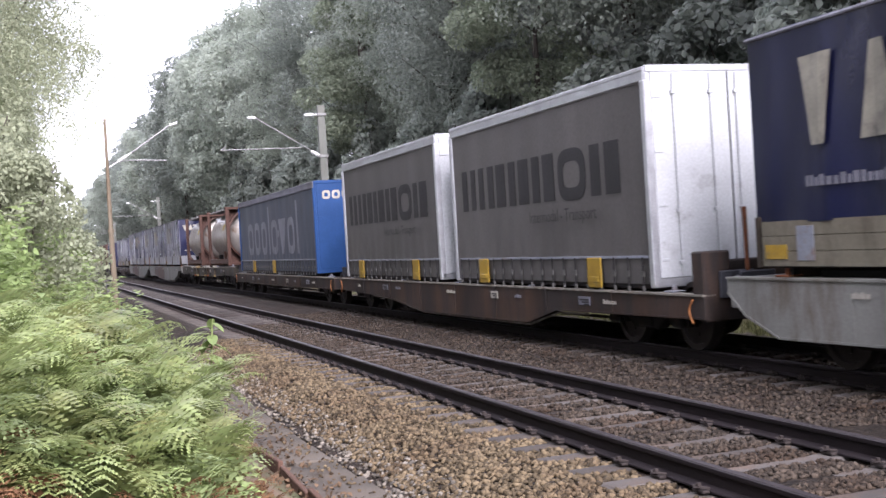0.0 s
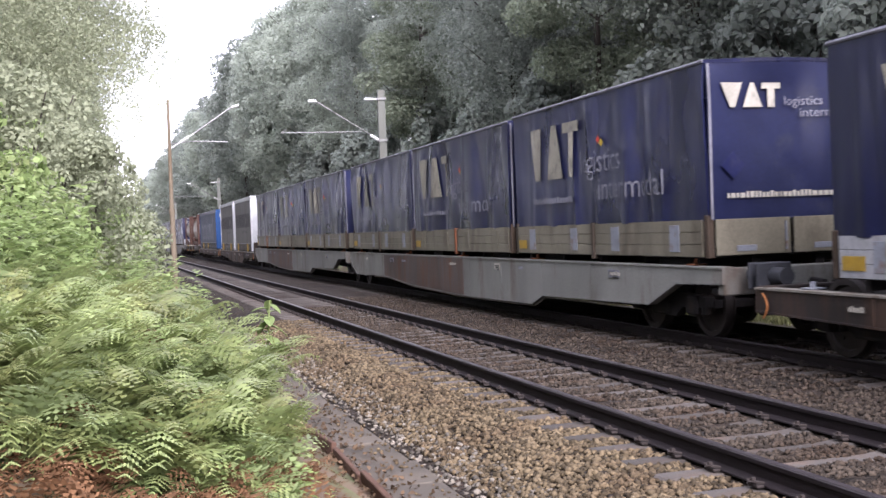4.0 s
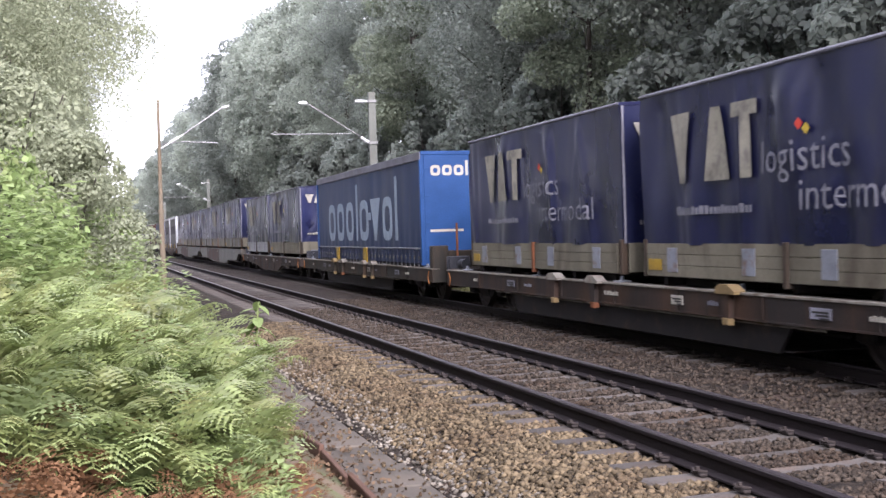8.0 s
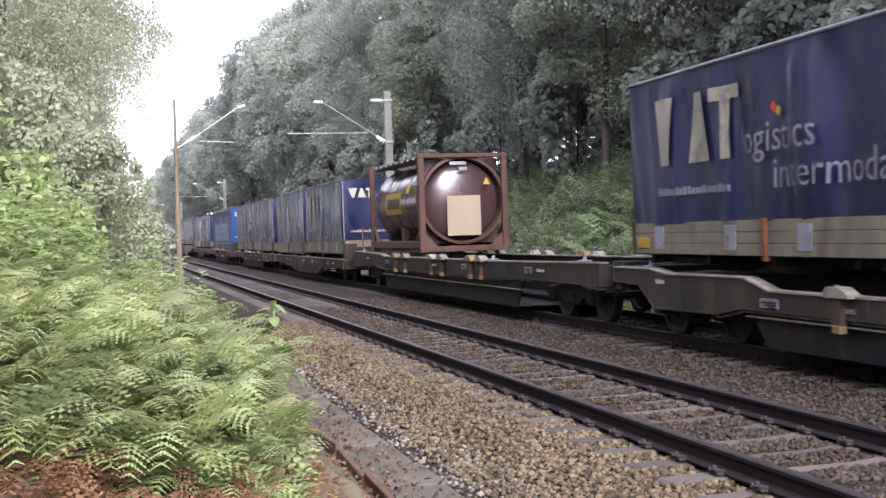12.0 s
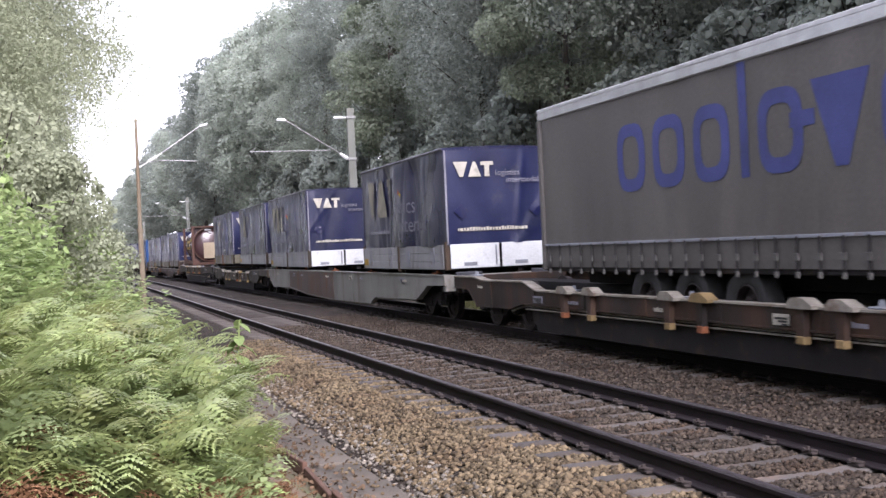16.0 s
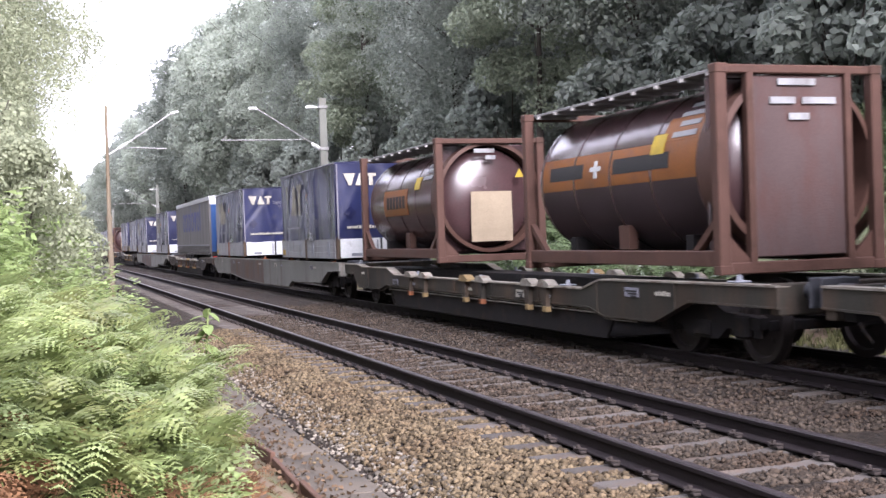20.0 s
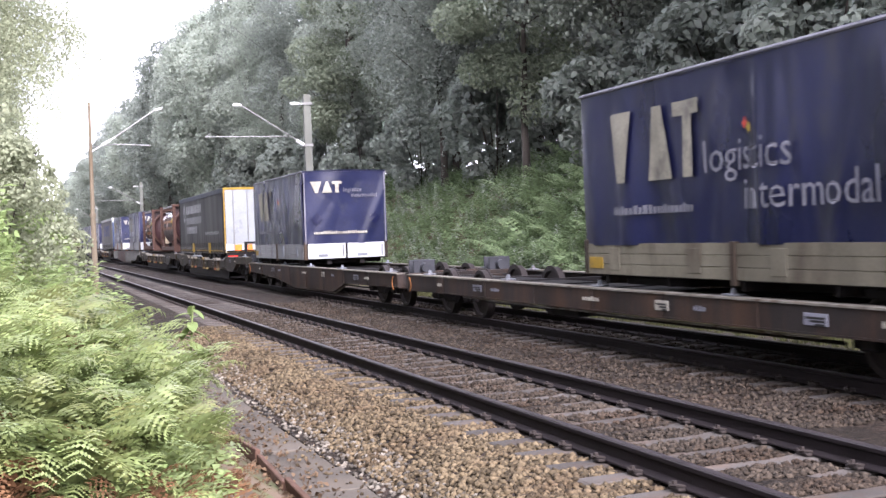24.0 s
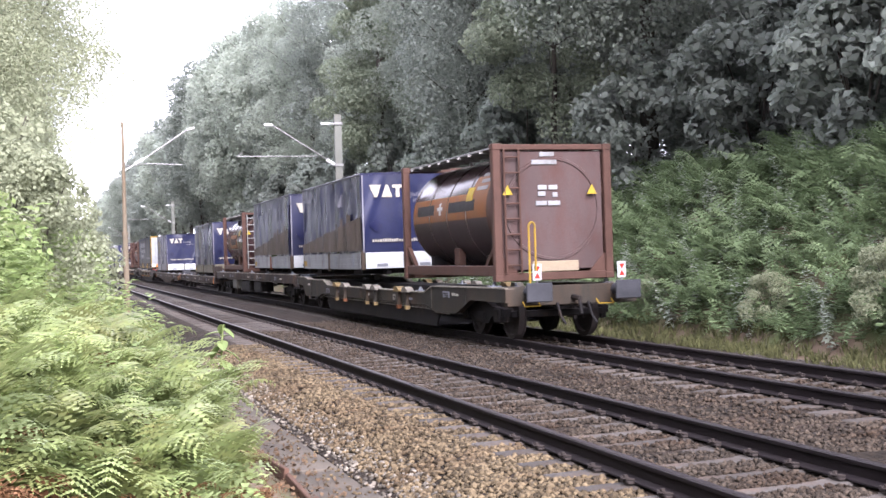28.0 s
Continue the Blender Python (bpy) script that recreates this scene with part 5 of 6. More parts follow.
        b = Build()
        b.box(x0, x0 + W - 0.12, -L / 2 - 0.03, -L / 2 + 0.01, 0.03, m, 0.006)
        # some rear boards coloured whiter than the dropsides, for light falling on the rear
        gate = part("rear_board", b, M["white" if rear_brightened else board], sb)
        b = Build()
        b.box(x0 + 0.3, x0 + 0.6, -L / 2 - 0.042, -L / 2 - 0.03, 0.08, 0.16, 0.004)
        b.tube((x0 + W - 0.2, -L / 2 - 0.05, 0.08), (x0 + W - 0.2, -L / 2 - 0.05, m - 0.05), 0.018, n=6)
        part("latch", b, M["post"], gate)
    for sx in (-1, 1):
        for y in (-L / 2 + 1.4, L / 2 - 1.4):
            b = Build()
            b.box(sx * 0.95 - 0.05, sx * 0.95 + 0.05, y - 0.6, y + 0.6, -0.13, -0.03)
            part("folded_leg", b, M["dark"], sb)
    z = lambda v: v - 1.14 if zt > 3.65 else v - 1.14 - 0.02      # print heights above the base of a tall body
    e = h - 2.61
    if marks == "big":
        up = lambda v: z(v) + e
        prints("emblem", [[(1.02, up(3.40)), (1.6, up(3.40)), (1.44, up(2.45)), (1.22, up(2.45))], [(1.95, up(2.45)), (2.55, up(2.45)), (2.33, up(3.40)), (2.13, up(3.40))],
                          block(2.62, 3.25, up(3.22), up(3.4)), block(2.84, 3.06, up(2.45), up(3.22))], near, M["aged_print"], sb, "plain off-white printed shape")
        lettering("logistics", 3.36, up(2.47), 0.40, near, M["brand_grey"], sb, 0.98)
        lettering("intermodal", 4.15, up(2.02), 0.38, near, M["brand_grey"], sb, 1.02)
        text_bars("web_print", 1.08, 3.05, up(2.02), up(2.11), near, M["brand_grey"], sb)
        prints("logo_mark", [[(4.1, up(3.0)), (4.16, up(2.93)), (4.22, up(3.0)), (4.16, up(3.07))]], near, M["mark_red"], sb)
        prints("logo_mark", [[(4.2, up(2.94)), (4.26, up(2.87)), (4.32, up(2.94)), (4.26, up(3.01))]], near, M["mark_yellow"], sb)
    elif marks == "picture":
        prints("emblem", [block(0.18, 1.5, h - 0.46, h - 0.34), block(0.22, 0.42, h - 1.35, h - 0.46), [(5.05, h - 0.42), (5.35, h - 0.42), (5.25, h - 0.78), (5.15, h - 0.78)], [(5.38, h - 0.78), (5.66, h - 0.78), (5.56, h - 0.42), (5.48, h - 0.42)],
                          block(5.68, 5.98, h - 0.5, h - 0.42), block(5.78, 5.88, h - 0.78, h - 0.5)], near, M["brand_grey"], sb, "plain pale printed shape")
        prints("picture_print", [[(0.05, m + 0.06), (L - 0.1, m + 0.06), (L - 0.1, m + 0.95), (0.05, m + 0.3)]], near, M["sand_print"], sb, "sand-coloured printed dune shape")
        prints("picture_shape", [block(4.7, 5.0, m + 0.62, m + 0.85), block(5.5, 5.66, m + 0.7, m + 0.98), block(6.4, 6.7, m + 0.82, m + 1.05)], near, M["sand_print"], sb, "pale plain shape")
    for a in (0.035, 2 * W - 0.035):
        prints("corner_hem", [block(a - 0.02, a + 0.02, m, h - 0.03)], rear, M["brand_grey"], sb)
    prints("emblem", [[(0.22, h - 0.29), (0.55, h - 0.29), (0.44, h - 0.62), (0.36, h - 0.62)], [(0.56, h - 0.62), (0.86, h - 0.62), (0.74, h - 0.29), (0.68, h - 0.29)],
                      block(0.86, 1.15, h - 0.37, h - 0.29), block(0.95, 1.06, h - 0.62, h - 0.37)], rear, M["brand_white"], sb, "plain white printed shape")
    lettering("logistics", 1.18, h - 0.60, 0.13, rear, M["brand_grey"], sb)
    lettering("intermodal", 1.42, h - 0.76, 0.13, rear, M["brand_grey"], sb)
    text_bars("web_print", 0.28, 1.9, m + 0.28, m + 0.345, rear, M["brand_white"], sb)
    prints("diamond_mark", [[(0.2, m + 0.72), (0.38, m + 0.54), (0.56, m + 0.72), (0.38, m + 0.9)], [(1.95, m + 0.72), (2.13, m + 0.54), (2.31, m + 0.72), (2.13, m + 0.9)]], rear, M["navy"], sb)
    b = Build()
    b.box(-W - 0.045, -W - 0.035, L / 2 - 0.62, L / 2 - 0.22, 0.1, 0.26, 0.002)
    part("warning_plate", b, M["yellow"], sb)
    return sb


def curtain_body(s0, s1, zb, zt, curtain, seed, label, shapes, shape_mat, rear="doors", rear_mat="white", roof_mat="alu", frame_mat="alu", clips=(), trailer=False, skirt=0.42, word=None, rear_shapes=(), tail_lift=False, axle_from_rear=2.1):
    """A curtain-sided box; as a semi-trailer it has axles."""
    L, W = s0 - s1, 1.26
    cb = thing("semi_trailer" if trailer else "curtainside_container", label, "semi-trailer" if trailer else "container")
    on_train(cb, (s0 + s1) / 2, zb)
    h = zt - zb
    fs = folds(seed, 0.007)
    near = lambda a, z, out: (-W - out - fs(a, z) - 0.012 * math.exp(-((z - 0.5) / 0.3) ** 2) * math.sin(11 * a), L / 2 - a, z)
    far = lambda a, z, out: (W + out + fs(a, z), L / 2 - a, z)
    rearf = lambda a, z, out: (-W + a, -L / 2 - out, z)
    b = Build()
    b.box(-W + 0.02, W - 0.02, -L / 2, L / 2, -0.02, 0.13, 0.012)
    for sx in (-1, 1):
        beam = Build()
        beam.box(sx * 0.5 - 0.08, sx * 0.5 + 0.08, -L / 2 + 0.2, L / 2 - 0.3, -0.25, -0.02)
        part("chassis_beam", beam, M["dark"], cb)
    part("chassis", b, M["dark"], cb)
    for surf in (near, far):
        b = Build()
        b.slab(lambda u, v, d, surf=surf: surf(0.09 + u * (L - 0.18), 0.05 + v * (h - 0.26), -d), 90, 8, 0.03)
        part("side_curtain", b, M[curtain], cb, smooth=True)
    for sx in (-1, 1):
        b = Build()
        b.box(sx * (W - 0.02) - 0.05, sx * (W - 0.02) + 0.05, -L / 2, L / 2, h - 0.22, h - 0.02, 0.02)
        b.box(sx * (W + 0.02) - 0.015, sx * (W + 0.02) + 0.015, -L / 2, L / 2, h - 0.08, h - 0.02, 0.008)
        part("roof_rail", b, M[roof_mat], cb)
        for y in (-L / 2 + 0.04, L / 2 - 0.04):
            b = Build()
            b.box(sx * (W - 0.02) - 0.06, sx * (W - 0.02) + 0.06, y - 0.06, y + 0.06, 0, h - 0.2, 0.015)
            part("corner_post", b, M["dark" if frame_mat == "yellow" else frame_mat], cb)
    b = Build()
    b.slab(lambda u, v, d: (-W + 0.03 + u * (2 * W - 0.06), -L / 2 + v * L, h - 0.03 + 0.03 * math.sin(math.pi * u) - d), 8, 12, 0.04)
    part("roof", b, M["brand_grey" if roof_mat != "alu" else "white"], cb, smooth=True)
    b = Build()
    b.box(-W + 0.04, W - 0.04, L / 2 - 0.04, L / 2, 0.1, h - 0.05, 0.01)
    part("front_wall", b, M[rear_mat if rear != "flap" else curtain], cb)
    if rear == "doors":
        for k in (0, 1):
            x0 = -W + 0.07 + k * (W - 0.06)
            b = Build()
            b.box(x0, x0 + W - 0.085, -L / 2 - 0.025, -L / 2 + 0.02, 0.12, h - 0.1, 0.01)
            for j in range(4):
                b.box(x0 + (0.005 if k == 0 else W - 0.23), x0 + (0.14 if k == 0 else W - 0.09), -L / 2 - 0.036, -L / 2 - 0.025, 0.35 + j * (h - 0.8) / 3, 0.39 + j * (h - 0.8) / 3, 0.004)
            door = part("rear_door", b, M[rear_mat], cb)
            for q in () if rear_mat == "blue_door" else (0.32, 0.9) if k == 0 else (0.1, 0.66):
                b = Build()
                b.tube((x0 + q, -L / 2 - 0.05, 0.15), (x0 + q, -L / 2 - 0.05, h - 0.12), 0.018, n=8)
                for zz in (0.3, 1.0, h - 0.4):
                    b.box(x0 + q - 0.04, x0 + q + 0.04, -L / 2 - 0.07, -L / 2 - 0.025, zz, zz + 0.05, 0.006)
                part("locking_bar", b, M["galv" if frame_mat == "yellow" else rear_mat], door, smooth=True)
        b = Build()
        b.box(-W, W, -L / 2 - 0.02, -L / 2 + 0.04, h - 0.1, h, 0.012)
        b.box(-W, W, -L / 2 - 0.02, -L / 2 + 0.04, 0.0, 0.12, 0.012)
        for sx in (-1, 1):
            b.box(sx * (W - 0.03) - 0.035, sx * (W - 0.03) + 0.035, -L / 2 - 0.022, -L / 2 + 0.04, 0.12, h - 0.1, 0.01)
        part("door_frame", b, M["yellow" if frame_mat == "yellow" else frame_mat], cb)
    else:
        b = Build()
        b.box(-W + 0.05, W - 0.05, -L / 2 - 0.02, -L / 2 + 0.03, 0.1, h - 0.42, 0.012)
        part("rear_flap", b, M[rear_mat], cb)
        b = Build()
        b.box(-W, W, -L / 2 - 0.03, -L / 2 + 0.06, h - 0.42, h, 0.025)
        part("rear_header", b, M["white"], cb)
    prints("brand_shape", rear_shapes, lambda a, z, out: rearf(a, z, out + 0.025), M["brand_white"], cb, "plain white printed shape", 0.006)
    prints("brand_shape", shapes, near, M[shape_mat], cb, "plain printed shape", 0.009)
    if word:
        lettering(*word[:4], near, M[word[4]], cb, word[5])
    strap_n = int(L / 0.42)
    strap = Build()
    strap.box(-0.006, 0.006, -0.02, 0.02, -0.05, skirt, 0.002)
    strap.box(-0.016, 0.012, -0.04, 0.04, skirt * 0.35, skirt * 0.55, 0.004, 1)
    strap.box(-0.014, 0.01, -0.03, 0.03, -0.05, 0.02, 0.004, 1)
    me = strap.mesh("curtain_strap", [M["navy" if curtain == "blue_curtain" else "print_dark"], M["faded_buckle"]])
    for k in range(strap_n):
        part("curtain_strap", me, None, cb, at=pose(-W - 0.03, L / 2 - 0.3 - k * (L - 0.6) / (strap_n - 1), 0.0))
    b = Build()
    low = 0.08 if curtain == "char_curtain" else skirt
    b.box(-W - 0.03, -W - 0.01, -L / 2 + 0.1, L / 2 - 0.1, low - 0.02, low + 0.02, 0.004)
    part("hem_band", b, M["yellow" if curtain == "char_curtain" else "post"], cb)
    for a in clips:
        b = Build()
        b.box(-W - 0.07, -W - 0.035, L / 2 - a - 0.22, L / 2 - a + 0.22, -0.02, 0.42, 0.015)
        b.box(-W - 0.085, -W - 0.07, L / 2 - a - 0.16, L / 2 - a + 0.16, 0.06, 0.14, 0.006)
        part("lifting_pocket", b, M["yellow"], cb, "yellow grapple lifting pocket")
    if trailer:
        for k in range(3):
            y = -L / 2 + axle_from_rear + k * 1.31
            ax = Build()
            ax.tube((-1.0, y, -0.42), (1.0, y, -0.42), 0.08, n=10)
            axle = part("axle", ax, M["dark"], cb, smooth=True)
            for sx in (-1, 1):
                b = Build()
                b.lathe([(0, sx * 1.02), (0.26, sx * 1.02), (0.28, sx * 1.16), (0.40, sx * 1.2), (0.47, sx * 1.18), (0.48, sx * 0.95), (0.40, sx * 0.86), (0, sx * 0.86)], 24, axis="x", at=(0, y, -0.42))
                tyre = part("tyre", b, M["rubber"], axle, smooth=True)
                b = Build()
                b.lathe([(0, sx * 1.13), (0.12, sx * 1.14), (0.14, sx * 1.06), (0.26, sx * 1.03), (0.27, sx * 1.165), (0.255, sx * 1.17)], 20, axis="x", at=(0, y, -0.42))
                part("rim", b, M["wheel"], axle, smooth=True)
        leg_y = L / 2 - 2.84 if axle_from_rear < 5 else -L / 2 + 2.84
        for sx in (-1, 1):
            b = Build()
            b.box(sx * 0.8 - 0.06, sx * 0.8 + 0.06, leg_y - 0.06, leg_y + 0.06, -0.75, -0.02, 0.01)
            part("landing_leg", b, M["galv"], cb)
        if tail_lift:
            b = Build()
            b.box(-0.45, 0.85, -L / 2 - 0.14, -L / 2 - 0.06, 0.37, 0.42, 0.015)
            lift = part("tail_lift", b, M["dark"], cb, "black folded tail lift")
            for x in (-0.42, 0.75):
                b = Build()
                b.box(x - 0.06, x + 0.06, -L / 2 - 0.15, -L / 2 - 0.05, -0.3, 0.42, 0.02)
                part("lift_arm", b, M["dark"], lift)
            b = Build()
            b.box(-1.22, 1.22, -L / 2 - 0.05, -L / 2 - 0.028, -0.02, 0.34, 0.01)
            panel = part("rear_panel", b, M["white"], cb)
            for x, w in ((-0.72, 0.3), (-0.24, 0.2), (0.5, 0.32), (0.98, 0.16)):
                b = Build()
                b.box(x - w / 2, x + w / 2, -L / 2 - 0.062, -L / 2 - 0.05, 0.08, 0.32, 0.005)
                part("light_panel", b, M["lamp_orange"], panel)
            b = Build()
            b.box(-1.2, 1.2, -L / 2 - 0.06, -L / 2 - 0.05, -0.0, 0.05, 0.003)
            part("yellow_stripe", b, M["yellow"], panel)
            b = Build()
            b.tube((-1.27, L / 2 - 4.55, -0.19), (-1.27, L / 2 - 7.3, -0.19), 0.05, n=10)
            for a in (4.9, 6.9):
                b.box(-1.28, -1.24, L / 2 - a - 0.04, L / 2 - a + 0.04, -0.19, 0.02, 0.006)
            part("side_guard", b, M["pale"], cb, "pale tubular side guard", True)
        b = Build()
        b.box(-1.2, 1.2, -L / 2 - 0.06, -L / 2 + 0.02, -0.28, 0.1, 0.02)
        bump = part("underrun_bar", b, M["dark" if rear == "flap" or tail_lift else "pale"], cb)
        for sx in (-1, 1):
            b = Build()
            b.box(sx * 0.95 - 0.2, sx * 0.95 + 0.2, -L / 2 - 0.09, -L / 2 - 0.06, -0.24, -0.12, 0.012)
            part("tail_light", b, M["lamp_red"], bump)
    return cb


def tank_container(s0, s1, zb, shell, frame, label, seed, placard=True, band=False, plain_end=False, ladder=False, end_card=False, walkway=True):
    """A tank in a twenty-foot frame."""
    L, W, h = s0 - s1, 1.219, 2.59
    tk = thing("tank_container", label, "tank container")
    on_train(tk, (s0 + s1) / 2, zb)
    R, zc = 1.13, 1.36
    for sy in (-1, 1):
        y = sy * (L / 2 - 0.08)
        for sx in (-1, 1):
            b = Build()
            b.box(sx * (W - 0.08) - 0.08, sx * (W - 0.08) + 0.08, y - 0.08, y + 0.08, 0.1, h - 0.1, 0.015)
            p = part("corner_post", b, M[frame], tk)
            for z0 in (0, h - 0.12):
                b = Build()
                b.box(sx * (W - 0.085) - 0.09, sx * (W - 0.085) + 0.09, y - 0.09, y + 0.09, z0, z0 + 0.12, 0.012)
                part("corner_casting", b, M[frame], p)
            b = Build()
            b.add([(sx * (W - 0.15), y - 0.02, 0.14), (sx * (W - 0.5), y - 0.02, 0.14), (sx * (W - 0.15), y - 0.02, 0.5), (sx * (W - 0.15), y + 0.02, 0.14), (sx * (W - 0.5), y + 0.02, 0.14), (sx * (W - 0.15), y + 0.02, 0.5)],
                  [(0, 1, 2), (5, 4, 3), (0, 3, 4, 1), (1, 4, 5, 2), (2, 5, 3, 0)])
            part("gusset", b, M[frame], tk)
            b = Build()
            b.bar((sx * (W - 0.1), y, 0.75), (sx * (W - 0.1), y - sy * 0.72, 0.2), 0.09, 0.09)
            part("brace", b, M[frame], tk)
        b = Build()
        b.box(-W + 0.15, W - 0.15, y - 0.06, y + 0.06, 0.0, 0.15, 0.015)
        part("bottom_end_rail", b, M[frame], tk)
        b = Build()
        b.box(-W + 0.15, W - 0.15, y - 0.06, y + 0.06, h - 0.12, h - 0.01, 0.015)
        part("top_end_rail", b, M[frame], tk)
    for sx in (-1, 1):
        b = Build()
        b.box(sx * (W - 0.09) - 0.06, sx * (W - 0.09) + 0.06, -L / 2 + 0.16, L / 2 - 0.16, 0.1, 0.3, 0.012)
        part("bottom_side_rail", b, M[frame if shell != "silver" else frame], tk)
    prof = [(0, -L / 2 + 0.12), (0.45, -L / 2 + 0.145), (0.8, -L / 2 + 0.22), (1.0, -L / 2 + 0.33), (1.1, -L / 2 + 0.45), (R, -L / 2 + 0.6)]
    prof = prof + [(r, -y) for r, y in prof[::-1]]
    b = Build()
    b.lathe(prof, 56, axis="y", at=(0, 0, zc))
    vessel = part("tank_shell", b, M[shell], tk, smooth=True)
    def arc(name, a0, a1, y0, y1, mat, out=0.012, n=14, label=""):
        b = Build()
        def spot(u, v, d):
            t = radians(a0 + (a1 - a0) * u)
            return (-(R + out - d) * math.cos(t), y0 + (y1 - y0) * v, zc + (R + out - d) * math.sin(t))
        b.slab(spot, n, 3, 0.008)
        return part(name, b, mat, vessel, label, True)
    for q in np.linspace(-L / 2 + 0.62, L / 2 - 0.62, 5):
        arc("clamp_band", -88, 88, q - 0.025, q + 0.025, M[shell], 0.014, 22)
    if band:
        arc("orange_band", -6, 20, -L / 2 + 0.62, L / 2 - 0.62, M["tank_orange"], 0.008, label="orange painted band")
        arc("soot_band", -80, -6, -L / 2 + 0.62, L / 2 - 0.62, M["tank_black"], 0.008, 20, label="black painted lower half")
        for y0, y1 in ((0.9, 2.1), (-1.7, -0.1)):
            arc("brand_block", 2, 13, y0, y1, M["print_dark"], 0.014, 4)
        arc("cross_mark", 1, 14, 0.42, 0.52, M["white"], 0.016, 4)
        arc("cross_mark", 6, 9.5, 0.3, 0.64, M["white"], 0.02, 4)
        arc("end_block", 20, 38, -L / 2 + 0.65, -L / 2 + 1.6, M["tank_orange"], 0.012, 6)
    if placard:
        arc("placard", -15, 15, -0.65, 1.2, M["yellow" if seed % 2 else "tank_orange"], 0.018, 8, "orange-yellow placard")
        for k in range(6):
            arc("brand_block", -7, 7, -0.5 + k * 0.25, -0.32 + k * 0.25, M["print_dark"], 0.024, 4)
    for k in range(4):
        arc("data_label", 22 + 8 * k, 26 + 8 * k, -L / 2 + 0.75, -L / 2 + 1.35 - 0.1 * (k % 2), M["pale"], 0.02, 3)
    arc("hazard_label", 12, 26, -L / 2 + 1.5, -L / 2 + 1.85, M["mark_yellow"], 0.02, 4)
    b = Build()
    b.box(-0.95, -0.8, -0.2, 0.12, 0.3, 0.66, 0.01)
    part("valve_cover", b, M[frame], tk)
    for y in (-1.8, 1.8):
        b = Build()
        b.box(-0.9, 0.9, y - 0.1, y + 0.1, 0.15, 0.5)
        part("saddle", b, M["dark"], tk)
    if walkway:
        b = Build()
        for x0 in (-1.05, -0.82, -0.59):
            b.box(x0, x0 + 0.226, -L / 2 + 0.1, L / 2 - 0.1, h - 0.06, h - 0.02, 0.005)
        for k in range(9):
            y = -L / 2 + 0.4 + k * (L - 0.8) / 8
            b.box(-1.1, -0.36, y - 0.03, y + 0.03, h - 0.11, h - 0.06, 0.005)
        part("walkway", b, M["grate"], tk)
    ye = -L / 2 + 0.1
    b = Build()
    b.box(-1.08, 1.08, ye + 0.34, ye + 0.4, 0.2, h - 0.12, 0.02)
    part("end_plate", b, M[shell if shell != "silver" else frame], tk)
    b = Build()
    b.lathe([(1.16, ye + 0.5), (1.17, ye + 0.02), (1.09, ye - 0.0), (1.08, ye + 0.4)], 48, axis="y", at=(0, 0, zc))
    part("end_skirt", b, M[frame], tk, smooth=True)
    if plain_end:
        for x in () if ladder else (-0.72, 0.72):
            b = Build()
            b.box(x - 0.05, x + 0.05, ye - 0.08, ye + 0.04, 0.12, h - 0.1, 0.01)
            part("end_strut", b, M[frame], tk)
        b = Build()
        b.box(*((-1.04, 1.04) if ladder else (-0.68, 0.68)), ye - 0.02, ye + 0.02, 0.2, h - 0.14, 0.015)
        panel = part("end_panel", b, M["end_panel"], tk)
        if ladder:
            b = Build()
            b.lathe([(0.92, ye - 0.02), (0.93, ye - 0.045), (0.98, ye - 0.045), (0.99, ye - 0.02)], 48, axis="y", at=(0, 0, zc))
            part("pressed_ring", b, M["end_panel"], panel, smooth=True)
    if end_card:
        b = Build()
        b.slab(lambda u, v, d: (-0.45 + 0.92 * u, ye - 0.035 + d + 0.012 * math.sin(3 * u + 5 * v), 0.42 + 1.05 * v), 6, 6, 0.012)
        part("end_card", b, M["beige"], tk, "large beige card on the tank end")
    rows = [(-0.35, 0.1, 2.28), (-0.1, 0.12, 2.14)] if not plain_end else [(-0.3, 0.25, 2.33), (-0.42, -0.05, 2.1), (0.05, 0.55, 2.1), (-0.15, 0.15, 1.9)]
    if ladder and not end_card:
        rows = [(-0.25, 0.05, 2.35), (-0.42, 0.1, 2.2), (-0.3, -0.12, 1.72), (-0.08, 0.1, 1.72), (-0.3, -0.15, 1.6), (0.0, 0.1, 1.58), (-0.35, -0.12, 1.42), (-0.1, 0.15, 1.42)]
    for x0, x1, z0 in rows:
        b = Build()
        b.box(x0, x1, ye - 0.055, ye - 0.04, z0, z0 + 0.085, 0.002)
        part("end_print", b, M["pale"], tk)
    for x0, z0 in (((0.62, 1.75),) if end_card and not ladder else () if not ladder else ((0.78, 1.62), (-0.95, 1.62))):
        b = Build()
        b.prism([(0, 0), (0.2, 0), (0.1, 0.19)], 0, 0.008)
        b.v = [(x0 + y - 0.1, ye - 0.13 - x, z0 + z) for x, y, z in b.v]
        part("hazard_triangle", b, M["mark_yellow"], tk)
    if ladder:
        b = Build()
        for x in (-1.0, -0.7):
            b.tube((x, ye - 0.12, 0.15), (x, ye - 0.12, h - 0.1), 0.022, n=8)
        for k in range(8):
            b.tube((-1.0, ye - 0.12, 0.3 + k * 0.29), (-0.7, ye - 0.12, 0.3 + k * 0.29), 0.018, n=8)
        part("ladder", b, M["galv" if end_card else frame], tk, smooth=True)
        b = Build()
        b.box(-0.45, 0.5, ye - 0.06, ye - 0.02, 0.16, 0.36, 0.02)
        part("valve_box", b, M["beige" if not end_card else "pale"], tk)
    return tk


M["sand_print"] = material("dirty_sand_print", (0.052, 0.041, 0.031), 0.6, low=0.6, high=1.3, scale=2.2, grain=20, bump=0.03, stain=(0.07, 0.055, 0.05), stain_amount=0.5)
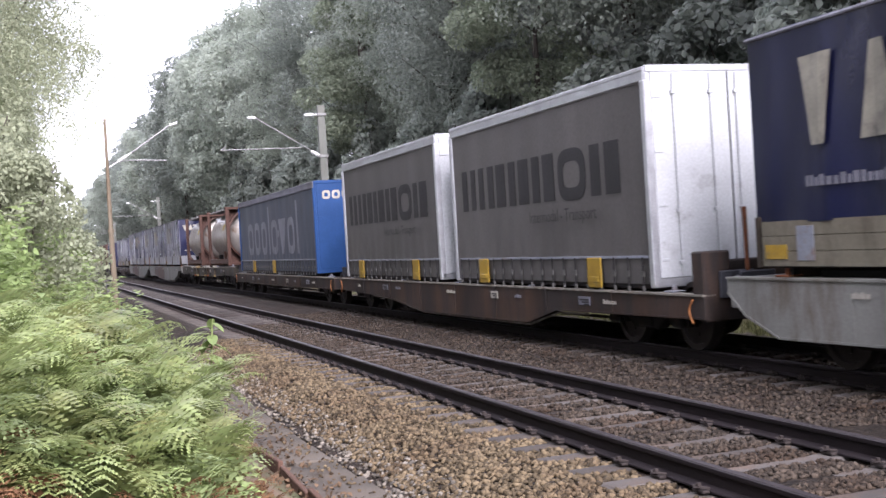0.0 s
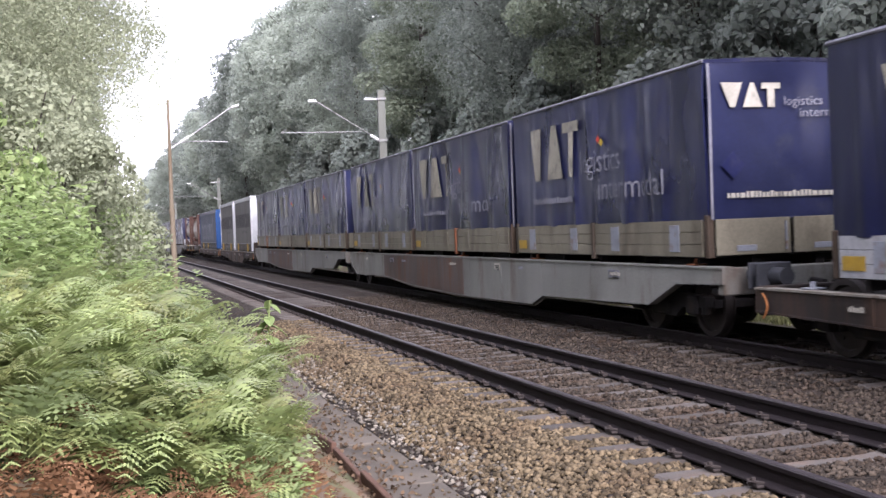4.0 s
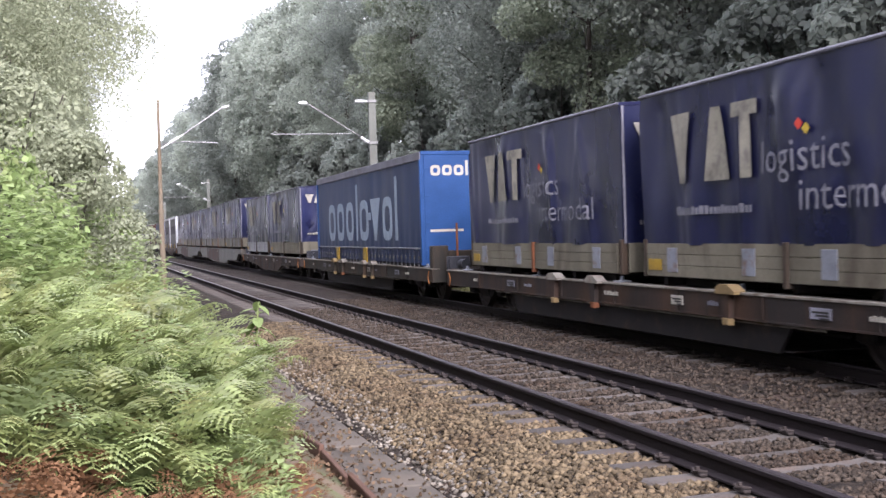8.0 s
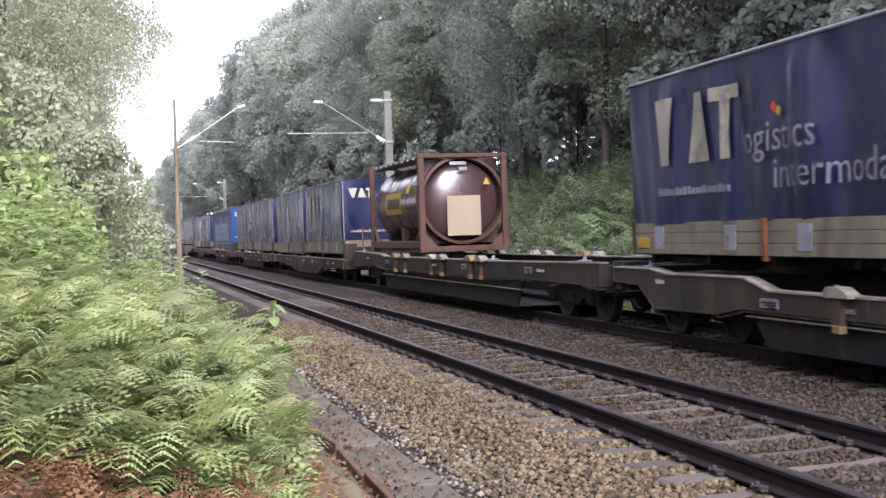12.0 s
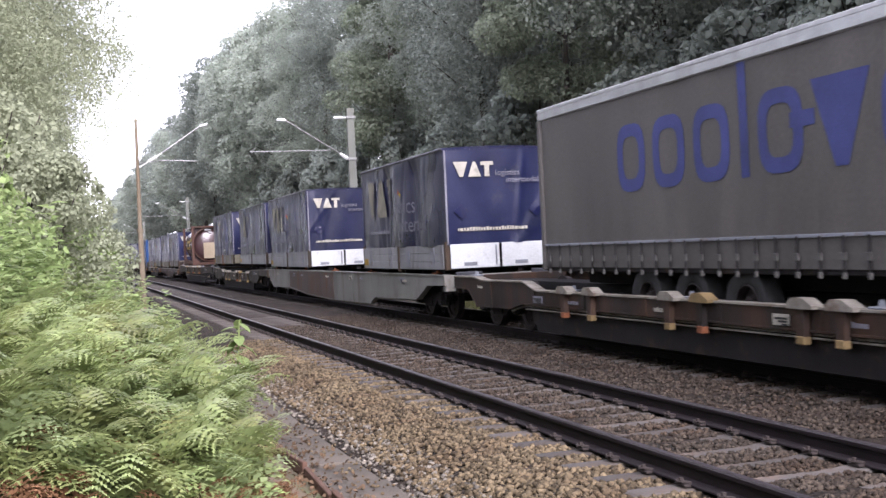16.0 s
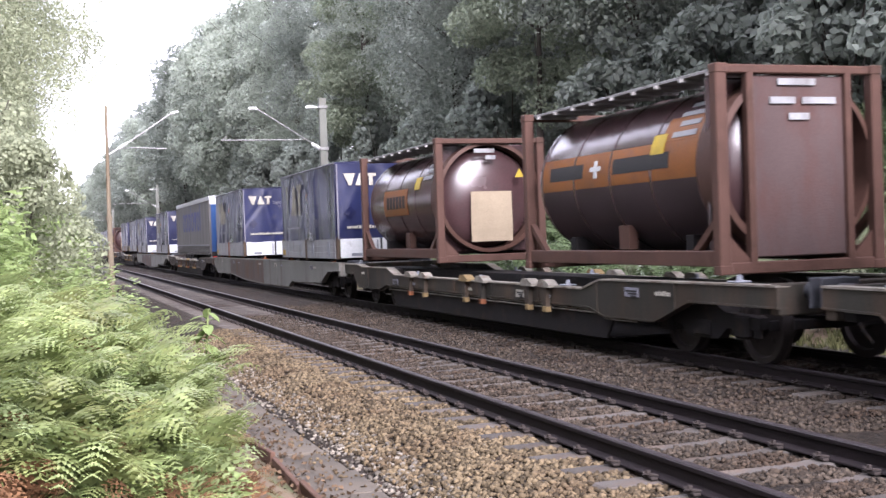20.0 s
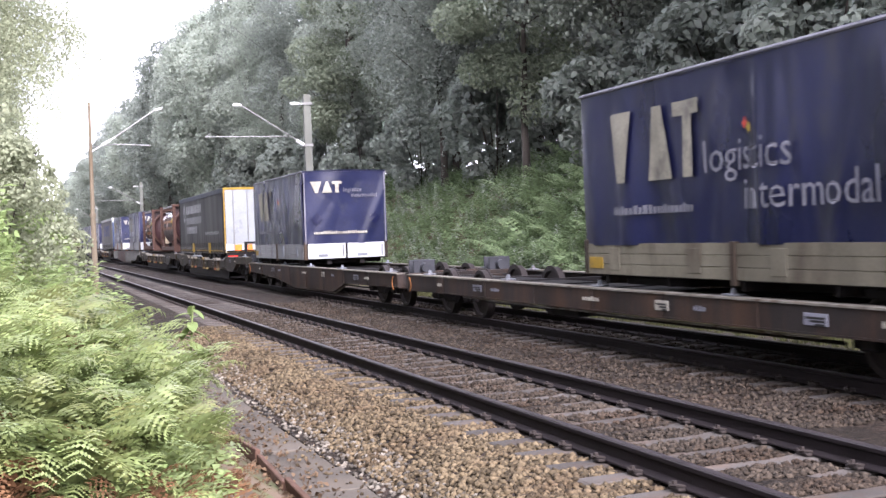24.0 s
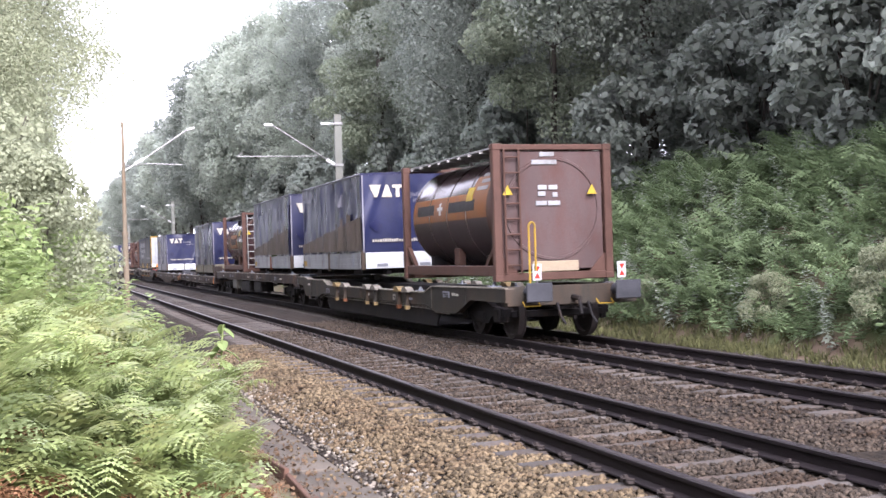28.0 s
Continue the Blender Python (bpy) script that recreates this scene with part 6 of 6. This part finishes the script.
M["end_panel"] = material("dull_red_end_panel", (0.05, 0.035, 0.033), 0.45, low=0.75, high=1.15, scale=1.2, streak=(1, 1, 0.4), stain=(0.05, 0.026, 0.022), stain_amount=0.5)

LIGHT = "long light grey container wagon with rust-streaked deep side sills"
FISH = "brown-grey fish-bellied container wagon"
FLAT = "grey flat container wagon with shallow side sills"
POCKET = "dark grey pocket wagon with stepped side sills and brackets"

# wagons: leading end, trailing end
flat_wagon(169.0, 150.5, profile_flat, "wagon_brown", FLAT)
flat_wagon(149.5, 131.0, profile_flat, "wagon_brown", FLAT)
flat_wagon(130.0, 112.6, profile_fish, "wagon_brown", FISH)
flat_wagon(112.0, 91.3, profile_light, "wagon_light", LIGHT)
flat_wagon(90.8, 70.2, profile_light, "wagon_light", LIGHT, bogies=(None, 2.0))
flat_wagon(69.3, 50.6, profile_step, "wagon_grey", POCKET, brackets=5)
flat_wagon(49.8, 32.4, profile_flat, "wagon_brown", FLAT, handles=True)
flat_wagon(31.7, 12.9, profile_fish, "wagon_brown", FISH, handles=True, end_posts=True)
flat_wagon(12.35, -11.6, profile_light, "wagon_light", LIGHT, bogies=(2.4, -0.3), buffers=(True, False))
flat_wagon(-12.4, -36.5, profile_light, "wagon_light", LIGHT, bogies=(None, 2.2), buffers=(False, True))
flat_wagon(-37.3, -55.1, profile_fish, "wagon_brown", FISH, handles=True)
flat_wagon(-56.0, -73.7, profile_flat, "wagon_grey", FLAT, low_beam=True, handles=True, end_posts=True, brackets=4)
flat_wagon(-74.9, -92.7, profile_flat, "wagon_brown", FLAT, low_beam=True, handles=True, brackets=3)
flat_wagon(-93.5, -111.3, profile_fish, "wagon_brown", FISH, handles=True, end_posts=True)
flat_wagon(-112.7, -132.9, profile_step, "wagon_grey", POCKET, low_beam=True, brackets=6, bogies=(2.2, 1.9))
flat_wagon(-133.5, -152.7, profile_pocket, "wagon_grey", POCKET, low_beam=True, brackets=5)
flat_wagon(-153.3, -177.0, profile_light, "wagon_light", LIGHT)
flat_wagon(-177.7, -197.2, profile_pocket, "wagon_brown", POCKET, low_beam=True, brackets=6)
flat_wagon(-198.0, -221.8, profile_light, "wagon_light", LIGHT)
flat_wagon(-222.5, -242.0, profile_pocket, "wagon_grey", POCKET, low_beam=True, brackets=6)
flat_wagon(-242.8, -262.9, profile_pocket, "wagon_grey", POCKET, low_beam=True, brackets=6)
flat_wagon(-263.6, -281.4, profile_fish, "wagon_brown", FISH, handles=True)
flat_wagon(-282.1, -299.3, profile_flat, "wagon_brown", FLAT, handles=True, end_posts=True)
flat_wagon(-300.3, -320.0, profile_high, "wagon_brown", "dark brown container wagon with a raised deck", crates=((4.95, 6.3, 0.36, 0.79, "wagon_light"), (7.6, 9.8, 0.3, 0.72, "dark"), (11.0, 12.6, 0.34, 0.74, "dark")))
LAST = flat_wagon(-320.7, -339.9, profile_pocket, "wagon_grey", POCKET, low_beam=True, brackets=6)

# bodies: leading end, trailing end, base, top of the boards, top of the hood
for k, (s0, s1, zb, zm, zt, board, seed, marks, rw) in enumerate((
        (129.0, 121.3, 1.0, 1.45, 3.6, "cream", 81, "none", False), (120.7, 113.2, 1.0, 1.45, 3.6, "cream", 82, "none", False),
        (111.5, 103.8, 1.14, 1.66, 3.75, "pale", 83, "big", False), (103.6, 95.9, 1.14, 1.66, 3.75, "pale", 84, "big", False), (94.9, 87.2, 1.14, 1.66, 3.75, "pale", 85, "big", False),
        (87.0, 79.3, 1.14, 1.66, 3.75, "pale", 86, "big", False), (78.7, 71.0, 1.14, 1.66, 3.75, "pale", 87, "big", False),
        (11.8, 4.06, 1.14, 1.66, 3.74, "cream", 1, "big", False), (3.98, -3.55, 1.14, 1.66, 3.74, "cream", 2, "big", False), (-3.78, -11.48, 1.14, 1.66, 3.74, "cream", 3, "big", False),
        (-12.75, -20.35, 1.14, 1.66, 3.74, "cream", 4, "big", False), (-20.55, -28.1, 1.14, 1.66, 3.74, "cream", 5, "big", False), (-28.4, -36.05, 1.14, 1.66, 3.78, "cream", 6, "big", False),
        (-38.85, -46.2, 0.95, 1.43, 3.56, "pale", 7, "big", False), (-47.15, -54.95, 0.95, 1.43, 3.56, "cream", 8, "big", False),
        (-76.55, -84.05, 0.93, 1.41, 3.55, "cream", 9, "big", False), (-84.78, -92.35, 0.93, 1.41, 3.55, "cream", 10, "big", False),
        (-94.25, -101.75, 0.90, 1.39, 3.56, "cream", 11, "big", False), (-102.8, -110.55, 0.98, 1.44, 3.54, "cream", 12, "big", False),
        (-134.1, -141.85, 1.22, 1.69, 3.80, "cream", 13, "big", False), (-144.55, -152.3, 1.22, 1.68, 3.76, "pale", 14, "big", False),
        (-153.55, -161.45, 1.13, 1.69, 3.77, "pale", 15, "big", True), (-169.45, -176.98, 1.13, 1.69, 3.77, "pale", 16, "big", True),
        (-198.45, -205.9, 1.11, 1.68, 3.79, "pale", 17, "big", True), (-213.75, -221.4, 1.12, 1.68, 3.77, "pale", 18, "big", True),
        (-264.6, -272.2, 0.98, 1.45, 3.56, "pale", 19, "big", True), (-290.45, -298.25, 0.98, 1.43, 3.57, "cream", 20, "big", False),
        (-311.7, -319.3, 1.28, 1.73, 3.83, "pale", 21, "picture", True), (-321.55, -329.25, 1.28, 1.74, 3.83, "pale", 22, "picture", True))):
    tarpaulin_body(s0, s1, zb, zm, zt, board, seed, marks, rw)


def hollow(a0, a1, z0, z1, t):
    """A rounded ring."""
    return [("ring", a0, a1, z0, z1, t)]


def soft_name(a0, z0, x_height, w, gap, n, tall, t):
    """A name reduced to rounded blocks, bars and a wedge of its rhythm."""
    out, a = [], a0
    for k in range(n):
        if k in tall:
            out.append(block(a, a + t, z0, z0 + x_height * 1.42))
            a += t + gap
        elif k == 5 and n == 8:
            out.append([(a + w * 0.38, z0), (a + w * 0.62, z0), (a + w * 1.08, z0 + x_height), (a - w * 0.08, z0 + x_height)])
            out.append(block(a - w * 0.55, a - 0.02, z0 + x_height * 0.5, z0 + x_height * 0.68))
            a += w + gap
        else:
            out += hollow(a, a + w, z0, z0 + x_height, t)
            a += w + gap
    return out


UPRIGHT_BLOCKS = []
for a0, w in ((0.55, 1.2), (1.9, 0.85), (2.9, 0.9), (3.95, 0.9), (5.0, 1.0), (6.15, 0.95)):
    UPRIGHT_BLOCKS += [block(a0, a0 + w * 0.34, 1.33, 2.09), block(a0 + w * 0.5, a0 + w, 1.33, 2.09)] if w != 1.0 and w != 1.2 else hollow(a0, a0 + w, 1.3, 2.11, 0.2) if w == 1.0 else [block(a0 + q, a0 + q + 0.26, 1.33, 2.09) for q in (0, 0.45, 0.9)]
for s0, s1, seed in ((30.95, 23.1, 31), (22.15, 14.2, 32)):
    curtain_body(s0, s1, 0.86, 3.86, "grey_curtain", seed, "curtainside container with warm grey curtains and a white rear", UPRIGHT_BLOCKS, "print_dark", "doors", "white", "alu", "alu", clips=(1.6, 6.2),
                      word=("Intermodal - Transport", 3.9, 1.0, 0.2, "print_dark", 0.95))
ROUND_BLOCKS = soft_name(1.95, 0.62, 1.2, 1.1, 0.33, 8, (3, 7), 0.25)
curtain_body(48.5, 34.6, 0.9, 3.66, "slate_curtain", 33, "curtainside container with faded slate-blue curtains and a blue rear", ROUND_BLOCKS, "brand_grey", "doors", "blue_door", "brand_grey", "blue_door", clips=(3.2, 7.2),
             rear_shapes=soft_name(0.24, 2.2, 0.26, 0.25, 0.05, 8, (3, 7), 0.07))
curtain_body(-58.9, -72.65, 0.85, 3.66, "blue_curtain", 34, "curtainside container with dark blue curtains and a bright blue rear", ROUND_BLOCKS, "brand_pale", "doors", "blue_door", "brand_grey", "blue_door", clips=(3.6, 7.6),
                    rear_shapes=soft_name(0.24, 2.2, 0.26, 0.25, 0.05, 8, (3, 7), 0.07) + [block(0.2, 1.05, 0.82, 0.88), block(1.45, 2.1, 1.0, 1.08), block(1.4, 2.25, 0.84, 0.91), block(1.45, 2.2, 0.42, 0.49)])
curtain_body(-182.6, -196.3, 1.18, 3.94, "grey_curtain", 35, "semi-trailer with grey curtains, blue rear flap and white header", soft_name(3.0, 1.15, 0.98, 0.88, 0.24, 8, (3, 7), 0.18), "print_blue", "flap", "blue_door", "alu", "grey_curtain", trailer=True, axle_from_rear=7.5)
block_rows = [block(2.6 + 0.51 * k, 3.03 + 0.51 * k, 1.82, 2.2) for k in range(10)] + [block(2.63 + 0.51 * k, 3.0 + 0.51 * k, 1.33, 1.64) for k in range(10)] + [block(2.63 + 0.39 * k, 2.92 + 0.39 * k, 0.87, 1.2) for k in range(9)]
block_rows += [block(8.65 + 0.212 * k, 8.80 + 0.212 * k, 0.77, 0.9) for k in range(18)] + [("ring", 1.35, 2.15, 1.45, 2.27, 0.16), [(1.5, 2.05), (1.62, 1.78), (1.82, 1.98), (1.78, 2.12)]]
curtain_body(-244.1, -257.9, 1.13, 3.77, "char_curtain", 36, "semi-trailer with charcoal curtains, white rear doors and yellow frame", block_rows, "pale", "doors", "pale_door", "slate_curtain", "yellow", clips=(5.0, 10.05), trailer=True, tail_lift=True)

# tanks
silver = "tank container with dirty silver tank in a red frame"
tank_container(67.6, 61.5, 1.1, "silver", "frame_red", silver, 41, placard=False)
tank_container(58.6, 52.5, 1.1, "silver", "frame_red", silver, 42, placard=False, plain_end=False)
maroon = "maroon tank container in a red frame"
tank_container(-114.95, -121.0, 1.12, "maroon", "frame_red", maroon + " with a beige card", 43, end_card=True)
tank_container(-223.95, -230.0, 1.11, "maroon", "frame_red", maroon + " with a beige card", 44, end_card=True)
tank_container(-234.6, -240.7, 1.08, "maroon", "frame_red", "tank container with orange band and black lower half", 45, placard=False, band=True, plain_end=True)
tank_container(-302.1, -308.2, 1.10, "maroon", "frame_red", maroon + " with a ladder", 46, end_card=True, ladder=True)
tank_container(-333.05, -339.15, 1.10, "maroon", "frame_red", "tank container with orange band, ladder and dull red end", 47, placard=False, band=True, ladder=True, plain_end=True)
# a red box far ahead
rb = thing("box_container", "red steel box container", "container")
on_train(rb, 158.0, 0.9)
b = Build()
b.box(-1.22, 1.22, -6.1, 6.1, 0, 2.7, 0.03)
for k in range(40):
    for sx in (-1, 1):
        b.box(sx * 1.235 - 0.015, sx * 1.235 + 0.015, -6 + 0.3 * k, -5.86 + 0.3 * k, 0.15, 2.55, 0.008)
part("steel_shell", b, M["frame_red"], rb)
wb = thing("box_container", "grey steel box container", "container")
on_train(wb, 141.0, 0.9)
b = Build()
b.box(-1.22, 1.22, -6.1, 6.1, 0, 2.6, 0.03)
for k in range(40):
    for sx in (-1, 1):
        b.box(sx * 1.235 - 0.015, sx * 1.235 + 0.015, -6 + 0.3 * k, -5.86 + 0.3 * k, 0.15, 2.45, 0.008)
part("steel_shell", b, M["blue_tarp"], wb)

# tail plates on the last wagon
yb = -(339.9 - 320.7) / 2
for x in (-0.72, 0.98):
    b = Build()
    b.box(x - 0.085, x + 0.085, yb - 0.05, yb - 0.03, 1.12, 1.42, 0.008)
    tail = part("tail_plate", b, M["white"], LAST, "white tail plate with two red triangles")
    for s in (-1, 1):
        b = Build()
        b.prism([(-0.06, 0.11 * s), (0.06, 0.11 * s), (0, 0.005 * s)], 0, 0.006)
        b.v = [(x + y, yb - 0.052 - d, 1.27 + z) for d, y, z in b.v]
        part("red_triangle", b, M["lamp_red"], tail)
    b = Build()
    b.tube((x, yb - 0.03, 0.95), (x, yb - 0.03, 1.15), 0.018, n=6)
    part("plate_bracket", b, M["post"], tail)
for x in (-0.85, 0.62):
    b = Build()
    for p, q in (((x - 0.15, yb - 0.1, 0.66), (x + 0.15, yb - 0.1, 0.66)), ((x - 0.15, yb - 0.1, 0.66), (x - 0.15, yb, 0.74)), ((x + 0.15, yb - 0.1, 0.66), (x + 0.15, yb, 0.74))):
        b.tube(p, q, 0.014, n=6)
    part("shunter_step", b, M["yellow"], LAST)

b = Build()
loop = [(-0.88, 0.95), (-0.88, 2.12), (-0.85, 2.18), (-0.79, 2.18), (-0.76, 2.12), (-0.76, 1.3)]
for (x0, z0), (x1, z1) in zip(loop, loop[1:]):
    b.tube((x0, yb - 0.09, z0), (x1, yb - 0.09, z1), 0.02, n=8)
b.tube((-0.88, yb - 0.09, 0.95), (-0.88, yb + 0.02, 0.9), 0.02, n=8)
part("hand_rail", b, M["yellow"], LAST, "yellow hand rail", True)


def motions():
    """Everything that moves: the wagons, their loads and their wheels."""
    beats = [float(t) for t in range(0, 29)]
    for ob, x, s, z in MOVING:
        walk(ob, [(t, pose(x, s + run(t), z)) for t in beats])
    steps = [k / FPS for k in range(0, 28 * FPS + 1)]
    turn = [-math.degrees(run(t) / 0.46) for t in steps]
    for ob, y in SPIN:
        walk(ob, [(t, pose(0, y, 0.46, a, 0, 0)) for t, a in zip(steps, turn)])

# ---- sleepers, fastenings and loose stones ----
for tr, xm, shift, y0, n in ((near_track, X_NEAR, 0.25, 5.2, 153), (far_track, X_TRAIN, 0.03, 8.0, 140)):
    for k in range(n):
        q = random.Random(k * 3 + int(xm * 10))
        part("sleeper", SLEEPER, None, tr, at=pose(xm, y0 + shift + 0.6 * k, 0.004 + q.uniform(-0.008, 0.006), 0, 0, q.uniform(-0.5, 0.5)))
    for k in range(64):
        for s in (-0.75, 0.75):
            part("rail_fastening", CLIP, None, tr, at=pose(xm + s, y0 + shift + 0.6 * k, 0))
    far = Build()
    for k in list(range(-60, 0)) + list(range(n, n + 500)):
        y = y0 + shift + 0.6 * k
        far.box(xm - 1.3, xm + 1.3, y - 0.13, y + 0.13, -0.33, -0.185, 0.02)
    tagged(part("sleeper_row", far, M["concrete"], tr), kind="stuff")


def stones(name, n, x0, x1, y0, y1, size, mat, label, surface, seed, avoid=True):
    """Loose angular stones lying on a surface."""
    g = np.random.default_rng(seed)
    x, y = g.uniform(x0, x1, n), y0 + (y1 - y0) * g.uniform(0, 1, n) ** 1.35
    if avoid:
        keep = np.ones(n, bool)
        for xm, yo in ((X_NEAR, 7.25), (X_TRAIN, 8.03)):
            for s in (-0.75, 0.75):
                keep &= np.abs(x - xm - s) > 0.13
            ends = (np.abs(x - xm) > 0.85) & (np.abs(x - xm) < 1.28) & (np.abs((y - yo + 0.3) % 0.6 - 0.3) < 0.12)
            keep &= ~ends
            on = (np.abs(x - xm) < 1.3) & (np.abs((y - yo + 0.3) % 0.6 - 0.3) < 0.118 * g.uniform(0.55, 1.0, n))
            keep &= ~on
        x, y = x[keep], y[keep]
    n = len(x)
    z = np.interp(x, [p[0] for p in surface], [p[1] for p in surface]) + g.uniform(-0.012, 0.02, n)
    base = np.array([(1, 0, 0), (-1, 0, 0), (0, 1, 0), (0, -1, 0), (0, 0, 0.8), (0, 0, -0.8), (0.6, 0.6, 0.5), (-0.6, -0.5, 0.5)], float)
    tri = np.array([(4, 6, 2), (4, 0, 6), (6, 0, 2), (4, 2, 1), (4, 1, 7), (4, 7, 3), (7, 1, 3), (4, 3, 0), (5, 2, 0), (5, 1, 2), (5, 3, 1), (5, 0, 3)])
    s = size * g.uniform(0.55, 1.25, (n, 1, 1))
    v = base[None] * s * g.uniform(0.6, 1.25, (n, 8, 3))
    a, t = g.uniform(0, 6.28, n), g.uniform(-0.7, 0.7, n)
    c, d = np.cos(a)[:, None], np.sin(a)[:, None]
    vx, vy, vz = v[:, :, 0] * c - v[:, :, 1] * d, v[:, :, 0] * d + v[:, :, 1] * c, v[:, :, 2]
    ct, st = np.cos(t)[:, None], np.sin(t)[:, None]
    vy, vz = vy * ct - vz * st, vy * st + vz * ct
    V = np.stack([vx + x[:, None], vy + y[:, None], vz + z[:, None]], 2).reshape(-1, 3)
    F = (tri[None] + 8 * np.arange(n)[:, None, None]).reshape(-1, 3)
    ob = new(name, numpy_mesh(name, V, F, mat, 3))
    tagged(ob, label, "stones", kind="stuff")


stones("ballast_stones", 19000, 2.78, 4.25, 6.4, 26, 0.034, M["stone"], "rust-brown angular ballast stones on the shoulder", BED, 1)
stones("track_stones", 19000, 4.35, 5.85, 6.8, 30, 0.030, M["dark_stone"], "grey-brown ballast stones between the rails", BED, 2)
stones("middle_stones", 21000, 5.9, 10.9, 9, 34, 0.034, M["dark_stone"], "rust-brown ballast stones between the tracks", BED, 3)
stones("pale_stones", 1900, 2.62, 3.12, 6.6, 24, 0.032, M["pale_stone"], "pale broken stones along the path", BED, 4, False)
stones("spilled_stones", 420, 2.3, 2.7, 6.6, 22, 0.02, M["stone"], "small stones spilled on the path", [(2.0, -0.415), (2.7, -0.415)], 5, False)

motions()
